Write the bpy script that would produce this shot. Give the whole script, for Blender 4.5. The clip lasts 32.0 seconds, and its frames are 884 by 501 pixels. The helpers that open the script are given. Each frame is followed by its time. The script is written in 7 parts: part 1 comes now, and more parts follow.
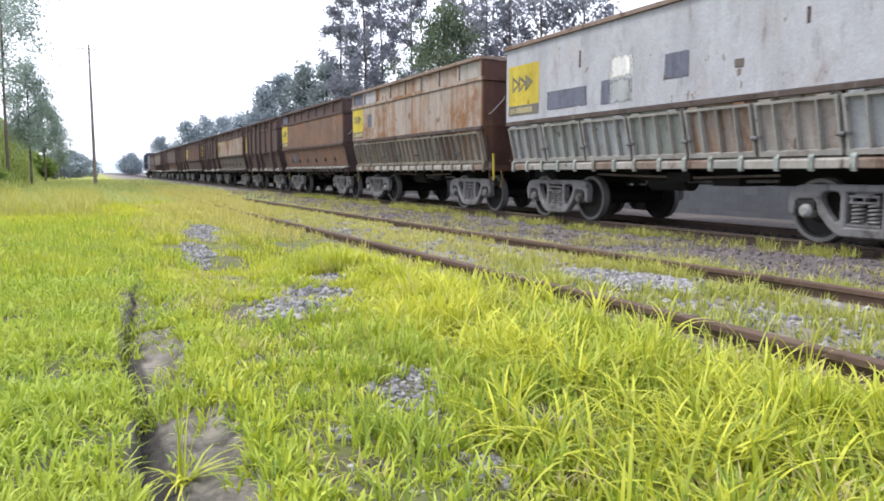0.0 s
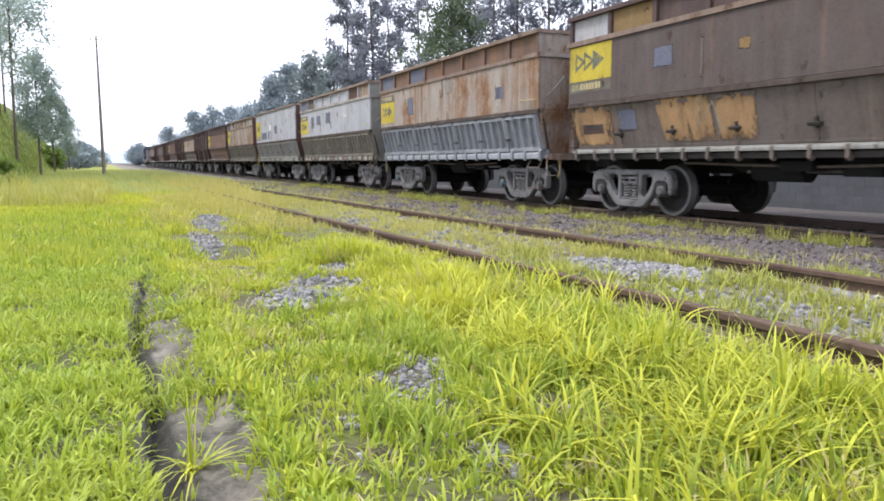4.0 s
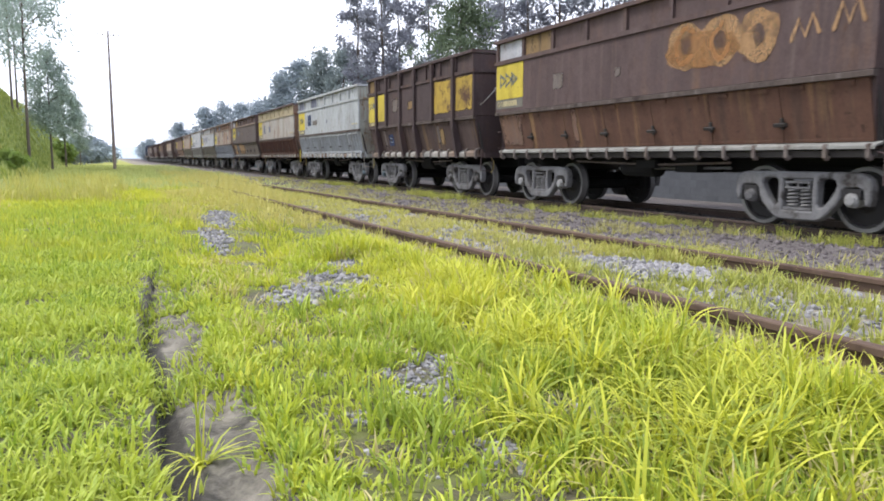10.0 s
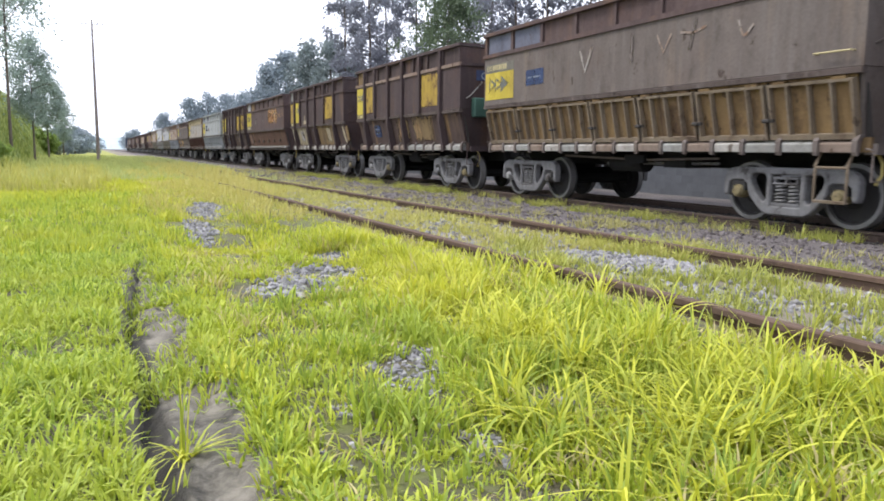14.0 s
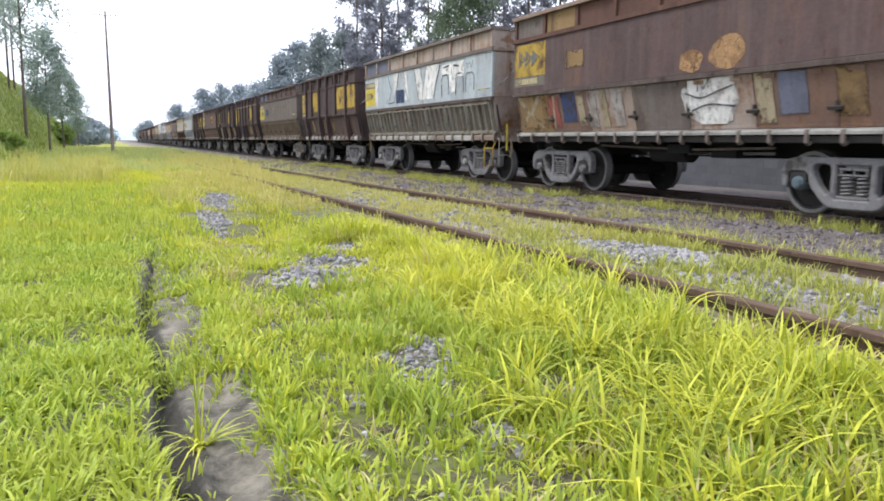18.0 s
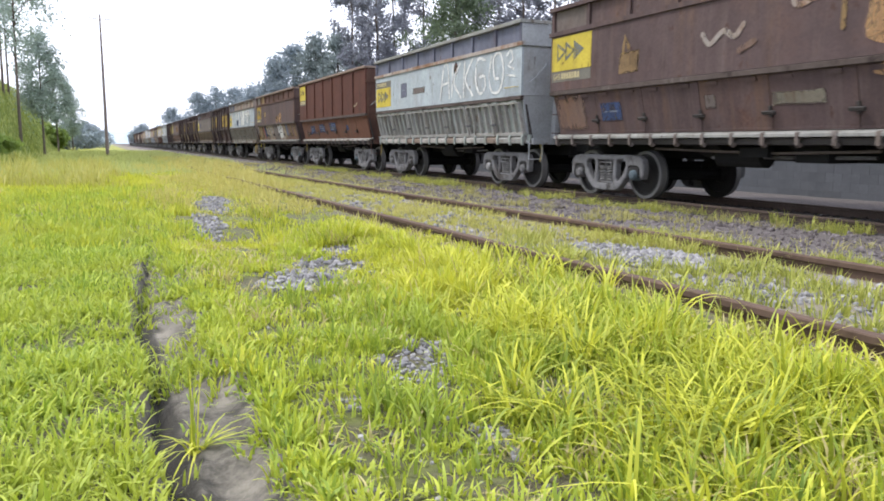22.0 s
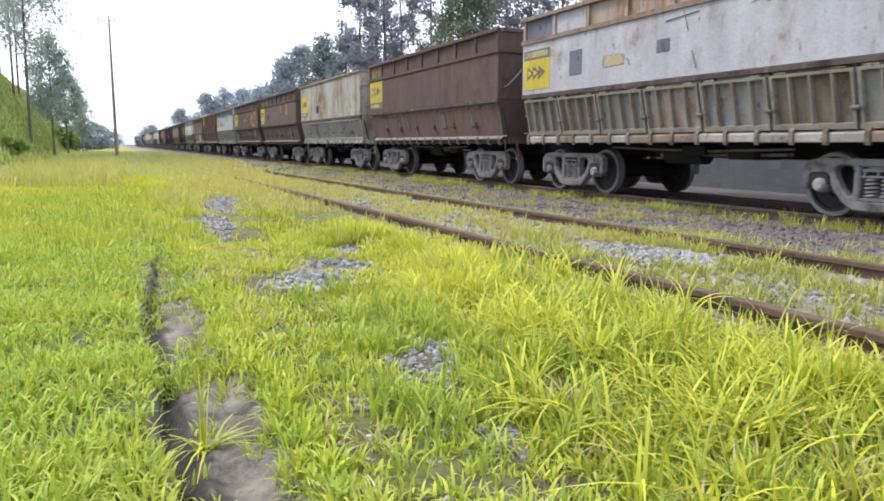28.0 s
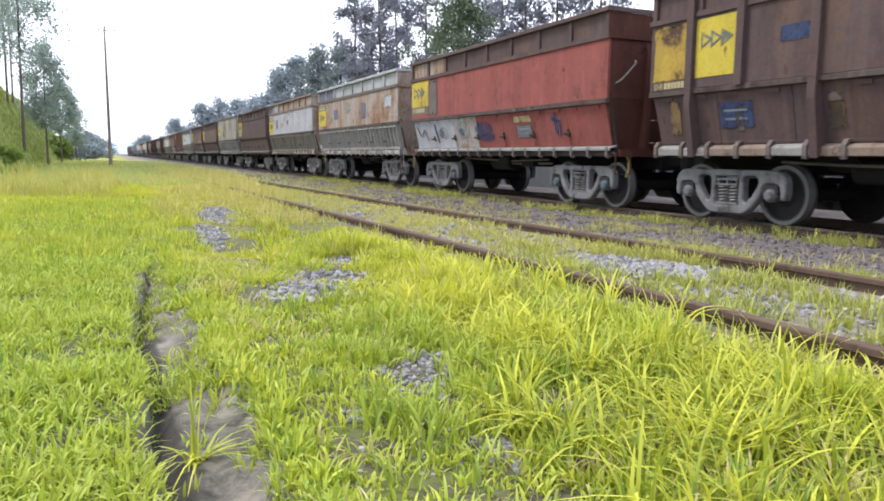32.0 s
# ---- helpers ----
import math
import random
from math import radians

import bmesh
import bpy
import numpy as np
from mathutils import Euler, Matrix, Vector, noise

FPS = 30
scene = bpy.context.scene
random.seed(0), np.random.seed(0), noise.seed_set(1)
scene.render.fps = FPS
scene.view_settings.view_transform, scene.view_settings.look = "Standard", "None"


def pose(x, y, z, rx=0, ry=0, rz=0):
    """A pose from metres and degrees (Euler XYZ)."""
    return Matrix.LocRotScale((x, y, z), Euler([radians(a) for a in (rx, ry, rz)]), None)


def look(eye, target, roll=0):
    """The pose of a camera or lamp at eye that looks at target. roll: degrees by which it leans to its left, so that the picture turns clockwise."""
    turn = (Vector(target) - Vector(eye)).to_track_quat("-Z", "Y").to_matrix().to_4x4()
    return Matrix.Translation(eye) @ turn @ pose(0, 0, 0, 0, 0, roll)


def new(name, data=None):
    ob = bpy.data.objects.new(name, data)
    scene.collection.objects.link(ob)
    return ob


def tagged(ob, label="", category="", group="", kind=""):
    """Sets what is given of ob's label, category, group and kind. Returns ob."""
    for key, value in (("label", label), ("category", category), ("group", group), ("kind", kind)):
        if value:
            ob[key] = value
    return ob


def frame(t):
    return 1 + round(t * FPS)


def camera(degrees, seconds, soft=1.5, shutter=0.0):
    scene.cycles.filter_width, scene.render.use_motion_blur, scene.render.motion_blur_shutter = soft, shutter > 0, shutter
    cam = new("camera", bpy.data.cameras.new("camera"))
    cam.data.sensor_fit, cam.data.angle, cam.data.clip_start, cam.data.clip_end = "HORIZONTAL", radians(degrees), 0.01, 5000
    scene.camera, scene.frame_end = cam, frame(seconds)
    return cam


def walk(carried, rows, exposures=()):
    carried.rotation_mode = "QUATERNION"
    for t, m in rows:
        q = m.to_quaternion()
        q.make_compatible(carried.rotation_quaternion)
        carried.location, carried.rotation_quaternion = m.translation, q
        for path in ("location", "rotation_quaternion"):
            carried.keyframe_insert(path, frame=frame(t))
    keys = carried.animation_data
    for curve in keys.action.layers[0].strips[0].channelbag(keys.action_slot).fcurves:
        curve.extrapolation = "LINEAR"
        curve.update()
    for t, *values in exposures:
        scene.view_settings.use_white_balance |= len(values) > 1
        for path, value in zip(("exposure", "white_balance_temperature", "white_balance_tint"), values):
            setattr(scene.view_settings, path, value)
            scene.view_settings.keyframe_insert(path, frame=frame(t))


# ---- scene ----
# ---- camera ----
EYE = 0.94
cam = camera(62.0, 32.0, 1.8, 0.15)
TURNS = [
    (0.0, 83.898, 0.014, -25.283),
    (0.5, 83.807, 0.177, -25.042),
    (1.0, 83.431, 0.317, -24.964),
    (1.5, 83.128, 0.399, -24.696),
    (2.0, 83.197, 0.466, -24.453),
    (2.5, 83.021, 0.797, -24.124),
    (3.0, 82.820, 0.653, -24.382),
    (3.5, 83.073, 0.410, -24.489),
    (4.0, 83.075, 0.203, -24.717),
    (4.5, 83.066, 0.198, -25.037),
    (6.5, 83.010, -0.097, -24.056),
    (7.0, 82.993, -0.269, -24.178),
    (7.5, 82.914, -0.214, -24.223),
    (8.0, 82.970, -0.278, -24.057),
    (8.5, 83.007, -0.096, -23.816),
    (9.0, 82.868, -0.000, -24.020),
    (9.5, 82.709, -0.151, -24.132),
    (10.0, 82.875, -0.158, -23.994),
    (10.5, 82.609, -0.651, -25.220),
    (11.0, 82.712, -0.650, -25.643),
    (11.5, 82.690, -0.676, -25.214),
    (12.0, 82.338, -0.696, -25.005),
    (12.5, 82.487, -0.755, -25.121),
    (13.0, 82.500, -0.563, -24.959),
    (13.5, 82.286, -0.934, -25.020),
    (14.0, 82.369, -0.627, -25.003),
    (14.5, 82.004, -0.744, -24.578),
    (16.5, 81.587, -0.164, -24.226),
    (17.0, 81.847, -0.204, -24.516),
    (17.5, 81.805, -0.447, -23.927),
    (18.0, 81.595, -0.450, -24.058),
    (18.5, 81.501, -0.321, -24.036),
    (19.0, 81.539, -0.605, -24.190),
    (19.5, 81.735, -0.583, -24.546),
    (20.0, 81.738, -0.381, -24.857),
    (20.5, 81.986, -0.396, -24.823),
    (21.0, 81.791, -0.260, -24.908),
    (21.5, 81.816, -0.375, -24.766),
    (22.0, 81.822, -0.339, -24.407),
    (22.5, 81.442, -0.182, -24.276),
    (23.0, 81.367, -0.213, -23.897),
    (23.5, 81.467, -0.078, -23.717),
    (24.0, 81.441, -0.206, -23.527),
    (24.5, 81.426, -0.093, -23.568),
    (25.0, 81.430, -0.123, -23.543),
    (25.5, 81.585, -0.161, -23.577),
    (27.5, 81.701, 0.218, -23.659),
    (28.0, 81.808, -0.149, -23.817),
    (28.5, 82.123, -0.205, -23.672),
    (29.0, 82.417, -0.223, -23.749),
    (29.5, 82.397, -0.264, -23.797),
    (30.0, 82.266, -0.258, -23.707),
    (30.5, 82.138, -0.005, -23.428),
    (31.0, 82.195, 0.041, -23.479),
    (31.5, 82.249, -0.405, -23.883),
    (32.0, 82.694, -0.510, -24.242),
]
walk(cam, [(t, pose(0, 0, EYE, rx, ry, rz)) for t, rx, ry, rz in TURNS])

# ---- light: bright hazy overcast, a soft sun from the left ----
SUN_EL, SUN_AZ = 58.0, -55.0          # degrees; azimuth from +y towards +x
world = bpy.data.worlds.new("overcast_sky")
scene.world = world
world.use_nodes = True
wn, wl = world.node_tree.nodes, world.node_tree.links
wn.clear()
sky = wn.new("ShaderNodeTexSky")
sky.sky_type, sky.sun_disc = "NISHITA", False
sky.sun_elevation, sky.sun_rotation = radians(SUN_EL), radians(SUN_AZ)
sky.air_density, sky.dust_density, sky.ozone_density = 1.0, 4.0, 1.0
veil = wn.new("ShaderNodeMix")
veil.data_type, veil.blend_type = "RGBA", "MIX"
veil.inputs["Factor"].default_value = 0.86
veil.inputs["B"].default_value = (12.5, 13.05, 15.2, 1)   # the cloud layer, even and white
bg = wn.new("ShaderNodeBackground")
bg.inputs["Strength"].default_value = 0.1
wout = wn.new("ShaderNodeOutputWorld")
wl.new(sky.outputs["Color"], veil.inputs["A"])
wl.new(veil.outputs["Result"], bg.inputs["Color"])
wl.new(bg.outputs["Background"], wout.inputs["Surface"])
sun_data = bpy.data.lights.new("sun", "SUN")
sun_data.energy, sun_data.angle, sun_data.color = 2.3, radians(12), (1.0, 0.97, 0.92)
sun = new("sun", sun_data)
ce = math.cos(radians(SUN_EL))
sun.matrix_world = look((ce * math.sin(radians(SUN_AZ)) * 50, ce * math.cos(radians(SUN_AZ)) * 50, math.sin(radians(SUN_EL)) * 50), (0, 0, 0))
scene.view_settings.exposure = 0.68


# ---- helpers of this scene ----
def mesh_of(name, bm):
    me = bpy.data.meshes.new(name)
    bm.to_mesh(me)
    bm.free()
    return me


def put(name, me, material, parent=None, m=None, label=""):
    """One object on a mesh that may be shared; the material sits on the object."""
    if not me.materials:
        me.materials.append(None)
    ob = new(name, me)
    ob.material_slots[0].link = "OBJECT"
    ob.material_slots[0].material = material
    if parent:
        ob.parent = parent
    if m is not None:
        ob.matrix_local = m
    if label:
        ob["label"] = label
    return ob


def part(name, bm, material, parent, label="", m=None):
    return put(name, mesh_of(name, bm), material, parent, m, label)


def box(bm, x0, x1, y0, y1, z0, z1, skew=0.0):
    """A box; skew shifts its top in x."""
    v = [bm.verts.new(p) for p in ((x0, y0, z0), (x1, y0, z0), (x1, y1, z0), (x0, y1, z0), (x0 + skew, y0, z1), (x1 + skew, y0, z1), (x1 + skew, y1, z1), (x0 + skew, y1, z1))]
    for f in ((3, 2, 1, 0), (4, 5, 6, 7), (0, 1, 5, 4), (1, 2, 6, 5), (2, 3, 7, 6), (3, 0, 4, 7)):
        bm.faces.new([v[i] for i in f])
    return bm


def prism(bm, outline, axis, a, b):
    """An outline (list of pairs) drawn out along an axis from a to b."""
    def at(p, h):
        return {"x": (h, p[0], p[1]), "y": (p[0], h, p[1]), "z": (p[0], p[1], h)}[axis]
    lo = [bm.verts.new(at(p, a)) for p in outline]
    hi = [bm.verts.new(at(p, b)) for p in outline]
    n = len(outline)
    faces = [bm.faces.new(lo[::-1]), bm.faces.new(hi)]
    for i in range(n):
        faces.append(bm.faces.new((lo[i], lo[(i + 1) % n], hi[(i + 1) % n], hi[i])))
    bmesh.ops.recalc_face_normals(bm, faces=faces)
    return bm


def lathe(bm, profile, axis="x", n=20, closed=False):
    """Spin a profile of (along, radius) round an axis through the origin."""
    rings = []
    for a, r in profile:
        ring = []
        for i in range(n):
            c, s = math.cos(math.tau * i / n) * r, math.sin(math.tau * i / n) * r
            ring.append(bm.verts.new({"x": (a, c, s), "y": (c, a, s), "z": (c, s, a)}[axis]))
        rings.append(ring)
    faces = []
    for p, q in zip(rings, rings[1:] + ([rings[0]] if closed else [])):
        for i in range(n):
            faces.append(bm.faces.new((p[i], p[(i + 1) % n], q[(i + 1) % n], q[i])))
    if not closed:
        faces += [bm.faces.new(rings[0]), bm.faces.new(rings[-1])]
    bmesh.ops.recalc_face_normals(bm, faces=faces)
    return bm


def tube(bm, points, r, n=6):
    """A round rod along points."""
    pts = [Vector(p) for p in points]
    rings = []
    for i, p in enumerate(pts):
        d = (pts[min(i + 1, len(pts) - 1)] - pts[max(i - 1, 0)]).normalized()
        u = d.orthogonal().normalized() if i == 0 else (u - d * u.dot(d)).normalized()
        w = d.cross(u)
        rings.append([bm.verts.new(p + (u * math.cos(math.tau * j / n) + w * math.sin(math.tau * j / n)) * r) for j in range(n)])
    for a, b in zip(rings, rings[1:]):
        for j in range(n):
            bm.faces.new((a[j], a[(j + 1) % n], b[(j + 1) % n], b[j]))
    bm.faces.new(rings[0][::-1]), bm.faces.new(rings[-1])
    return bm


def quick_mesh(name, verts, faces):
    me = bpy.data.meshes.new(name)
    me.from_pydata(verts, [], faces)
    me.update()
    return me


# ---- materials ----
def shader(name, rough=0.8, metal=0.0):
    mat = bpy.data.materials.new(name)
    mat.use_nodes = True
    nt = mat.node_tree
    b = nt.nodes["Principled BSDF"]
    b.inputs["Roughness"].default_value, b.inputs["Metallic"].default_value = rough, metal
    return mat, nt.nodes, nt.links, b


def coords(n, l, scale=(1, 1, 1), per_object=True):
    tc = n.new("ShaderNodeTexCoord")
    mp = n.new("ShaderNodeMapping")
    mp.inputs["Scale"].default_value = scale
    l.new(tc.outputs["Object"], mp.inputs["Vector"])
    if per_object:
        info = n.new("ShaderNodeObjectInfo")
        mul = n.new("ShaderNodeMath")
        mul.operation = "MULTIPLY"
        mul.inputs[1].default_value = 37.0
        l.new(info.outputs["Random"], mul.inputs[0])
        l.new(mul.outputs[0], mp.inputs["Location"])
    return mp.outputs["Vector"]


def noise_of(n, l, vec, scale, detail=4, rough=0.6):
    t = n.new("ShaderNodeTexNoise")
    t.inputs["Scale"].default_value, t.inputs["Detail"].default_value, t.inputs["Roughness"].default_value = scale, detail, rough
    l.new(vec, t.inputs["Vector"])
    return t.outputs["Fac"]


def step_of(n, l, fac, lo, hi):
    r = n.new("ShaderNodeMapRange")
    r.inputs["From Min"].default_value, r.inputs["From Max"].default_value = lo, hi
    l.new(fac, r.inputs["Value"])
    return r.outputs["Result"]


def blend(n, l, fac, a, b, mode="MIX"):
    m = n.new("ShaderNodeMix")
    m.data_type, m.blend_type = "RGBA", mode
    for sock, val in (("Factor", fac), ("A", a), ("B", b)):
        if hasattr(val, "links"):
            l.new(val, m.inputs[sock])
        else:
            m.inputs[sock].default_value = val if sock == "Factor" else (*val, 1)
    return m.outputs["Result"]


def bump_of(n, l, b, height, strength=0.3, dist=0.01):
    bp = n.new("ShaderNodeBump")
    bp.inputs["Strength"].default_value, bp.inputs["Distance"].default_value = strength, dist
    l.new(height, bp.inputs["Height"])
    l.new(bp.outputs["Normal"], b.inputs["Normal"])


def scaled(n, l, fac, lo, hi):
    """Brings a 0 to 1 value into lo to hi."""
    r = n.new("ShaderNodeMapRange")
    r.inputs["To Min"].default_value, r.inputs["To Max"].default_value = lo, hi
    l.new(fac, r.inputs["Value"])
    return r.outputs["Result"]


def times(n, l, a, b_):
    m = n.new("ShaderNodeMath")
    m.operation = "MULTIPLY"
    l.new(a, m.inputs[0])
    l.new(b_, m.inputs[1])
    return m.outputs[0]


def weathered(name, paint, rust=(0.13, 0.055, 0.03), amount=0.4, streaks=0.4, dust=(0.3, 0.27, 0.24), dusty=0.25, rough=0.85, size=1.0, tan=None, washed=0.45):
    """Old paint on steel plate: rust blooms, small spots, streaks running down, dust film."""
    mat, n, l, b = shader(name, rough)
    b.inputs["Specular IOR Level"].default_value = 0.22
    v = coords(n, l)
    big, mid, fine = noise_of(n, l, v, 0.8 * size, 8, 0.7), noise_of(n, l, v, 3.1 * size, 6, 0.65), noise_of(n, l, v, 26.0, 4, 0.6)
    run = noise_of(n, l, coords(n, l, (5.0, 6.5, 0.3)), 1.0, 5, 0.6)
    wide = noise_of(n, l, coords(n, l, (1.3, 1.5, 0.25)), 1.0, 4, 0.6)
    c = blend(n, l, step_of(n, l, mid, 0.3, 0.7), [x * 0.88 for x in paint], [min(1, x * 1.08) for x in paint])
    c = blend(n, l, step_of(n, l, wide, 0.45, 0.75), c, [x * 0.74 for x in paint])
    c = blend(n, l, scaled(n, l, step_of(n, l, run, 0.66 - 0.35 * dusty, 0.85), 0, 0.75), c, dust)
    t = 0.70 - 0.36 * amount
    halo = scaled(n, l, step_of(n, l, big, t - 0.07, t + 0.12), 0, 0.65)
    bloom = step_of(n, l, big, t + 0.05, t + 0.17)
    spots = step_of(n, l, noise_of(n, l, coords(n, l, (1.0, 1.0, 0.6)), 4.6, 5, 0.6), 0.69 - 0.12 * amount, 0.73 - 0.12 * amount)
    deep = [x * 0.55 for x in rust]
    body = blend(n, l, step_of(n, l, fine, 0.35, 0.7), rust, deep)
    c = blend(n, l, halo, c, [0.5 * x + 0.6 * y for x, y in zip(paint, rust)])
    c = blend(n, l, bloom, c, body)
    c = blend(n, l, scaled(n, l, spots, 0, 0.8), c, deep)
    # rust runs, only below some of the blooms
    some = times(n, l, step_of(n, l, run, 0.68 - 0.25 * streaks, 0.78 - 0.2 * streaks), step_of(n, l, wide, 0.6 - 0.3 * streaks, 0.75 - 0.2 * streaks))
    c = blend(n, l, scaled(n, l, some, 0, 0.85), c, [x * 0.85 for x in rust])
    if tan:
        # pale ore wash that ran down in broad tongues
        wash = noise_of(n, l, coords(n, l, (2.0, 2.6, 0.16)), 1.0, 6, 0.65)
        c = blend(n, l, scaled(n, l, times(n, l, step_of(n, l, wash, 0.54, 0.66), step_of(n, l, big, 0.36, 0.6)), 0, washed), c, tan)
    # soot and ore grime in uneven blots
    soot = noise_of(n, l, coords(n, l, (1.7, 2.2, 0.9)), 1.6, 7, 0.72)
    c = blend(n, l, scaled(n, l, step_of(n, l, soot, 0.53, 0.72), 0, 0.45), c, [x * 0.3 for x in rust])
    c = blend(n, l, scaled(n, l, step_of(n, l, fine, 0.4, 0.75), 0, 0.22), c, (0.02, 0.018, 0.016))
    l.new(c, b.inputs["Base Color"])
    l.new(scaled(n, l, fine, rough - 0.15, min(1.0, rough + 0.12)), b.inputs["Roughness"])
    dent = n.new("ShaderNodeBump")
    dent.inputs["Strength"].default_value, dent.inputs["Distance"].default_value = 0.35, 0.05
    l.new(noise_of(n, l, v, 1.3, 2, 0.4), dent.inputs["Height"])
    bp = n.new("ShaderNodeBump")
    bp.inputs["Strength"].default_value, bp.inputs["Distance"].default_value = 0.14, 0.01
    l.new(mid, bp.inputs["Height"])
    l.new(dent.outputs["Normal"], bp.inputs["Normal"])
    l.new(bp.outputs["Normal"], b.inputs["Normal"])
    return mat


def plain(name, colour, rough=0.8, var=0.25, scale=6.0, metal=0.0, bump=0.3):
    """A simple surface with two scales of tone and fine relief."""
    mat, n, l, b = shader(name, rough, metal)
    v = coords(n, l)
    b.inputs["Specular IOR Level"].default_value = 0.3
    a, f = noise_of(n, l, v, scale * 0.25, 4), noise_of(n, l, v, scale * 3, 5, 0.7)
    c = blend(n, l, step_of(n, l, a, 0.3, 0.7), [x * (1 - var) for x in colour], [min(1, x * (1 + var)) for x in colour])
    c = blend(n, l, step_of(n, l, f, 0.45, 0.8), c, [x * (1 - 0.6 * var) for x in colour])
    l.new(c, b.inputs["Base Color"])
    bump_of(n, l, b, f, bump, 0.008)
    return mat


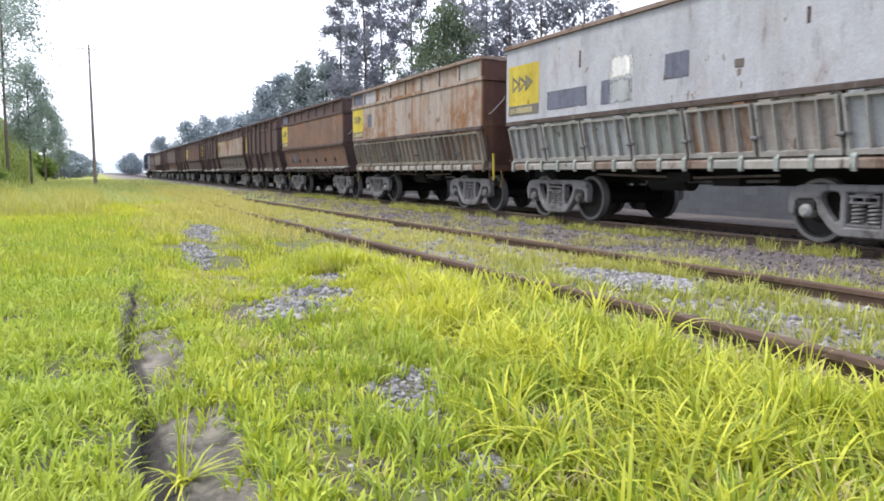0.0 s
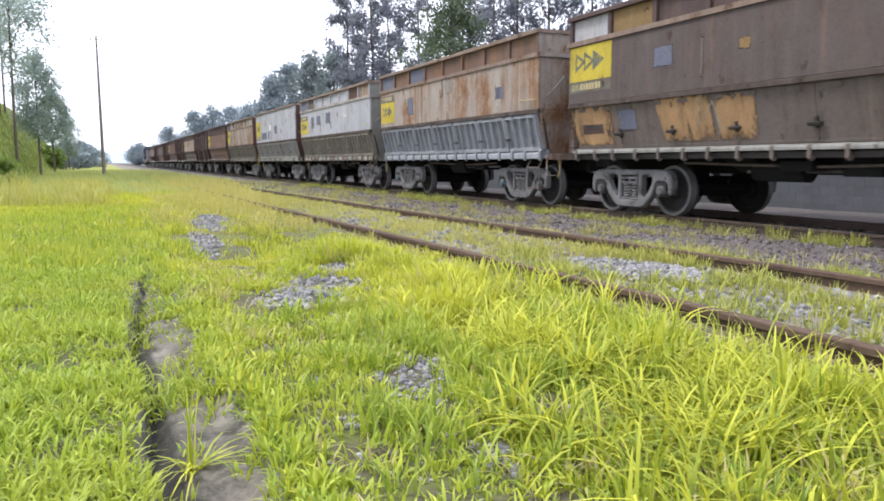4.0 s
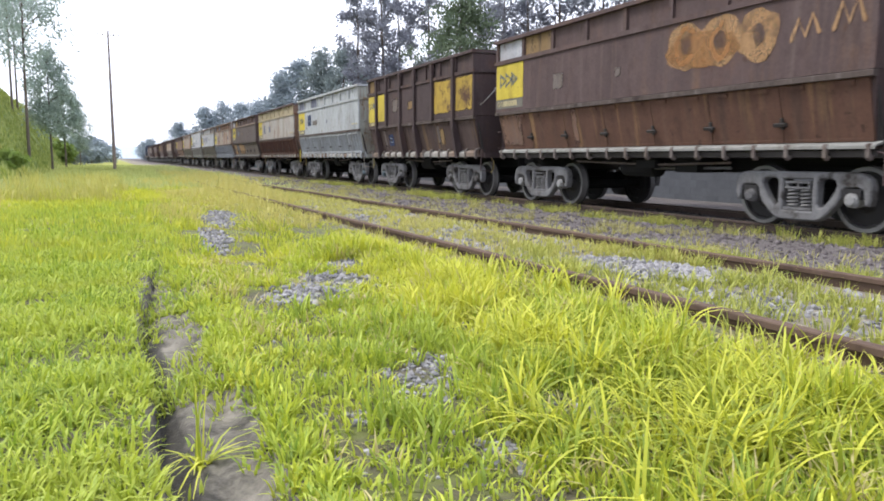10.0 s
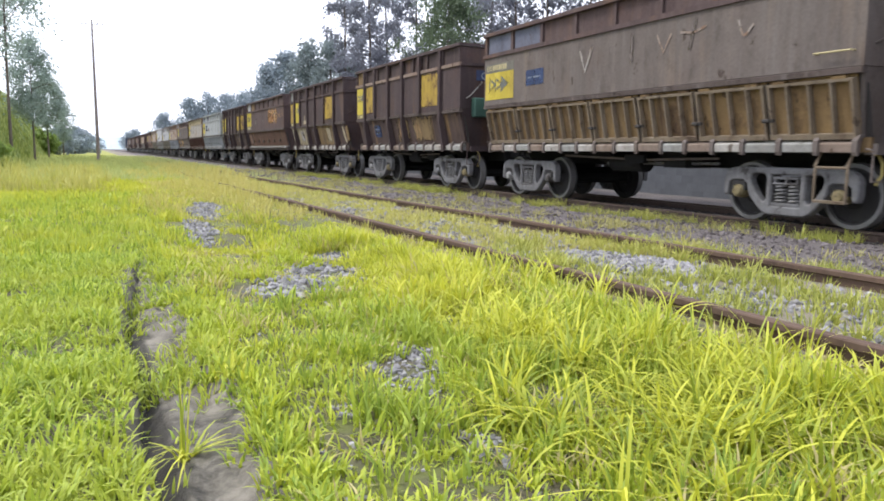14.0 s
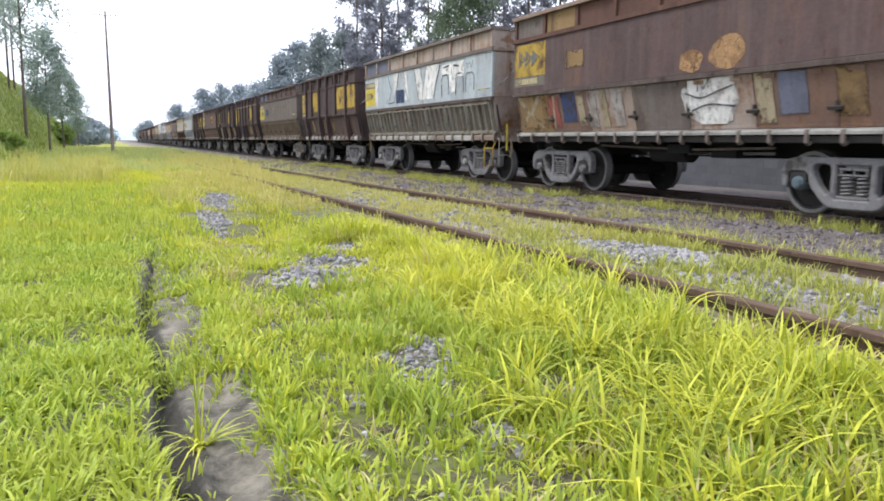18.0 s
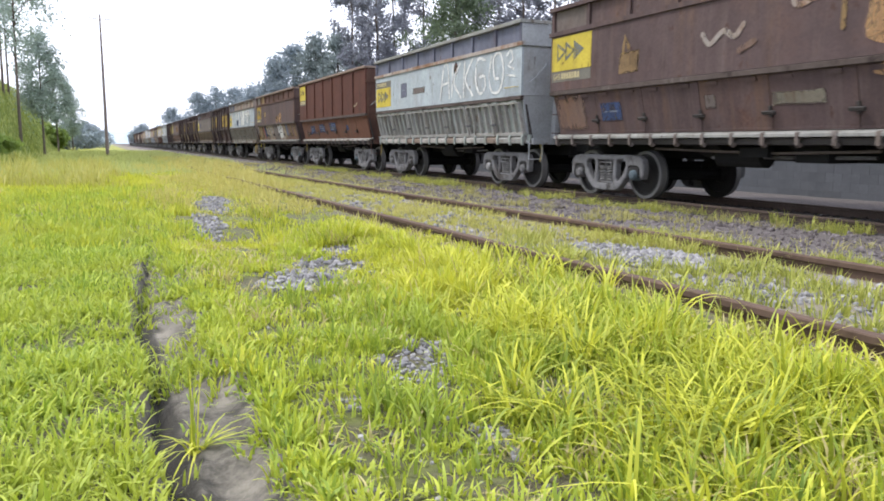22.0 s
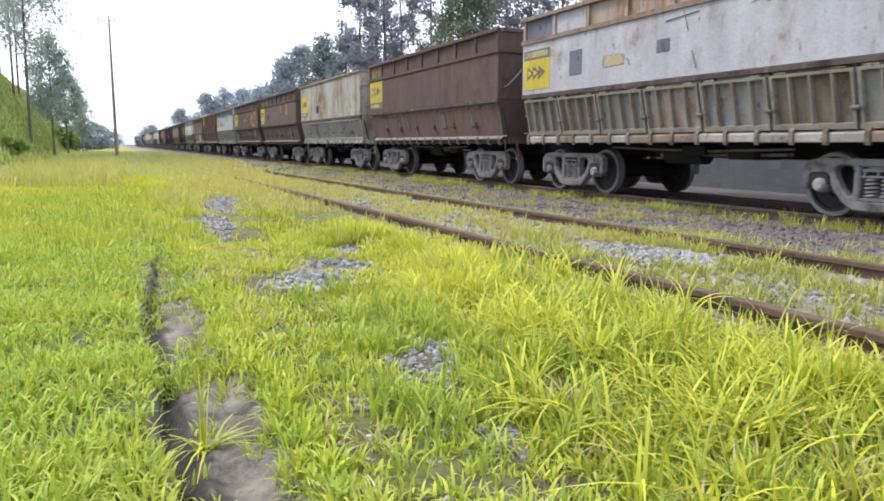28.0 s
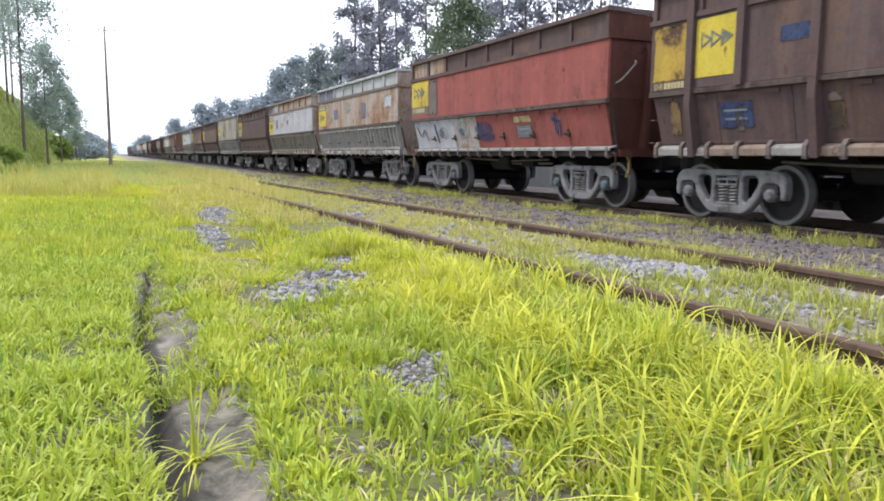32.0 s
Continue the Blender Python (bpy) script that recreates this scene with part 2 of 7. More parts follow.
RUST_D, RUST_O = (0.085, 0.04, 0.028), (0.27, 0.115, 0.045)
PAINT = {
    "grey": weathered("light_grey_paint", (0.350, 0.357, 0.385), (0.190, 0.120, 0.070), 0.3, 0.25, (0.406, 0.406, 0.420), 0.3),
    "greydirty": weathered("dirty_grey_paint", (0.205, 0.21, 0.198), (0.119, 0.084, 0.052), 0.45, 0.45, (0.266, 0.259, 0.238), 0.4),
    "olive": weathered("olive_drab_dirt", (0.165, 0.153, 0.12), (0.10, 0.062, 0.038), 0.5, 0.55, (0.2, 0.185, 0.15), 0.4),
    "tanrust": weathered("tan_rusted_paint", (0.30, 0.27, 0.245), (0.215, 0.11, 0.055), 0.62, 0.85, (0.34, 0.325, 0.31), 0.4, tan=(0.27, 0.15, 0.07)),
    "steel": weathered("blue_grey_paint", (0.225, 0.237, 0.262), (0.12, 0.09, 0.07), 0.2, 0.25, (0.27, 0.28, 0.3), 0.3),
    "brown": weathered("dark_brown_oxide", (0.08, 0.055, 0.054), (0.11, 0.058, 0.042), 0.35, 0.4, (0.13, 0.1, 0.092), 0.4, tan=(0.15, 0.088, 0.05)),
    "umber": weathered("umber_oxide", (0.056, 0.04, 0.041), (0.085, 0.046, 0.035), 0.35, 0.4, (0.1, 0.078, 0.074), 0.4, tan=(0.12, 0.07, 0.042)),
    "umberlow": weathered("streaked_umber_doors", (0.066, 0.045, 0.041), (0.05, 0.03, 0.024), 0.35, 0.5, (0.11, 0.085, 0.075), 0.4, tan=(0.24, 0.15, 0.065), washed=0.62),
    "midbrown": weathered("mid_brown_oxide", (0.112, 0.076, 0.068), (0.13, 0.07, 0.048), 0.35, 0.45, (0.15, 0.118, 0.105), 0.4, tan=(0.19, 0.115, 0.07)),
    "greybrown": weathered("dark_grey_brown_oxide", (0.093, 0.074, 0.071), (0.09, 0.055, 0.042), 0.35, 0.45, (0.15, 0.125, 0.118), 0.4, tan=(0.19, 0.12, 0.075)),
    "apricotrun": weathered("apricot_paint_run_with_grime", (0.36, 0.225, 0.115), (0.1, 0.055, 0.032), 0.5, 0.6, (0.3, 0.21, 0.13), 0.3, tan=(0.075, 0.05, 0.04), washed=0.9),
    "streaked": weathered("rust_streaked_doors", (0.1, 0.052, 0.036), (0.06, 0.032, 0.024), 0.35, 0.6, (0.14, 0.095, 0.07), 0.4, tan=(0.3, 0.185, 0.085), washed=0.75),
    "rust": weathered("red_brown_oxide", (0.085, 0.045, 0.036), (0.13, 0.064, 0.042), 0.4, 0.45, (0.12, 0.088, 0.07), 0.35, tan=(0.17, 0.09, 0.048)),
    "rustlow": weathered("orange_oxide_doors", (0.115, 0.05, 0.03), (0.075, 0.035, 0.024), 0.4, 0.5, (0.16, 0.1, 0.07), 0.35, tan=(0.19, 0.1, 0.05)),
    "orange": weathered("orange_brown_rust", (0.138, 0.09, 0.072), (0.2, 0.1, 0.05), 0.5, 0.5, (0.17, 0.13, 0.105), 0.4, tan=(0.23, 0.13, 0.065)),
    "whiterust": weathered("whitish_rusted_paint", (0.329, 0.315, 0.294), (0.182, 0.091, 0.049), 0.45, 0.7, (0.350, 0.343, 0.329), 0.3),
    "palegreen": weathered("pale_grey_green_paint", (0.325, 0.342, 0.352), (0.165, 0.123, 0.081), 0.26, 0.28, (0.364, 0.378, 0.371), 0.3),
    "greenrust": weathered("pale_green_rusted_paint", (0.301, 0.322, 0.294), (0.203, 0.119, 0.063), 0.58, 0.8, (0.350, 0.350, 0.322), 0.3, tan=(0.26, 0.2, 0.12)),
    "paleblue": weathered("pale_blue_paint", (0.329, 0.371, 0.392), (0.162, 0.115, 0.08), 0.28, 0.28, (0.378, 0.399, 0.406), 0.3),
    "drab": weathered("grey_brown_paint", (0.125, 0.104, 0.094), (0.075, 0.048, 0.038), 0.35, 0.35, (0.17, 0.155, 0.145), 0.45, tan=(0.2, 0.15, 0.11)),
    "ochre": weathered("ochre_stained_plate", (0.205, 0.135, 0.062), (0.075, 0.045, 0.026), 0.55, 0.6, (0.25, 0.19, 0.12), 0.5),
    "redpaint": weathered("brick_red_paint", (0.235, 0.07, 0.06), (0.12, 0.042, 0.036), 0.3, 0.3, (0.27, 0.13, 0.115), 0.3),
    "redbrown": weathered("reddish_oxide_plate", (0.082, 0.030, 0.021), (0.05, 0.022, 0.017), 0.4, 0.4, (0.11, 0.055, 0.04), 0.3),
    "cream": weathered("cream_stained_paint", (0.350, 0.301, 0.203), (0.140, 0.084, 0.042), 0.45, 0.4, (0.350, 0.315, 0.252), 0.3),
    "creamrust": weathered("cream_paint_run_with_rust", (0.33, 0.285, 0.195), (0.1, 0.058, 0.032), 0.5, 0.6, (0.33, 0.3, 0.24), 0.3, tan=(0.085, 0.05, 0.034), washed=0.85),
    "ochrerust": weathered("ochre_paint_run_with_rust", (0.2, 0.14, 0.068), (0.06, 0.036, 0.024), 0.5, 0.6, (0.24, 0.19, 0.13), 0.4, tan=(0.065, 0.042, 0.032), washed=0.85),
    "sill": weathered("sill_dust", (0.33, 0.315, 0.29), (0.12, 0.085, 0.06), 0.5, 0.4, (0.38, 0.36, 0.33), 0.4, 0.9, 3.0),
    "sillrust": weathered("rusted_sill", (0.2, 0.155, 0.125), (0.1, 0.06, 0.042), 0.5, 0.4, (0.26, 0.23, 0.2), 0.4, 0.9, 3.0),
    "sillgrey": weathered("grey_sill", (0.24, 0.24, 0.225), (0.1, 0.075, 0.055), 0.45, 0.4, (0.34, 0.33, 0.31), 0.4, 0.9, 3.0),
    "apricot": weathered("apricot_spray_paint", (0.4, 0.245, 0.125), (0.14, 0.07, 0.035), 0.5, 0.4, (0.33, 0.22, 0.12), 0.3, 0.85, 1.8),
    "yellow": weathered("yellow_paint", (0.45, 0.36, 0.05), (0.2, 0.11, 0.045), 0.3, 0.3, (0.46, 0.36, 0.13), 0.25),
    "yellowworn": weathered("worn_yellow_paint", (0.36, 0.25, 0.045), (0.085, 0.045, 0.03), 0.62, 0.35, (0.4, 0.3, 0.1), 0.25, 0.85, 2.6),
    "logo": weathered("grey_blue_mark", (0.13, 0.145, 0.15), RUST_O, 0.1, 0.1, (0.140, 0.140, 0.140), 0.1),
    "blue": weathered("dark_blue_paint", (0.038, 0.059, 0.126), RUST_D, 0.3, 0.2, (0.084, 0.091, 0.140), 0.2),
    "bluegrey": weathered("blue_grey_patch", (0.119, 0.126, 0.168), RUST_D, 0.2, 0.2, (0.175, 0.175, 0.210), 0.3),
    "band": weathered("grey_number_band", (0.140, 0.133, 0.112), RUST_D, 0.3, 0.3, (0.182, 0.168, 0.140), 0.3),
    "frameolive": weathered("dusty_olive_frame", (0.225, 0.21, 0.17), (0.10, 0.065, 0.042), 0.4, 0.5, (0.27, 0.255, 0.22), 0.4, 0.85, 1.6),
    "framegrey": weathered("dusty_grey_frame", (0.3, 0.295, 0.275), (0.12, 0.08, 0.05), 0.38, 0.5, (0.35, 0.34, 0.32), 0.4, 0.85, 1.6),
    "frameochre": weathered("dusty_ochre_frame", (0.19, 0.15, 0.105), (0.09, 0.06, 0.042), 0.5, 0.5, (0.28, 0.25, 0.2), 0.4, 0.85, 1.6),
    "greendoor": weathered("pale_green_doors", (0.27, 0.3, 0.28), (0.13, 0.1, 0.07), 0.42, 0.5, (0.3, 0.31, 0.29), 0.35),
    "framesteel": weathered("pale_steel_frame", (0.3, 0.315, 0.345), (0.13, 0.1, 0.08), 0.25, 0.3, (0.34, 0.35, 0.37), 0.3, 0.85, 1.6),
    "rimrust": weathered("dusty_rusted_rim", (0.2, 0.15, 0.122), (0.13, 0.07, 0.045), 0.5, 0.3, (0.3, 0.26, 0.23), 0.45, 0.9, 1.8),
    "lip": weathered("dusty_lip", (0.09, 0.07, 0.063), (0.04, 0.028, 0.024), 0.6, 0.2, (0.3, 0.28, 0.26), 0.28, 0.9, 2.5),
    "faint": plain("faint_pale_lettering", (0.2, 0.22, 0.25), 0.9, 0.3),
    "bar": plain("yellowish_lettering", (0.36, 0.31, 0.17), 0.8, 0.2),
    "white": weathered("white_spray_paint", (0.68, 0.68, 0.66), (0.3, 0.24, 0.19), 0.2, 0.1, (0.6, 0.6, 0.58), 0.2),
    "black": plain("black_spray_paint", (0.04, 0.045, 0.05), 0.8, 0.2),
    "graffiti": weathered("orange_spray_paint", (0.294, 0.147, 0.059), (0.105, 0.052, 0.028), 0.5, 0.5, (0.280, 0.182, 0.105), 0.3),
    "iron": weathered("dusty_cast_steel", (0.15, 0.15, 0.153), (0.05, 0.043, 0.038), 0.55, 0.5, (0.2, 0.195, 0.19), 0.35, 0.85, 3.0),
    # near black: shade under the wagons is worked into this colour
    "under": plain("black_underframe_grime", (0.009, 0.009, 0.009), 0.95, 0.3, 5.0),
    "wheel": plain("brown_wheel_steel", (0.022, 0.021, 0.021), 0.7, 0.3, 6.0, 0.1),
    "tread": plain("worn_wheel_rim", (0.16, 0.158, 0.155), 0.55, 0.2, 6.0, 0.4),
    "capwhite": weathered("chalked_bearing_cap", (0.28, 0.28, 0.275), (0.07, 0.06, 0.05), 0.5, 0.2, (0.28, 0.27, 0.26), 0.3, 0.8, 9.0),
    "capblue": weathered("blue_grey_bearing_cap", (0.1, 0.135, 0.155), (0.05, 0.05, 0.05), 0.5, 0.2, (0.16, 0.17, 0.17), 0.3, 0.8, 9.0),
    "capgold": weathered("ochre_bearing_cap", (0.2, 0.165, 0.085), (0.07, 0.06, 0.045), 0.5, 0.2, (0.2, 0.18, 0.13), 0.3, 0.8, 9.0),
    "hose": plain("yellowed_rubber_hose", (0.42, 0.34, 0.12), 0.7, 0.2),
    "tarp": plain("crumpled_blue_tarpaulin", (0.03, 0.05, 0.16), 0.6, 0.3),
    "green": plain("dull_green_enamel", (0.05, 0.11, 0.085), 0.6, 0.25),
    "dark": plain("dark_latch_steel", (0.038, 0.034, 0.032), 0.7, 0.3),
    "lococab": plain("blue_black_loco_paint", (0.045, 0.055, 0.085), 0.5, 0.2),
}


FADED = {}


def faded(key, soft=0.16):
    """The same paint, thin and worn away towards the rim of its patch."""
    if (key, soft) in FADED:
        return FADED[key, soft]
    mat = PAINT[key].copy()
    mat.name = PAINT[key].name + "_worn"
    n, l = mat.node_tree.nodes, mat.node_tree.links
    b, out = n["Principled BSDF"], n["Material Output"]
    tc, sep = n.new("ShaderNodeTexCoord"), n.new("ShaderNodeSeparateXYZ")
    l.new(tc.outputs["Generated"], sep.inputs[0])
    edge = None
    for axis in "YZ":
        tri = n.new("ShaderNodeMath")
        tri.operation = "PINGPONG"
        tri.inputs[1].default_value = 0.5
        l.new(sep.outputs[axis], tri.inputs[0])
        if edge is None:
            edge = tri.outputs[0]
        else:
            mn = n.new("ShaderNodeMath")
            mn.operation = "MINIMUM"
            l.new(edge, mn.inputs[0])
            l.new(tri.outputs[0], mn.inputs[1])
            edge = mn.outputs[0]
    wear = noise_of(n, l, coords(n, l, (1.0, 1.6, 0.7)), 3.2, 6, 0.7)
    add = n.new("ShaderNodeMath")
    add.operation = "MULTIPLY_ADD"
    add.inputs[1].default_value = -1.5 * soft / 0.16 * 0.55
    l.new(wear, add.inputs[0])
    l.new(edge, add.inputs[2])
    mask = step_of(n, l, add.outputs[0], -0.46 * soft / 0.16, -0.46 * soft / 0.16 + soft)
    clear, mix = n.new("ShaderNodeBsdfTransparent"), n.new("ShaderNodeMixShader")
    l.new(mask, mix.inputs[0])
    l.new(clear.outputs[0], mix.inputs[1])
    l.new(b.outputs[0], mix.inputs[2])
    l.new(mix.outputs[0], out.inputs["Surface"])
    FADED[key, soft] = mat
    return mat


SPRAYED = {}


def sprayed(key, most=0.86):
    """The same paint, sprayed on thin: patchy, the plate showing through."""
    if (key, most) in SPRAYED:
        return SPRAYED[key, most]
    mat = PAINT[key].copy()
    mat.name = PAINT[key].name + "_sprayed"
    n, l = mat.node_tree.nodes, mat.node_tree.links
    b, out = n["Principled BSDF"], n["Material Output"]
    wear = noise_of(n, l, coords(n, l, (1.0, 1.4, 0.9)), 5.0, 7, 0.72)
    clear, mix = n.new("ShaderNodeBsdfTransparent"), n.new("ShaderNodeMixShader")
    l.new(scaled(n, l, step_of(n, l, wear, 0.68, 0.5), 0.12, most), mix.inputs[0])
    l.new(clear.outputs[0], mix.inputs[1])
    l.new(b.outputs[0], mix.inputs[2])
    l.new(mix.outputs[0], out.inputs["Surface"])
    SPRAYED[key, most] = mat
    return mat

# ---- ground, rails, wall ----
TRAIN_X, RAIL_Z = 9.40, 0.03            # centre of the train's track, its rail top
GAUGE = 1.67                            # between the rail heads' middles


def siding_x(y):
    """Middle of the near track."""
    return 3.66


def siding_z(y):
    """Its rail tops, rising a little towards the standpoint."""
    return 0.18 - 0.0045 * (min(max(y, -8.0), 24.0) - 3.0)


def smooth(a, b, x):
    t = min(1.0, max(0.0, (x - a) / (b - a)))
    return t * t * (3 - 2 * t)


def rut_middle(y):
    return 0.265 + 0.012 * math.sin(y * 2.3) - 0.04 * smooth(2.75, 3.2, y) + 0.09 * smooth(3.9, 5.4, y)


def rut_width(y):
    w = 0.165 - 0.06 * smooth(2.7, 3.1, y) + 0.03 * smooth(3.9, 4.6, y) + 0.03 * noise.noise((y * 1.9, 0.3, 8))
    return (w - 0.045 * (1 - smooth(2.0, 2.5, y))) * (1 - smooth(4.9, 7.5, y)) + 0.012


def bank(x, y):
    """The grassy cutting slope along the left side."""
    edge = -3.0 - 0.045 * (min(y, 63) - 36) - 0.018 * max(0, y - 63) + 0.4 * noise.noise((y * 0.07, 3.1, 0))
    if x > edge or y < 20:
        return 0.0
    top = (7.3 + 0.8 * noise.noise((x * 0.2, y * 0.06, 1.0))) * (1 - 0.62 * smooth(104, 190, y))
    d = edge - x
    rise = top * (1 - math.exp(-(d * 1.2 + 0.75 * d * d) / top))
    return rise * smooth(20, 40, y) + 0.25 * noise.noise((x * 0.7, y * 0.35, 6.0)) * min(1, d)


def ground_z(x, y):
    z = 0.035 * noise.noise((x * 0.9, y * 0.9, 0.0)) + 0.05 * noise.noise((x * 0.25, y * 0.25, 4.0))
    if abs(x) < 30 and -40 < y < 120:
        near = smooth(2.0, 1.0, abs(x - 3.66))
        z = z * (1 - 0.7 * near) + (siding_z(y) - 0.1) * near
        w = max(rut_width(y), 0.03)
        u = x - rut_middle(y) + w                     # from the cut left edge
        if -2 < y < 9 and -0.05 < u < 2.4 * w:
            floor = 0.06 + 0.075 * (1 - smooth(0.0, 0.7 * w, u)) + 0.035 * noise.noise((x * 6, y * 4, 2)) + 0.022 * noise.noise((x * 17, y * 13, 5))
            z -= floor * smooth(-0.025, 0.015, u + 0.012 * noise.noise((x * 3, y * 9, 6))) * (1 - smooth(1.5 * w, 2.3 * w, u)) * (1 - smooth(5.0, 8.0, y))
    if x > 5.0:
        z = z * 0.4 - 0.10 * smooth(5.2, 7.4, x)
    if x < -3:
        z += bank(x, y)
    return z


def ground_material():
    mat, n, l, b = shader("soil_and_litter", 0.95)
    v = coords(n, l, per_object=False)
    big, mid, fine = noise_of(n, l, v, 0.35, 5), noise_of(n, l, v, 4.0, 5), noise_of(n, l, v, 45.0, 4, 0.7)
    soil = blend(n, l, step_of(n, l, fine, 0.35, 0.7), (0.045, 0.04, 0.025), (0.12, 0.105, 0.06))
    green = blend(n, l, step_of(n, l, mid, 0.35, 0.65), (0.055, 0.068, 0.016), (0.105, 0.118, 0.026))
    c = blend(n, l, step_of(n, l, mid, 0.42, 0.6), soil, green)
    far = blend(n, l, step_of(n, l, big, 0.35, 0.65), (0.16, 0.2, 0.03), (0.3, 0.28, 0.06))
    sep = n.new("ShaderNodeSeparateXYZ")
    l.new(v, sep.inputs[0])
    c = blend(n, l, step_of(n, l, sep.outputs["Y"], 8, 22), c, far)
    # the wet rut, bare and grey brown
    wob = n.new("ShaderNodeMath")
    wob.operation = "MULTIPLY_ADD"
    wob.inputs[1].default_value, wob.inputs[2].default_value = 0.2, -0.37
    l.new(mid, wob.inputs[0])
    off = n.new("ShaderNodeMath")
    off.operation = "ADD"
    l.new(sep.outputs["X"], off.inputs[0])
    l.new(wob.outputs[0], off.inputs[1])
    ab = n.new("ShaderNodeMath")
    ab.operation = "ABSOLUTE"
    l.new(off.outputs[0], ab.inputs[0])
    side = step_of(n, l, ab.outputs[0], 0.25, 0.17)
    along = step_of(n, l, sep.outputs["Y"], 9.0, 6.5)
    both = n.new("ShaderNodeMath")
    both.operation = "MULTIPLY"
    l.new(side, both.inputs[0])
    l.new(along, both.inputs[1])
    mud = blend(n, l, step_of(n, l, noise_of(n, l, v, 7.0, 6, 0.7), 0.38, 0.64), (0.04, 0.036, 0.028), (0.19, 0.172, 0.14))
    c = blend(n, l, both.outputs[0], c, mud)
    # the dark strip along its cut edge
    strip_wob = n.new("ShaderNodeMath")
    strip_wob.operation = "MULTIPLY_ADD"
    strip_wob.inputs[1].default_value, strip_wob.inputs[2].default_value = 0.06, -0.175
    l.new(mid, strip_wob.inputs[0])
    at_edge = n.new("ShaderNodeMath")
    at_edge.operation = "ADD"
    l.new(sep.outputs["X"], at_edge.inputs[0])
    l.new(strip_wob.outputs[0], at_edge.inputs[1])
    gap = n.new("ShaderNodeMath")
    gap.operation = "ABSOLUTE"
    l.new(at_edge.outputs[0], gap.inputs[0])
    edge_strip = times(n, l, step_of(n, l, gap.outputs[0], 0.06, 0.035), step_of(n, l, sep.outputs["Y"], 5.2, 4.4))
    c = blend(n, l, scaled(n, l, edge_strip, 0, 0.85), c, (0.022, 0.02, 0.016))
    # crushed stone between the tracks
    grit = blend(n, l, step_of(n, l, fine, 0.35, 0.65), (0.05, 0.042, 0.042), (0.15, 0.132, 0.127))
    sand = blend(n, l, step_of(n, l, fine, 0.35, 0.65), (0.1, 0.085, 0.06), (0.25, 0.225, 0.165))
    c = blend(n, l, step_of(n, l, sep.outputs["X"], 2.6, 2.9), c, sand)
    c = blend(n, l, step_of(n, l, sep.outputs["X"], 5.0, 5.6), c, grit)
    train_shade = times(n, l, step_of(n, l, sep.outputs["X"], 8.15, 8.6), step_of(n, l, sep.outputs["X"], 10.7, 10.3))
    c = blend(n, l, train_shade, c, blend(n, l, step_of(n, l, fine, 0.35, 0.65), (0.018, 0.016, 0.015), (0.05, 0.044, 0.042)))   # painted shade under the wagons
    turf = blend(n, l, step_of(n, l, big, 0.4, 0.6), (0.1, 0.15, 0.03), (0.19, 0.24, 0.05))
    scar = times(n, l, step_of(n, l, sep.outputs["Z"], 4.2, 6.4), step_of(n, l, big, 0.4, 0.55))
    slope = blend(n, l, scar, turf, (0.24, 0.2, 0.11))
    c = blend(n, l, step_of(n, l, sep.outputs["Z"], 0.25, 0.6), c, slope)
    l.new(c, b.inputs["Base Color"])
    bump_of(n, l, b, fine, 0.7, 0.02)
    return mat


def graded(lo, hi, mid0, mid1, step, grow=1.22):
    """Positions that are close together in the middle and spread towards the ends."""
    out = list(np.arange(mid0, mid1 + step / 2, step))
    s, p = step, mid1
    while p < hi:
        s *= grow
        p = min(hi, p + s)
        out.append(p)
    s, p = step, mid0
    while p > lo:
        s *= grow
        p = max(lo, p - s)
        out.insert(0, p)
    return out


xs, ys = graded(-1500, 1500, -1.0, 3.0, 0.06, 1.1), graded(-1500, 2500, 1.0, 9.0, 0.06, 1.07)
xs = sorted(set(round(float(x), 4) for x in xs) | set(round(0.02 + 0.02 * i, 4) for i in range(27)))      # closer steps across the rut
gv = [(x, y, ground_z(x, y)) for y in ys for x in xs]
gw = len(xs)
gf = [(j * gw + i, j * gw + i + 1, (j + 1) * gw + i + 1, (j + 1) * gw + i) for j in range(len(ys) - 1) for i in range(gw - 1)]
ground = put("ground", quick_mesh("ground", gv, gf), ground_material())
for p in ground.data.polygons:
    p.use_smooth = True
tagged(ground, "bumpy soil with grass litter and a muddy rut", "ground", kind="structure")

RAIL_RUST = weathered("rail_rust", (0.1, 0.066, 0.048), (0.06, 0.034, 0.024), 0.4, 0.1, (0.13, 0.09, 0.065), 0.3)
RAIL_WORN = weathered("worn_rail_rust", (0.085, 0.06, 0.05), (0.05, 0.03, 0.024), 0.4, 0.1, (0.12, 0.1, 0.09), 0.3, 0.5)
RAIL_SECTION = [(-0.065, -0.17), (0.065, -0.17), (0.065, -0.155), (0.012, -0.135), (0.012, -0.045), (0.035, -0.035), (0.035, -0.006), (0.028, 0.0), (-0.028, 0.0), (-0.035, -0.006), (-0.035, -0.035), (-0.012, -0.045), (-0.012, -0.135), (-0.065, -0.155)]


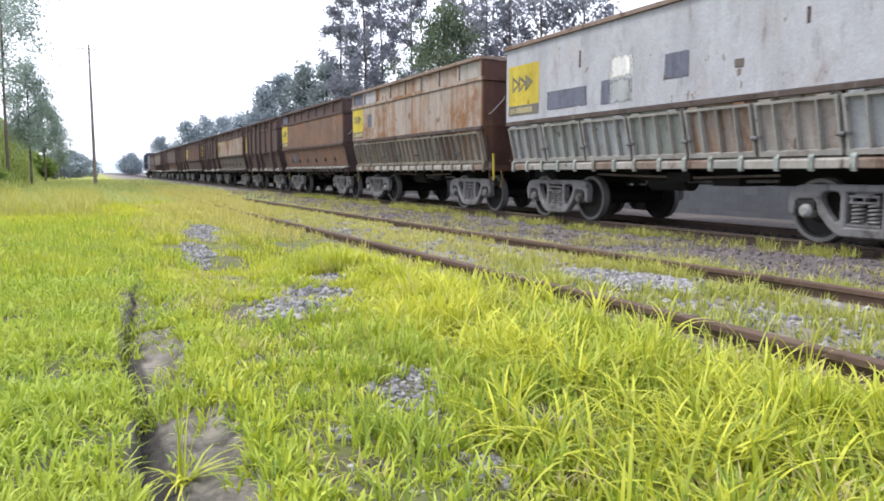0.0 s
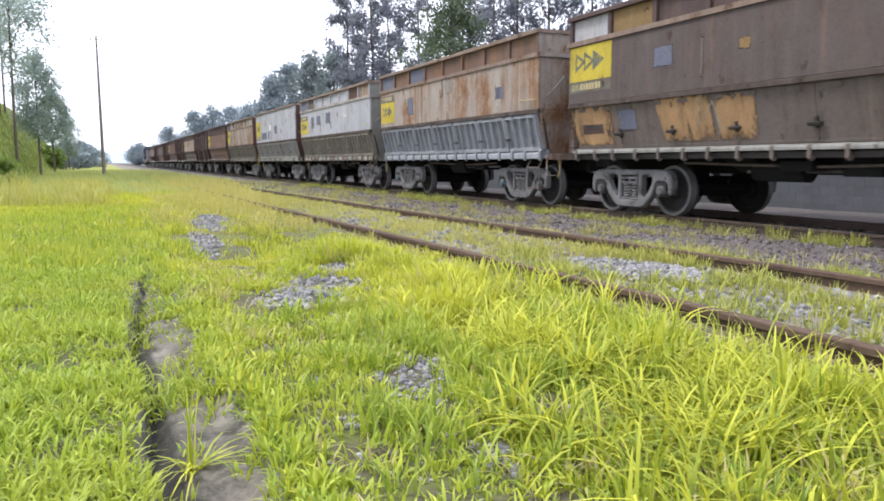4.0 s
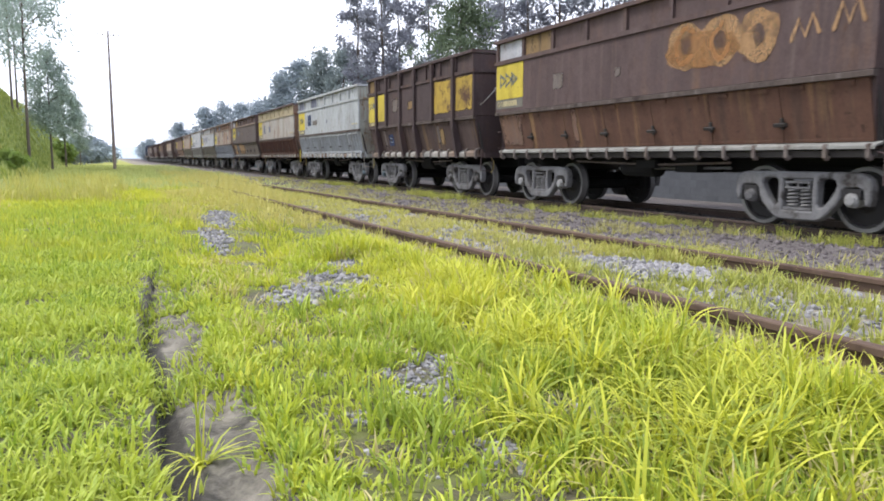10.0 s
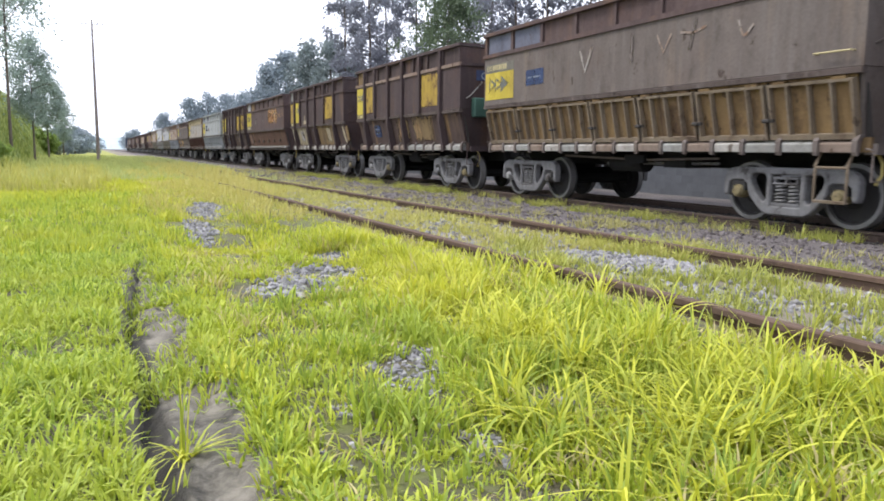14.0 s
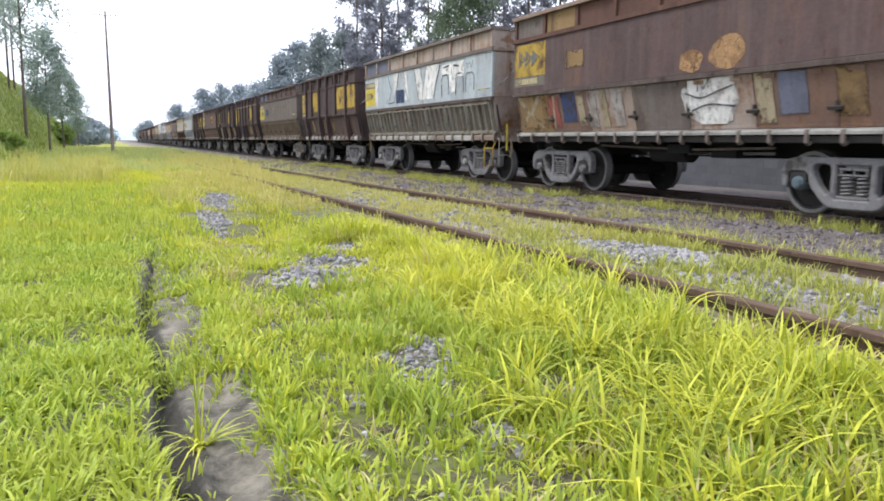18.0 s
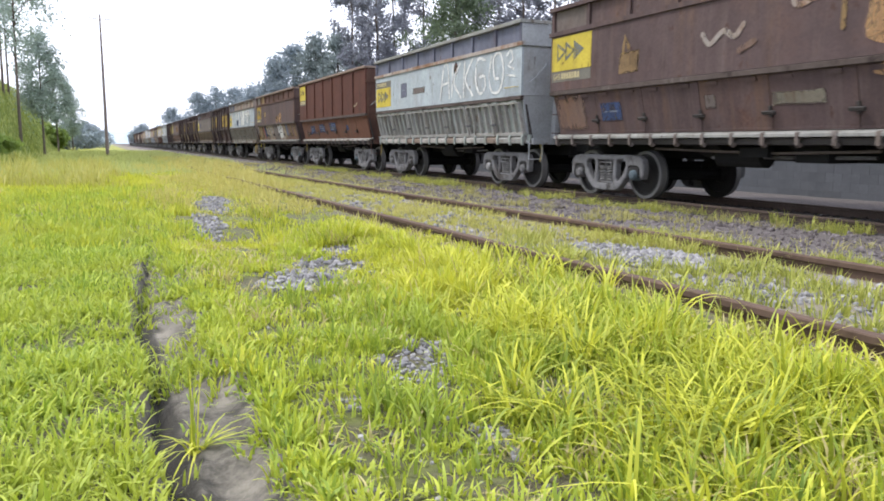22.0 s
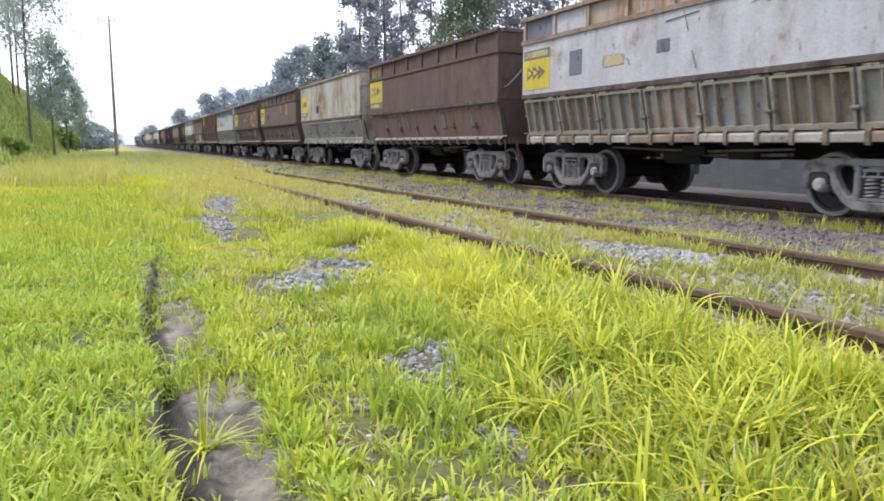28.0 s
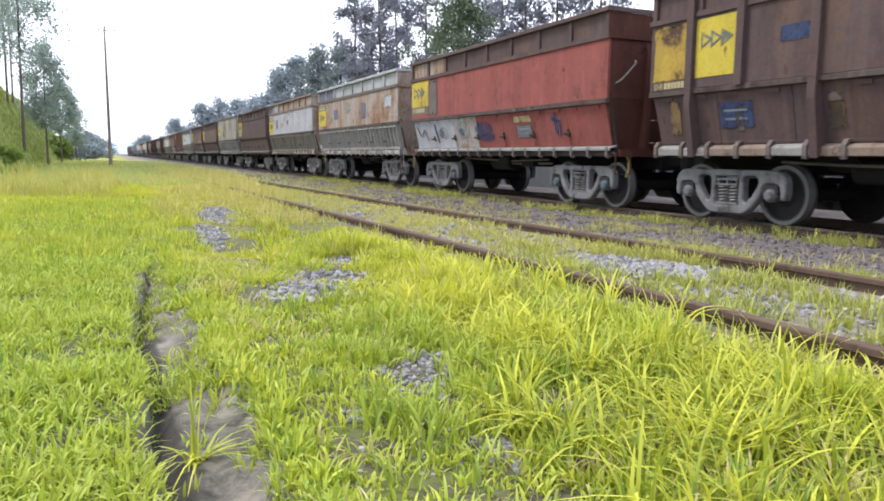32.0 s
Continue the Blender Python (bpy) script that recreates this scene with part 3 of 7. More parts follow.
def rail(y0, y1, xof, z, material, label, pieces):
    bm = bmesh.new()
    cuts = [y0 + (y1 - y0) * i / pieces for i in range(pieces + 1)]
    rings = [[bm.verts.new((xof(y) + px, y, z(y) + pz)) for px, pz in RAIL_SECTION] for y in cuts]
    n = len(RAIL_SECTION)
    fs = [bm.faces.new(rings[0]), bm.faces.new(rings[-1])]
    for a, b in zip(rings, rings[1:]):
        for i in range(n):
            fs.append(bm.faces.new((a[i], a[(i + 1) % n], b[(i + 1) % n], b[i])))
    bmesh.ops.recalc_face_normals(bm, faces=fs)
    return tagged(part("rail", bm, material, None), label, "rail", "rails of the tracks", "structure")


for s in (-1, 1):
    rail(-30, 58, lambda y: siding_x(y) + s * GAUGE / 2, siding_z, RAIL_RUST, "rusty rail of the unused siding, half hidden by grass", 40)
    rail(-300, 480, lambda y: TRAIN_X + s * GAUGE / 2, lambda y: RAIL_Z, RAIL_WORN, "dark worn rail under the train", 8)

SLEEPER = plain("weathered_sleeper_timber", (0.085, 0.07, 0.058), 0.9, 0.3, 4.0)
bm = bmesh.new()
prism(bm, [(-1.35, -0.3), (1.35, -0.3), (1.35, -0.15), (1.31, -0.128), (-1.31, -0.128), (-1.35, -0.15)], "y", -0.115, 0.115)
sleeper_mesh = mesh_of("sleeper", bm)
for i in range(90):
    y = -6 + 0.6 * i
    tagged(put("sleeper", sleeper_mesh, SLEEPER, None, pose(TRAIN_X + random.uniform(-0.03, 0.03), y, RAIL_Z - 0.03, 0, 0, random.uniform(-1, 1))),
           "dark timber sleeper bedded in crushed stone under the train", "sleeper", "sleepers of the train's track")

# block wall behind the train
WALL_X, WALL_H = 13.6, 2.0
MORTAR = plain("grey_mortar", (0.099, 0.105, 0.119), 0.95, 0.15, 8.0)
BLOCK = plain("grey_concrete_block", (0.105, 0.112, 0.128), 0.9, 0.16, 5.0)
bm = bmesh.new()
box(bm, WALL_X - 0.003, WALL_X + 0.19, -60, 120, -0.4, WALL_H)
wall = tagged(part("wall_east", bm, MORTAR, None), "grey concrete block wall behind the railway", "wall", kind="structure")

# ---- the train ----
HALF = 1.48
ZP, ZL, ZT, ZS = 1.94, 2.95, 3.45, 1.12     # panel foot, ledge, top rim, sill top (above the rail)
CACHE = {}


def cached(key, build):
    if key not in CACHE:
        bm = bmesh.new()
        build(bm)
        CACHE[key] = mesh_of(key[0], bm)
    return CACHE[key]


def lean_x(z):
    """Outside of the lower, inward leaning part of the side."""
    return 1.43 - 0.19 * (ZP - z) / (ZP - ZS)


def relief(bm, ycuts, zcuts, depth, back=0.014):
    """One pressed plate: a grid of cells in y and z, each standing out by depth(i, j) towards -x."""
    made = []
    ny, nz = len(ycuts) - 1, len(zcuts) - 1

    def d(i, j):
        return depth(i, j) if 0 <= i < ny and 0 <= j < nz else -back

    def face(*pts):
        made.append(bm.faces.new([bm.verts.new(p) for p in pts]))
    for i in range(ny):
        for j in range(nz):
            y0, y1, z0, z1, a = ycuts[i], ycuts[i + 1], zcuts[j], zcuts[j + 1], d(i, j)
            face((-a, y0, z0), (-a, y1, z0), (-a, y1, z1), (-a, y0, z1))
            for q, (ya, yb) in ((i - 1, (y0, y0)), (i + 1, (y1, y1))):
                b = d(q, j)
                if b < a:
                    face((-a, ya, z0), (-a, ya, z1), (-b, ya, z1), (-b, ya, z0))
            for q, zz in ((j - 1, z0), (j + 1, z1)):
                b = d(i, q)
                if b < a:
                    face((-a, y0, zz), (-a, y1, zz), (-b, y1, zz), (-b, y0, zz))
    face((back, ycuts[0], zcuts[0]), (back, ycuts[-1], zcuts[0]), (back, ycuts[-1], zcuts[-1]), (back, ycuts[0], zcuts[-1]))
    bmesh.ops.remove_doubles(bm, verts=bm.verts[:], dist=0.0005)
    bmesh.ops.recalc_face_normals(bm, faces=bm.faces[:])


def door_ribbed(bm, w):
    """Drop door with a rim, three ribs and two hinge pads."""
    h, rib = ZP - ZS, 0.045
    ys = [-w / 2, -w / 2 + rib]
    for y in (-w / 4 - 0.01, 0.0, w / 4 + 0.01):
        ys += [y - rib / 2, y + rib / 2]
    ys += [w / 2 - rib, w / 2]
    zs = [0.02, 0.085, h - 0.12, h - 0.055, h - 0.02]

    def depth(i, j):
        if j == 3:
            return 0.085 if i in (1, 7) else 0.012
        if i % 2 == 0:
            return 0.062
        return 0.012 if j == 1 else 0.056
    relief(bm, ys, zs, depth)


def door_sheet(bm, w):
    """The flat sheet of a ribbed drop door, with two hinge pads."""
    h = ZP - ZS
    relief(bm, [-w / 2, -w * 0.42, -w * 0.27, w * 0.27, w * 0.42, w / 2], [0.02, h - 0.12, h - 0.055, h - 0.02], lambda i, j: 0.085 if j == 1 and i in (1, 3) else 0.012)


def door_frame_mesh(bm, w):
    """Rim and three ribs welded on the sheet."""
    h, rib = ZP - ZS, 0.04
    bars = [(-w / 2, -w / 2 + 0.05), (w / 2 - 0.05, w / 2)] + [(y - rib / 2, y + rib / 2) for y in (-w / 4 - 0.01, 0.0, w / 4 + 0.01)]
    for y0, y1 in bars:
        prism(bm, [(-0.0125, y0), (-0.086, y0 + 0.004), (-0.092, y0 + 0.011), (-0.092, y1 - 0.011), (-0.086, y1 - 0.004), (-0.0125, y1)], "z", 0.086, h - 0.1201)
    box(bm, -0.094, -0.0125, -w / 2, w / 2, 0.02, 0.0858)
    box(bm, -0.09, -0.0125, -w / 2, w / 2, h - 0.1199, h - 0.0851)


def sill_piece_mesh(bm, length):
    prism(bm, [(-1.24, ZS + 0.0), (-1.345, ZS - 0.05), (-1.36, ZS - 0.07), (-1.352, ZS - 0.165), (-1.24, ZS - 0.165)], "y", -length / 2, length / 2)


def door_plain(bm, w):
    """Plain drop door with a folded foot and two hinge pads."""
    h = ZP - ZS
    ys = [-w / 2, -w * 0.36, -w * 0.2, w * 0.2, w * 0.36, w / 2]
    zs = [0.02, 0.06, h - 0.13, h - 0.07, h - 0.03]
    relief(bm, ys, zs, lambda i, j: 0.024 if j == 0 else (0.034 if j == 2 and i in (1, 3) else 0.012))


def latch_mesh(bm):
    box(bm, -0.045, 0.0, -0.014, 0.014, -0.26, 0.42)
    box(bm, -0.085, -0.0455, -0.09, 0.09, -0.07, -0.025)
    lathe_part = bmesh.new()
    lathe(lathe_part, [(-0.05, 0.026), (0.05, 0.026)], "y", 8)
    me = mesh_of("pin", lathe_part)
    me.transform(Matrix.Translation((-0.095, 0, -0.045)))
    bm.from_mesh(me)
    bpy.data.meshes.remove(me)


def short_latch_mesh(bm):
    """Low handle over the seam of two plain doors."""
    box(bm, -0.03, 0.0, -0.022, 0.022, -0.12, 0.03)
    prism(bm, [(-0.032, -0.085), (-0.07, -0.07), (-0.075, -0.035), (-0.032, -0.03)], "y", -0.1, 0.1)


def bracket_mesh(bm):
    """Hinge clip that grips the sill."""
    prism(bm, [(-0.135, -0.075), (-0.15, -0.03), (-0.15, 0.1), (-0.10, 0.165), (0.0, 0.185), (0.0, 0.15), (-0.08, 0.13), (-0.105, 0.09), (-0.105, -0.02), (-0.10, -0.075)], "y", -0.035, 0.035)


def hook_mesh(bm):
    """Small hook under the thin sill of the plain wagons."""
    prism(bm, [(-0.15, -0.06), (-0.155, 0.06), (-0.148, 0.105), (-0.12, 0.112), (-0.115, 0.06), (-0.118, -0.02), (-0.09, -0.05), (-0.06, -0.03), (-0.06, -0.07), (-0.1, -0.095)], "y", -0.028, 0.028)


def sill_mesh(bm, length):
    prism(bm, [(-1.22, ZS + 0.02), (-1.345, ZS - 0.05), (-1.36, ZS - 0.07), (-1.35, ZS - 0.165), (-1.20, ZS - 0.165)], "y", -length / 2, length / 2)


def thin_sill_mesh(bm, length):
    prism(bm, [(-1.22, ZS + 0.01), (-1.37, ZS - 0.035), (-1.378, ZS - 0.045), (-1.376, ZS - 0.082), (-1.366, ZS - 0.084), (-1.362, ZS - 0.055), (-1.22, ZS - 0.02)], "y", -length / 2, length / 2)


def web_mesh(bm, length):
    prism(bm, [(-1.22, ZS - 0.084), (-1.30, ZS - 0.1), (-1.29, ZS - 0.18), (-1.20, ZS - 0.19)], "y", -length / 2 + 0.01, length / 2 - 0.01)


def frame_outline():
    """Cast side frame of a three-piece truck, y along, z up; half of it mirrored."""
    half = [(0.0, 0.755), (0.80, 0.755), (0.93, 0.735), (1.02, 0.675), (1.05, 0.59), (1.05, 0.43), (1.025, 0.35), (0.965, 0.345), (0.95, 0.45), (0.935, 0.53), (0.88, 0.562), (0.70, 0.562), (0.645, 0.52), (0.625, 0.42), (0.58, 0.34), (0.47, 0.225), (0.38, 0.15), (0.29, 0.115), (0.0, 0.11)]
    return half + [(-y, z) for y, z in reversed(half[1:-1])]


def side_frame_mesh(bm):
    loops = [frame_outline(),
             [(-0.225, 0.245), (0.225, 0.245), (0.225, 0.655), (-0.225, 0.655)],
             *[[(m * y, z) for y, z in ((0.31, 0.335), (0.335, 0.295), (0.375, 0.295), (0.47, 0.39), (0.55, 0.51), (0.575, 0.585), (0.56, 0.635), (0.51, 0.665), (0.38, 0.665), (0.325, 0.645), (0.308, 0.59))] for m in (1, -1)]]
    edges = []
    for lp in loops:
        vs = [bm.verts.new((-0.05, y, z)) for y, z in lp]
        edges += [bm.edges.new((vs[i], vs[(i + 1) % len(vs)])) for i in range(len(vs))]
    faces = [f for f in bmesh.ops.triangle_fill(bm, edges=edges, use_beauty=True)["geom"] if isinstance(f, bmesh.types.BMFace)]
    ext = bmesh.ops.extrude_face_region(bm, geom=faces)
    bmesh.ops.translate(bm, vec=(0.10, 0, 0), verts=[g for g in ext["geom"] if isinstance(g, bmesh.types.BMVert)])
    bmesh.ops.recalc_face_normals(bm, faces=bm.faces[:])
    front = [f for f in bm.faces if f.normal.x < -0.9]
    bmesh.ops.inset_region(bm, faces=front, thickness=0.02, depth=0.022, use_even_offset=True, use_boundary=True)
    bmesh.ops.bevel(bm, geom=[e for e in bm.edges if e.calc_face_angle(0) > 0.6 and all(v.co.x < -0.03 for v in e.verts)], offset=0.006, segments=1, affect="EDGES")


def bolster_end_mesh(bm):
    """The bolster's cast end, a pocketed box in the side frame's window."""
    box(bm, -0.062, 0.03, -0.195, 0.195, 0.60, 0.63)
    box(bm, -0.07, 0.03, -0.198, 0.198, 0.53, 0.553)
    for y in (-0.17, 0.0, 0.17):
        box(bm, -0.055, 0.03, y - 0.014, y + 0.014, 0.5535, 0.5995)


def adapter_mesh(bm):
    """Bearing adapter in the jaw over the axle end."""
    prism(bm, [(-0.13, 0.425), (-0.115, 0.555), (0.115, 0.555), (0.13, 0.425), (0.1, 0.425), (0.07, 0.5), (-0.07, 0.5), (-0.1, 0.425)], "x", -0.06, 0.05)


def spring_mesh(bm):
    pts = []
    for i in range(5 * 10 + 1):
        a = math.tau * i / 10
        pts.append((0.078 * math.cos(a), 0.078 * math.sin(a), 0.285 + 0.245 * i / 50))
    tube(bm, pts, 0.018, 5)


def bolster_mesh(bm):
    box(bm, -1.06, 1.06, -0.18, 0.18, 0.535, 0.625)
    box(bm, -0.9, 0.9, -0.21, 0.21, 0.36, 0.534)
    box(bm, -0.35, 0.35, -0.3, 0.3, 0.626, 0.80)
    for s in (-1, 1):
        box(bm, -0.72, 0.72, s * 0.43 - 0.05, s * 0.43 + 0.05, 0.30, 0.40)   # brake beams


def wheel_mesh(bm):
    # outer face towards -x
    lathe(bm, [(-0.075, 0.07), (-0.085, 0.13), (-0.03, 0.17), (-0.01, 0.33), (-0.062, 0.345), (-0.068, 0.365), (-0.066, 0.425), (0.055, 0.43), (0.062, 0.455), (0.075, 0.452), (0.08, 0.345), (0.02, 0.33), (0.0, 0.17), (0.06, 0.13), (0.06, 0.07)], "x", 28)
    bmesh.ops.scale(bm, vec=(1, 0.965, 0.965), verts=bm.verts[:])


def tread_mesh(bm):
    lathe(bm, [(-0.0655, 0.372), (-0.0705, 0.376), (-0.069, 0.427), (0.05, 0.4335)], "x", 28)
    bmesh.ops.delete(bm, geom=[f for f in bm.faces if len(f.verts) > 4], context="FACES_ONLY")
    bmesh.ops.scale(bm, vec=(1, 0.965, 0.965), verts=bm.verts[:])


def axle_mesh(bm):
    lathe(bm, [(-1.13, 0.07), (-1.0, 0.07), (-0.95, 0.085), (-0.6, 0.085), (0.6, 0.085), (0.95, 0.085), (1.0, 0.07), (1.13, 0.07)], "x", 12)


def cap_mesh(bm):
    lathe(bm, [(-0.155, 0.058), (-0.15, 0.07), (-0.125, 0.072), (-0.123, 0.088), (-0.10, 0.092), (-0.098, 0.078), (-0.07, 0.078), (-0.068, 0.098), (0.04, 0.098)], "x", 16)
    for i in range(3):
        a = math.tau * i / 3 + 0.4
        box(bm, -0.165, -0.1498, 0.038 * math.cos(a) - 0.012, 0.038 * math.cos(a) + 0.012, 0.038 * math.sin(a) - 0.012, 0.038 * math.sin(a) + 0.012)


def coupler_mesh(bm):
    box(bm, -0.09, 0.09, -0.35, 0.42, 0.78, 0.94)
    prism(bm, [(-0.14, 0.42), (0.15, 0.42), (0.19, 0.60), (0.10, 0.66), (0.02, 0.58), (-0.06, 0.60), (-0.11, 0.70), (-0.17, 0.62)], "z", 0.72, 1.0)


WHEEL_R, AXLE_HALF = 0.415, 0.785


def bogie(root, y, caps):
    b = new("bogie")
    b.parent = root
    b.location = (0, y, 0)
    for s in (-1, 1):
        fr = put("side_frame", cached(("side_frame",), side_frame_mesh), PAINT["iron"], b, pose(s * 1.10, 0, 0, 0, 0, 0 if s < 0 else 180))
        for q in (-0.105, 0.105):
            put("spring", cached(("spring",), spring_mesh), PAINT["tread"], b, pose(s * 1.08, q, 0))
        for q in (-AXLE_HALF, AXLE_HALF):
            put("bearing_cap", cached(("bearing_cap",), cap_mesh), PAINT[random.choice(caps)], b, pose(s * 1.05, q, WHEEL_R, 0, 0, 0 if s < 0 else 180))
        put("bolster_end", cached(("bolster_end",), bolster_end_mesh), PAINT["iron"], b, pose(s * 1.10, 0, 0, 0, 0, 0 if s < 0 else 180))
        put("spring_plate", cached(("spring_plate",), lambda bm: box(bm, -0.06, 0.06, -0.215, 0.215, 0.25, 0.285)), PAINT["iron"], b, pose(s * 1.10, 0, 0, 0, 0, 0 if s < 0 else 180))
        for q in (-AXLE_HALF, AXLE_HALF):
            put("bearing_adapter", cached(("bearing_adapter",), adapter_mesh), PAINT["wheel"], b, pose(s * 1.10, q, 0, 0, 0, 0 if s < 0 else 180))
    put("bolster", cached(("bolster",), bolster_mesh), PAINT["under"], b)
    return b


def wheelset(root, y):
    ax = put("wheelset", cached(("axle",), axle_mesh), PAINT["under"], root, pose(0, y, WHEEL_R))
    for s in (-1, 1):
        m = pose(s * GAUGE / 2, 0, 0, 0, 0, 0 if s < 0 else 180)
        put("wheel", cached(("wheel",), wheel_mesh), PAINT["wheel"], ax, m)
        put("tread", cached(("tread",), tread_mesh), PAINT["tread"], ax, m)
    return ax


def side_plate(root, name, s, y0, y1, z0, z1, out, material, label="", thick=0.004):
    """A thin flat plate or patch of paint on the side s (-1 faces the camera)."""
    key = (name, round(y1 - y0, 3), round(z1 - z0, 3), thick)
    me = cached(key, lambda bm: box(bm, 0, thick, 0, y1 - y0, 0, z1 - z0))
    m = pose(s * out - (0 if s < 0 else thick), y0, z0)
    return put(name, me, material, root, m, label)


def decal(root, name, outline, out, material, label="", base_z=0.0, lean=False):
    """A painted shape on the side facing the near siding; outline in (y, z)."""
    bm = bmesh.new()
    if lean:
        vs = [bm.verts.new((-lean_x(z) - 0.014 - out, y, z)) for y, z in outline]
    else:
        vs = [bm.verts.new((-HALF - out, y, z)) for y, z in outline]
    f = bm.faces.new(vs)
    bmesh.ops.recalc_face_normals(bm, faces=[f])
    ext = bmesh.ops.extrude_face_region(bm, geom=[f])
    bmesh.ops.translate(bm, vec=(out * 0.7, 0, 0), verts=[g for g in ext["geom"] if isinstance(g, bmesh.types.BMVert)])
    bmesh.ops.recalc_face_normals(bm, faces=bm.faces[:])
    return part(name, bm, material, root, label)


def arrow_mark(root, y_front, d, z, w, material, inside=None):
    """Three outlined arrow heads in a row, pointing backwards along the train."""
    for i in range(3):
        y = y_front - d - i * w * 0.3
        decal(root, "arrow_mark", [(y, z - w * 0.2), (y - w * 0.36, z), (y, z + w * 0.2)], 0.009 + 0.0012 * i, material)
        if inside and i < 2:
            decal(root, "arrow_mark", [(y - w * 0.055, z - w * 0.1), (y - w * 0.25, z), (y - w * 0.055, z + w * 0.1)], 0.0096 + 0.0012 * i, inside)


def class_letters(h):
    """The class letters as a mesh, h high."""
    key = ("class_letters", h)
    if key not in CACHE:
        cu = bpy.data.curves.new("class_letters", "FONT")
        cu.body, cu.size, cu.extrude = "GHS", h * 1.42, 0.002
        ob = new("class_letters", cu)
        CACHE[key] = bpy.data.meshes.new_from_object(ob)
        bpy.data.objects.remove(ob)
        wide = max(v.co.x for v in CACHE[key].vertices)
        CACHE[key].transform(Matrix.Diagonal((h * 2.1 / wide, 1, 1, 1)))
    return CACHE[key]


def number_bars(root, y_front, d, z, n, h, material, out=0.009):
    put("class_letters", class_letters(h), material, root, pose(-HALF - out, y_front - d + 0.01, z, 90, 0, -90))
    for i in range(3, n):
        y = y_front - d - i * h * 0.78
        decal(root, "lettering_bar", [(y, z), (y - h * 0.55, z), (y - h * 0.55, z + h), (y, z + h)], out, material)


def wagon(spec):
    k, kind, length = spec["k"], spec["kind"], spec["length"]
    trim = spec.get("trim", 0.0)                    # shorter tub on the same wheelbase
    body = length - 1.1 - trim
    F = body / 2                                    # the front, local +y
    plated = kind in ("S", "R")                     # sill of pressed plates
    rnd = random.Random(100 + k)
    root = new("ore_wagon")
    tagged(root, spec["label"], "rail wagon", "wagons of the train")
    up, par, low, end = (PAINT[spec[c]] for c in ("upper", "parapet", "lower", "end"))
    far = k < -4
    tall = spec.get("plain_top", False)
    for s in (-1, 1):
        z1 = ZT - 0.05 if tall else ZL
        side_plate(root, "upper_side", s, -F, F, ZP, z1, HALF, up, thick=0.05)
        if not tall:
            side_plate(root, "raised_side", s, -F + 0.02, F - 0.02, ZL + 0.08, ZT - 0.045, HALF - 0.035, par, thick=0.03)
            me = cached(("ledge", body), lambda bm: box(bm, -0.035, 0.045, -F - 0.03, F + 0.03, 0, 0.08))
            put("ledge", me, PAINT[spec.get("ledge", spec["parapet"])], root, pose(s * (HALF - 0.003), 0, ZL, 0, 0, 0 if s < 0 else 180))
            posts = 8
            for i in range(posts + 1):
                y = -F + 0.06 + (body - 0.12) * i / posts
                me = cached(("post",), lambda bm: box(bm, -0.045, 0.0, -0.045, 0.045, 0, ZT - ZL - 0.128))
                put("post", me, par, root, pose(s * (HALF - 0.034), y, ZL + 0.081, 0, 0, 0 if s < 0 else 180))
        me = cached(("top_rail", body), lambda bm: prism(bm, [(-0.06, 0), (0.06, 0), (0.06, 0.05), (0.03, 0.075), (-0.05, 0.075), (-0.06, 0.06)], "y", -F - 0.02, F + 0.02))
        put("top_rail", me, PAINT[spec.get("rim", spec["parapet"])], root, pose(s * (HALF - 0.01), 0, ZT - 0.045, 0, 0, 0 if s < 0 else 180))
        # the lip over the doors
        me = cached(("lip", body), lambda bm: prism(bm, [(-0.035, 0.02), (-0.03, -0.045), (0.05, -0.05), (0.05, 0.03), (-0.01, 0.03)], "y", -F, F))
        put("lip", me, PAINT["lip"], root, pose(s * (HALF - 0.016), 0, ZP - 0.035, 0, 0, 0 if s < 0 else 180))
        # lower side: doors in a leaning plane
        tilt = math.degrees(math.atan2(0.19, ZP - ZS))
        n_doors = 7 if length > 9.5 else 6
        w = (body - 0.16) / n_doors
        for i in range(n_doors):
            y = -F + 0.08 + w * (i + 0.5)
            build = door_ribbed if kind == "S" else door_plain
            me = cached(("door", kind == "S", round(w, 3)), lambda bm: build(bm, w - (0.05 if kind == "S" else 0.012)))
            mat = PAINT[spec["doors"][i % len(spec["doors"])]] if "doors" in spec else low
            if kind == "S" and s < 0 and not far:
                me = cached(("door", "sheet", round(w, 3)), lambda bm: door_sheet(bm, w - 0.05))
            door = put("door", me, mat, root, pose(s * (lean_x(ZS) + 0.01), y, ZS - 0.01, 0, 0, 0 if s < 0 else 180) @ pose(0, 0, 0, 0, -tilt, 0))
            if kind == "S" and s < 0 and not far:
                put("door_frame", cached(("door_frame", round(w, 3)), lambda bm: door_frame_mesh(bm, w - 0.05)), PAINT[{"olive": "frameolive", "greydirty": "framegrey", "palegreen": "palegreen", "greendoor": "framegrey", "ochre": "frameochre", "steel": "framesteel"}.get(spec["lower"], spec["lower"])], door)
            if i and not far and kind != "R":
                put("latch", cached(("latch", kind == "S"), latch_mesh if kind == "S" else short_latch_mesh), PAINT["dark"] if kind != "S" or spec["lower"] in ("ochre", "rust") else PAINT["iron"], root, pose(s * (lean_x(1.45) + 0.02), y - w / 2, 1.42, 0, 0, 0 if s < 0 else 180) @ pose(0, 0, 0, 0, -tilt, 0))
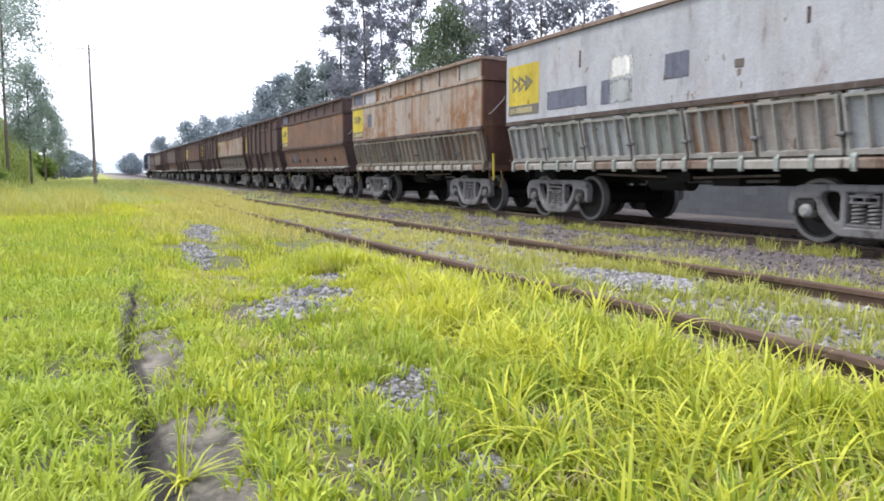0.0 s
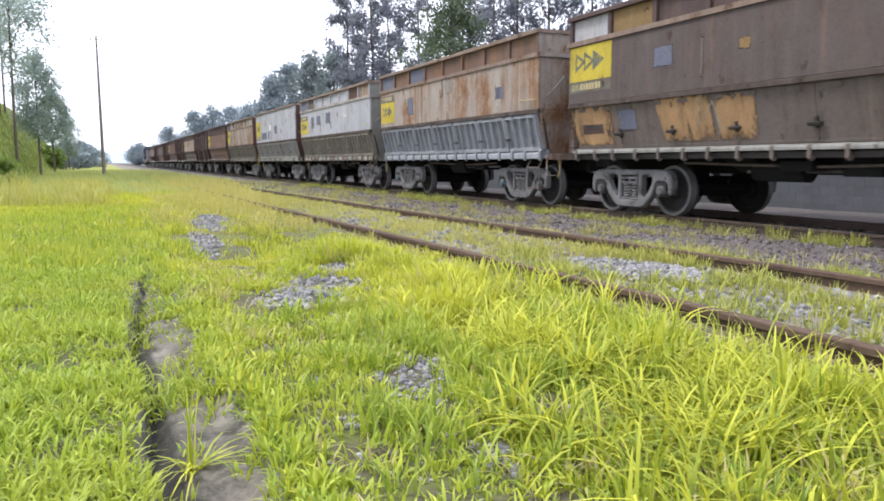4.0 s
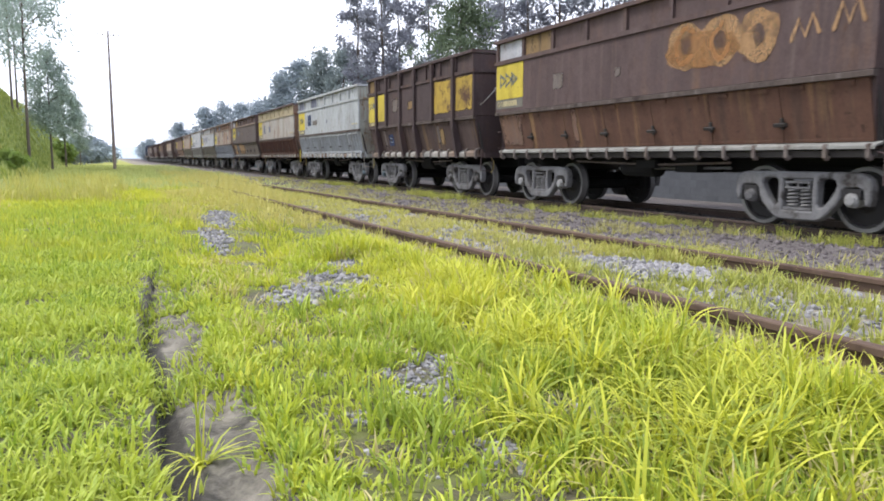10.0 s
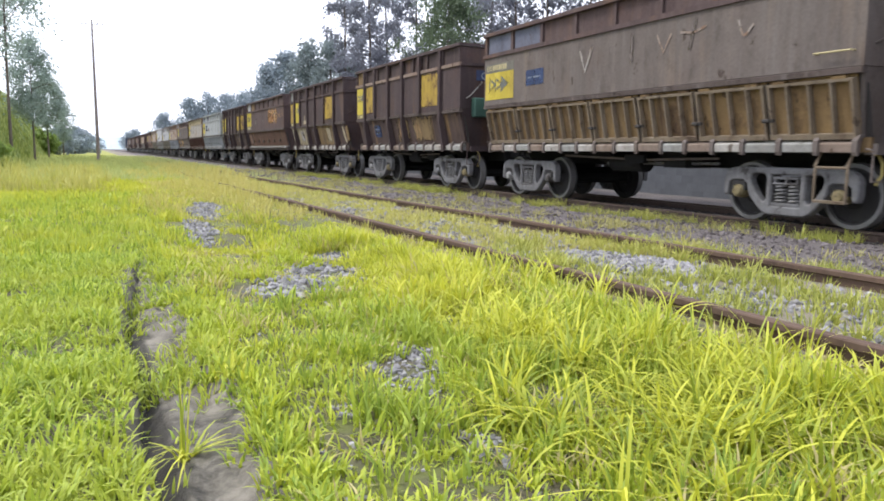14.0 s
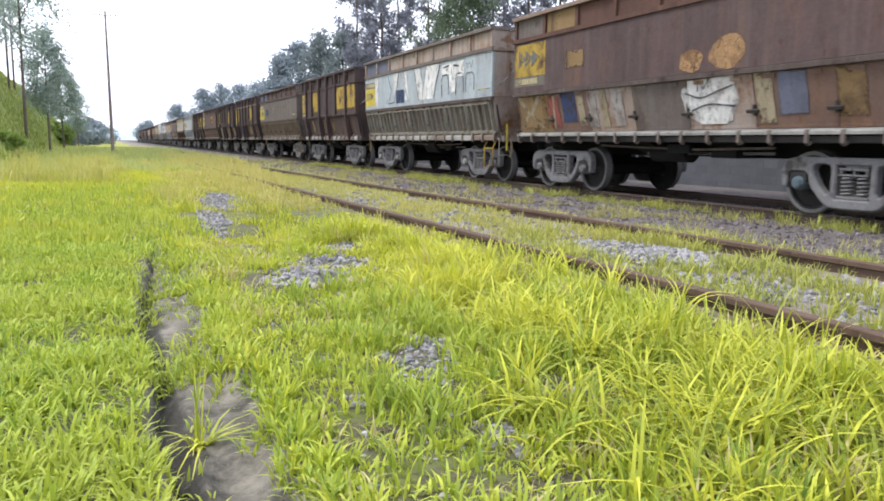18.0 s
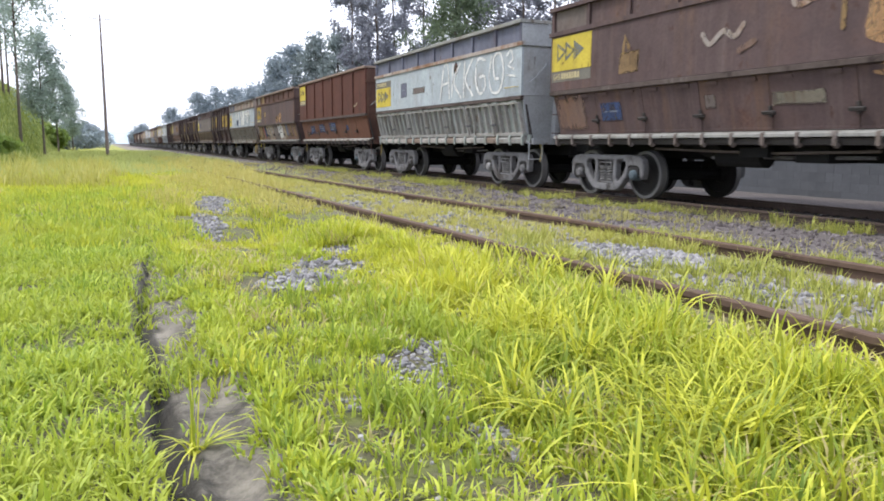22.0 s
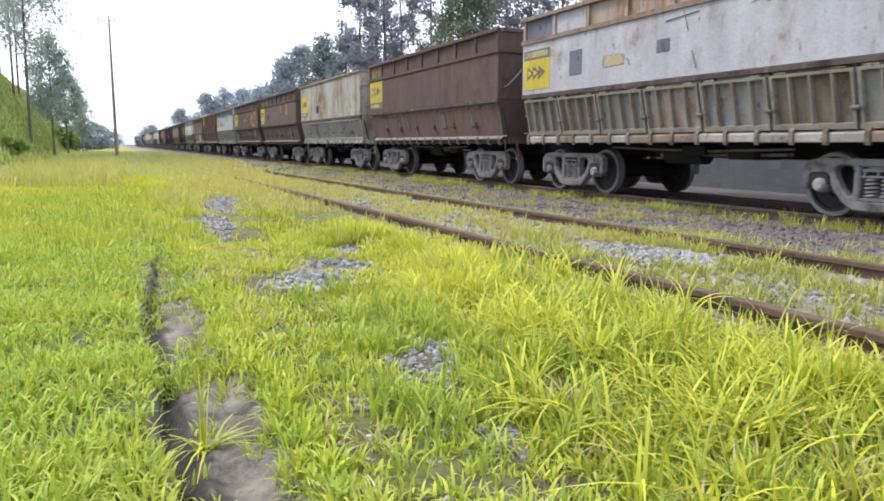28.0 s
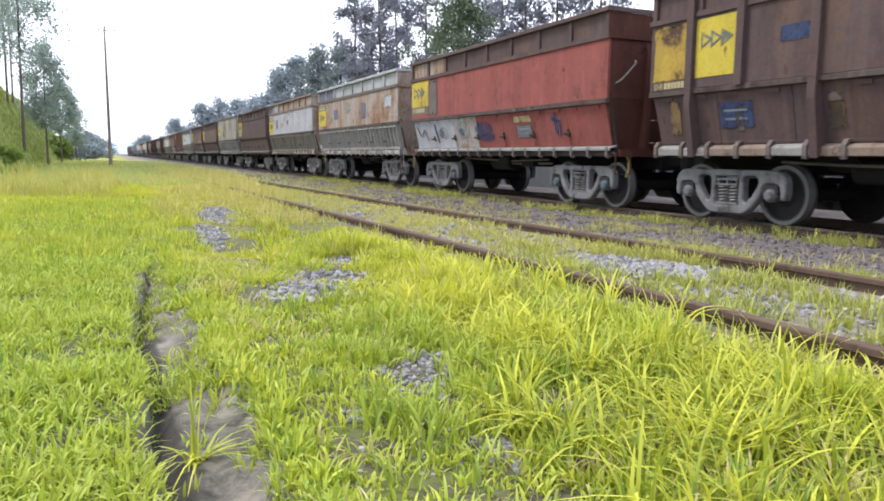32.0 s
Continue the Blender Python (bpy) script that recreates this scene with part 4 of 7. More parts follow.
        # dark sheet behind the doors, seen as dark lines in their gaps
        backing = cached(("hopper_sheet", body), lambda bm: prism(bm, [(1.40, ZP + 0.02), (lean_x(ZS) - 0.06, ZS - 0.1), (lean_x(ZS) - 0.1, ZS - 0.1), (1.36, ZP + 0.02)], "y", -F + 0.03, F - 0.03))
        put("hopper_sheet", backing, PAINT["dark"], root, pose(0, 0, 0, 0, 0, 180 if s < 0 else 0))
        if not plated:
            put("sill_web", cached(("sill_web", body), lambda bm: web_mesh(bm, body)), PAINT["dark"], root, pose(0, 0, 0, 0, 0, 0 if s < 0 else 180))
        me = cached(("sill", body, plated), lambda bm: (sill_mesh if plated else thin_sill_mesh)(bm, body))
        if not plated or s > 0 or far:
            put("sill", me, PAINT[spec.get("sill", "sillgrey" if kind == "P" else "sill")], root, pose(0, 0, 0, 0, 0, 0 if s < 0 else 180))
        else:
            # one pressed plate between each two hinge clips
            ns = int(body / 0.55)
            ps = (body - 0.2) / ns
            for i in range(ns):
                tone = spec.get("sill") or rnd.choice(("sill", "sill", "sillgrey", "sillrust"))
                put("sill", cached(("sill", "piece", round(ps, 3)), lambda bm: sill_piece_mesh(bm, ps - 0.03)), PAINT[tone], root, pose(rnd.uniform(-0.006, 0.006), -F + 0.1 + ps * (i + 0.5), rnd.uniform(-0.005, 0.005), rnd.uniform(-0.3, 0.3), 0, 0))
            put("sill_backing", cached(("sill_backing", body), lambda bm: box(bm, -1.2385, -1.19, -F, F, ZS - 0.16, ZS + 0.015)), low, root)
        if not far and s < 0:
            nb = int(body / 0.55)
            for i in range(nb + 1):
                y = -F + 0.1 + (body - 0.2) * i / nb + rnd.uniform(-0.03, 0.03)
                put("hinge_clip", cached(("hinge_clip", plated), bracket_mesh if plated else hook_mesh), PAINT["drab"] if kind != "S" or spec["lower"] == "ochre" else low, root, pose(-1.235, y, ZS - 0.13))
        if kind == "R":
            for fr in (0.115, 0.235, 0.385, 0.53, 0.69, 0.86):
                full = fr in (0.115, 0.385, 0.53, 0.86)
                y = F - body * fr
                me = cached(("stake", full), lambda bm: stake_mesh(bm, full))
                put("stake", me, up, root, pose(0, y, 0, 0, 0, 0 if s < 0 else 180))
        if kind == "V":
            for i in range(1, 7):
                y = F - body * i / 7
                me = cached(("rib",), lambda bm: box(bm, -0.04, 0.0, -0.025, 0.025, ZP + 0.04, ZT - 0.05))
                put("rib", me, up, root, pose(s * (HALF + 0.001), y, 0, 0, 0, 0 if s < 0 else 180))
    for e in (-1, 1):
        me = cached(("end_wall",), end_mesh)
        put("end_wall", me, end, root, pose(0, e * F, 0, 0, 0, 0 if e > 0 else 180))
        turn = pose(0, e * F, 0, 0, 0, 0 if e > 0 else 180)
        put("end_ledge", cached(("end_ledge",), lambda bm: box(bm, -HALF + 0.01, HALF - 0.01, -0.002, 0.035, ZL, ZL + 0.07)), end, root, turn)
        put("end_beam", cached(("end_beam",), lambda bm: box(bm, -1.2, 1.2, -0.1, 0.06, 0.93, 1.06)), end, root, turn)
        for x in (-0.62, 0.62):
            put("end_post", cached(("end_post",), lambda bm: prism(bm, [(-0.11, 1.061), (0.07, 1.061), (0.07, 2.6), (-0.001, ZL - 0.002), (-0.002, ZP)], "x", -0.05, 0.05)), end, root, turn @ pose(x, 0, 0))
        me = cached(("end_rim",), lambda bm: prism(bm, [(-0.03, 0), (0.03, 0), (0.03, 0.06), (-0.02, 0.07)], "x", -HALF + 0.06, HALF - 0.06))
        put("end_rim", me, PAINT[spec.get("rim", spec["parapet"])], root, pose(0, e * (F + 0.01), ZT - 0.045))
        put("coupler", cached(("coupler",), coupler_mesh), PAINT["under"], root, pose(0, e * (F + 0.04), 0.0, 0, 0, 0 if e > 0 else 180))
        if not far:
            fix = pose(0, e * (F + 0.002), 0, 0, 0, 0 if e > 0 else 180)
            for i in range(6):
                put("ladder_rung", cached(("ladder_rung",), lambda bm: tube(bm, [(-1.36, 0.0, 0), (-1.36, 0.09, 0), (-0.98, 0.09, 0), (-0.98, 0.0, 0)], 0.011, 5)), end, root, fix @ pose(0, 0, 1.15 + i * 0.36))
            put("handrail", cached(("handrail",), lambda bm: tube(bm, [(1.3, 0.0, 2.2), (1.25, 0.09, 2.25), (0.95, 0.09, 2.55), (0.9, 0.0, 2.6)], 0.014, 5)), PAINT["sill"] if rnd.random() < 0.5 else end, root, fix)
            put("step_iron", cached(("step_iron",), lambda bm: tube(bm, [(1.32, 0.0, 1.0), (1.32, 0.1, 0.98), (1.32, 0.1, 0.62), (1.0, 0.1, 0.62), (1.0, 0.1, 1.0)], 0.014, 5)), end, root, fix)
            put("brake_box", cached(("brake_box",), lambda bm: box(bm, -0.35, 0.3, 0.07, 0.3, 1.15, 1.45)), end, root, fix)
            put("brake_hose", cached(("brake_hose",), lambda bm: tube(bm, [(0, 0, 1.0), (0, 0.06, 0.98), (0, 0.12, 0.88), (0, 0.12, 0.74), (0, 0.05, 0.62)], 0.022)), PAINT["hose"], root, pose(e * 0.62 if e > 0 else -0.9, e * (F - 0.18), -0.05, 0, 0, 0 if e > 0 else 180))
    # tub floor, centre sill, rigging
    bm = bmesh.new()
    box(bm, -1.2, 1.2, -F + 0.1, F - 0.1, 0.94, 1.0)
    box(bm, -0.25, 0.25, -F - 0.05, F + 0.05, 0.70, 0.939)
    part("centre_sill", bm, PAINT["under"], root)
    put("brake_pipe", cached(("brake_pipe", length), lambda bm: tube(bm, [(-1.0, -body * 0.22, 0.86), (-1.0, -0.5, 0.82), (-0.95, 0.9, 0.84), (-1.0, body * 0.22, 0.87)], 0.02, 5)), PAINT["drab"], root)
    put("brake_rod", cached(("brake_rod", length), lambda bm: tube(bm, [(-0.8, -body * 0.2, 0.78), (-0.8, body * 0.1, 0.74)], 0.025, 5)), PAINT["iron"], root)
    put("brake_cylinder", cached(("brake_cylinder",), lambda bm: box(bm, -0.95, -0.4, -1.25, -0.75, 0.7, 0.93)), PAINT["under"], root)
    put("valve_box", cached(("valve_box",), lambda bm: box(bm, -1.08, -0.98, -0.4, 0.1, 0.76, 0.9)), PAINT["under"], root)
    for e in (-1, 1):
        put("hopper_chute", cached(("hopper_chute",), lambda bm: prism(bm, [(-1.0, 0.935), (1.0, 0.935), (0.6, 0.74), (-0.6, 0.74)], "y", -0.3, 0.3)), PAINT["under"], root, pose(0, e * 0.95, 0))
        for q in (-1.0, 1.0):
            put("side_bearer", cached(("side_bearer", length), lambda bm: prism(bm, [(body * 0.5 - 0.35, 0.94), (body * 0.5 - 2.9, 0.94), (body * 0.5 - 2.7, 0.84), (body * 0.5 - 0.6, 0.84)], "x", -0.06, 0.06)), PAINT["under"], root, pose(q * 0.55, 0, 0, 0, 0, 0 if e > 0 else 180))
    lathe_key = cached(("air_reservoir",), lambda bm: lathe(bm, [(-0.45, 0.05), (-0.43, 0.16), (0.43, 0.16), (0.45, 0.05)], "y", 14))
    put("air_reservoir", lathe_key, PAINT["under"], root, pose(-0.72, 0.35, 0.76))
    caps = rnd.choice((["iron"], ["iron", "capwhite"], ["capwhite", "iron", "capgold"], ["capblue", "iron"], ["capblue", "iron"]))
    random.seed(500 + k)
    sets = []
    for e in (-1, 1):
        yb = (body + trim) / 2 - 1.40 if e > 0 else -(body + trim) / 2 + 1.20
        bogie(root, yb, caps)
        for q in (-AXLE_HALF, AXLE_HALF):
            sets.append(wheelset(root, yb + q))
    for fn in spec.get("extras", ()):
        fn(root, F)
    return root, sets


def stake_mesh(bm, full):
    """Channel post; the long ones run on down over the leaning part."""
    box(bm, -HALF - 0.075, -HALF - 0.0015, -0.065, 0.065, ZP - 0.03, ZT - 0.06)
    if full:
        prism(bm, [(-HALF - 0.07, ZP - 0.031), (-HALF + 0.02, ZP - 0.031), (-1.26, ZS - 0.02), (-1.42, ZS - 0.19), (-HALF - 0.07, ZP - 0.28)], "y", -0.06, 0.06)


def end_mesh(bm):
    """End of the tub, +y outward: upright above, drawn in below."""
    prism(bm, [(-HALF + 0.003, ZP), (HALF - 0.003, ZP), (HALF - 0.003, ZT - 0.05), (-HALF + 0.003, ZT - 0.05)], "y", -0.05, -0.003)
    v = [bm.verts.new(p) for p in ((-1.43, -0.01, ZP - 0.002), (1.43, -0.01, ZP - 0.002), (1.22, -0.12, 0.95), (-1.22, -0.12, 0.95), (-1.43, -0.06, ZP - 0.002), (1.43, -0.06, ZP - 0.002), (1.22, -0.17, 0.95), (-1.22, -0.17, 0.95))]
    fs = [bm.faces.new([v[i] for i in f]) for f in ((0, 1, 2, 3), (7, 6, 5, 4), (0, 4, 5, 1), (1, 5, 6, 2), (2, 6, 7, 3), (3, 7, 4, 0))]
    bmesh.ops.recalc_face_normals(bm, faces=fs)


# ---- what is painted on each wagon; d is the distance back from the front ----
def logo(d=0.06, w=1.0, z0=2.2, z1=2.92, band="below", paint="yellow", mark="logo"):
    def draw(root, F):
        side_plate(root, "logo_panel", -1, F - d - w, F - d, z0, z1, HALF + 0.006, PAINT[paint], "yellow painted company panel", 0.0055)
        arrow_mark(root, F, d + w * 0.14, (z0 + z1) / 2 + 0.03, w * 0.72, sprayed(mark, 0.72), PAINT[paint])
        zb = z0 - 0.2 if band == "below" else z1 + 0.004
        if band:
            side_plate(root, "number_band", -1, F - d - w, F - d, zb, zb + 0.19, HALF + 0.005, PAINT["band"], "grey number band", 0.0045)
            number_bars(root, F, d + 0.07, zb + 0.045, 10, 0.11, PAINT["bar"])
    return draw


def patch(d, w, z0, z1, paint, text=0):
    def draw(root, F):
        side_plate(root, "painted_patch", -1, F - d - w, F - d, z0, z1, HALF + 0.007, sprayed(paint) if paint == "blue" else faded(paint, 0.05 if paint in ("bluegrey", "yellow") else 0.16), "", 0.0065)
        for i in range(text):
            z = z1 - (i + 1) * (z1 - z0) / (text + 1)
            decal(root, "lettering_bar", [(F - d - 0.08, z - 0.014), (F - d - w + 0.12, z - 0.014), (F - d - w + 0.12, z + 0.014), (F - d - 0.08, z + 0.014)], 0.0105, sprayed("faint"))
    return draw


def low_patch(d, w, z0, z1, paint, text=0, skew=0.0):
    def draw(root, F):
        decal(root, "painted_patch", [(F - d, z0), (F - d - w, z0), (F - d - w + skew, z1), (F - d + skew, z1)], 0.0215, sprayed(paint) if paint == "blue" else faded(paint, 0.05 if paint == "bluegrey" else 0.16), lean=True)
        for i in range(text):
            z = z1 - (i + 1) * (z1 - z0) / (text + 1)
            decal(root, "lettering_bar", [(F - d - 0.09, z - 0.014), (F - d - w + 0.1, z - 0.014), (F - d - w + 0.1, z + 0.014), (F - d - 0.09, z + 0.014)], 0.0255, sprayed("faint"), lean=True)
    return draw


def blot(d, z, rw, rh, paint, seed=0, out=0.006, lean=False):
    """A sprayed roundish shape with an uneven rim."""
    def draw(root, F):
        pts = []
        for i in range(22):
            a = math.tau * i / 22
            r = 1 + 0.16 * noise.noise((math.cos(a) * 1.7 + seed * 5, math.sin(a) * 1.7, seed)) + 0.12 * noise.noise((math.cos(a) * 4 + seed * 3, math.sin(a) * 4, seed))
            pts.append((F - d + math.cos(a) * rw * r, z + math.sin(a) * rh * r))
        decal(root, "graffiti", pts, out + (0.016 if lean else 0), sprayed(paint, 0.62), lean=lean)
    return draw


def stroke(points, w, paint, out=0.0125, lean=False, curvy=False):
    """A sprayed line of width w through (d, z) points, with round ends; curvy runs smoothly through them."""
    def draw(root, F):
        pts = [Vector((F - d, z)) for d, z in points]
        if curvy:
            fine = []
            ext = [pts[0] * 2 - pts[1]] + pts + [pts[-1] * 2 - pts[-2]]
            for a, b, c, d in zip(ext, ext[1:], ext[2:], ext[3:]):
                for q in (0, 0.25, 0.5, 0.75):
                    fine.append(0.5 * (2 * b + (c - a) * q + (2 * a - 5 * b + 4 * c - d) * q * q + (3 * b - a - 3 * c + d) * q ** 3))
            pts = fine + [pts[-1]]
        bm = bmesh.new()
        o = out + (0.016 if lean else 0)
        prev = None
        first, last = (pts[1] - pts[0]).normalized(), (pts[-1] - pts[-2]).normalized()
        line = [(pts[0] - first * w * 0.45, 0.4)] + [(p, 1.0) for p in pts] + [(pts[-1] + last * w * 0.45, 0.4)]
        for i, (p, f) in enumerate(line):
            t = (line[min(i + 1, len(line) - 1)][0] - line[max(i - 1, 0)][0]).normalized()
            nn = Vector((-t.y, t.x)) * w / 2 * f
            row = []
            for e in (p + nn, p - nn):
                x = -lean_x(e.y) - 0.014 - o if lean else -HALF - o
                row.append(bm.verts.new((x, e.x, e.y)))
            if prev:
                bm.faces.new((prev[0], prev[1], row[1], row[0]))
            prev = row
        part("graffiti", bm, sprayed(paint), root)
    return draw


def fill(points, paint, out=0.0095, lean=False):
    """A sprayed field with straight sides, given by (d, z) corners."""
    def draw(root, F):
        decal(root, "graffiti", [(F - d, z) for d, z in points], out + (0.016 if lean else 0), sprayed(paint), lean=lean)
    return draw


def several(*fns):
    def draw(root, F):
        for fn in fns:
            fn(root, F)
    return draw


def raised_patch(i, paint):
    """Colour of one field of the raised side, counted from the front."""
    def draw(root, F):
        w = (2 * F - 0.12) / 8
        y1 = F - 0.06 - i * w - 0.06
        side_plate(root, "field", -1, y1 - w + 0.12, y1, ZL + 0.085, ZT - 0.05, HALF - 0.031, PAINT[paint], "", 0.0035)
    return draw


def grab_iron():
    def draw(root, F):
        bm = bmesh.new()
        tube(bm, [(-HALF, -F + 0.12, 2.12), (-HALF - 0.07, -F + 0.12, 2.12), (-HALF - 0.07, -F + 0.6, 2.12), (-HALF, -F + 0.6, 2.12)], 0.012, 5)
        part("grab_iron", bm, PAINT["bar"], root)
    return draw


def end_box(x, z, w, h, paint, name="valve_box", label=""):
    """Something fixed to the rear end wall."""
    def draw(root, F):
        bm = bmesh.new()
        box(bm, x - w / 2, x + w / 2, -F - 0.2, -F + 0.0, z, z + h)
        bmesh.ops.bevel(bm, geom=bm.edges[:], offset=0.02, segments=1, affect="EDGES")
        part(name, bm, PAINT[paint], root, label)
    return draw


def rag(x, z, w, h, paint, name, seed):
    """Crumpled cloth stuffed on the rear end."""
    def draw(root, F):
        bm = bmesh.new()
        bmesh.ops.create_icosphere(bm, subdivisions=3, radius=1)
        for v in bm.verts:
            q = 1 + 0.35 * noise.noise(v.co * 1.9 + Vector((seed, 0, 0))) + 0.18 * noise.noise(v.co * 5 + Vector((0, seed, 0)))
            v.co = Vector((x + v.co.x * q * w / 2, -F - 0.08 + v.co.y * q * 0.12, z + v.co.z * q * h / 2))
        part(name, bm, PAINT[paint], root, "crumpled cloth")
    return draw


def lever(x=-1.2):
    """Yellow uncoupling lever at the rear corner."""
    def draw(root, F):
        bm = bmesh.new()
        tube(bm, [(x, -F - 0.05, 1.32), (x, -F - 0.07, 1.1), (x, -F - 0.07, 0.72)], 0.028, 6)
        part("uncoupling_lever", bm, PAINT["yellow"], root)
    return draw


def stirrup(paint="yellowworn", look_="worn yellow step"):
    """Step hanging under the rear corner."""
    def draw(root, F):
        x, bm = -1.3, bmesh.new()
        tube(bm, [(x + 0.1, -F + 0.66, 0.98), (x, -F + 0.66, 0.8), (x, -F + 0.66, 0.36), (x, -F + 0.22, 0.36), (x, -F + 0.22, 0.8), (x + 0.1, -F + 0.22, 0.98)], 0.02, 6)
        tube(bm, [(x, -F + 0.66, 0.77), (x, -F + 0.22, 0.77)], 0.017, 6)
        box(bm, x - 0.012, x + 0.1, -F + 0.23, -F + 0.65, 0.335, 0.347)
        part("step_iron", bm, PAINT[paint], root, look_)
    return draw


def end_sign():
    """Blue plate with the class letters on the rear end."""
    def draw(root, F):
        bm = bmesh.new()
        box(bm, -1.05, -0.1, -F - 0.014, -F - 0.001, 2.62, 2.86)
        plate = part("class_plate", bm, PAINT["blue"], root, "worn blue class plate")
        cu = bpy.data.curves.new("letters", "FONT")
        cu.body, cu.size, cu.extrude = "GHS-", 0.24, 0.002
        ob = new("letters", cu)
        me = bpy.data.meshes.new_from_object(ob)
        bpy.data.objects.remove(ob)
        put("letters", me, PAINT["faint"], root, pose(-0.93, -F - 0.018, 2.65, 90, 0, 0))
    return draw


def stained(seed, n, paints, lean=True, z=(1.25, 1.8)):
    def draw(root, F):
        r = random.Random(seed)
        for i in range(n):
            d, w, h = r.uniform(0.3, 2 * F - 0.8), r.uniform(0.12, 0.3), r.uniform(0.3, 0.55)
            z0 = r.uniform(z[0], z[1] - h) if z[1] - h > z[0] else z[0]
            (low_patch if lean else patch)(d, w, z0, z0 + h, r.choice(paints))(root, F)
    return draw


def yellow_fields(fields):
    """Yellow painted fields between the stakes: (from, to) as parts of the length, worn or not."""
    def draw(root, F):
        b = 2 * F
        for f0, f1, worn, mark in fields:
            y1, y0 = F - b * f0 - 0.075, F - b * f1 + 0.075
            side_plate(root, "yellow_field", -1, y0, y1, 2.08, ZL - 0.04, HALF + 0.006, faded("yellowworn", 0.05) if worn else PAINT["yellow"], "", 0.0055)
            if f0 == 0.0:
                number_bars(root, F, F - y1 + 0.04, 1.965, 9, 0.095, PAINT["bar"], 0.0105)
            if mark:
                arrow_mark(root, F, F - y1 + 0.1, 2.6, (y1 - y0) * 0.8, sprayed("logo"), PAINT["yellow"])
    return draw


def spec(k, kind, upper, parapet, lower, end, label, length=10.15, extras=(), **more):
    return dict(k=k, kind=kind, upper=upper, parapet=parapet, lower=lower, end=end, label=label, length=length, extras=tuple(extras), **more)


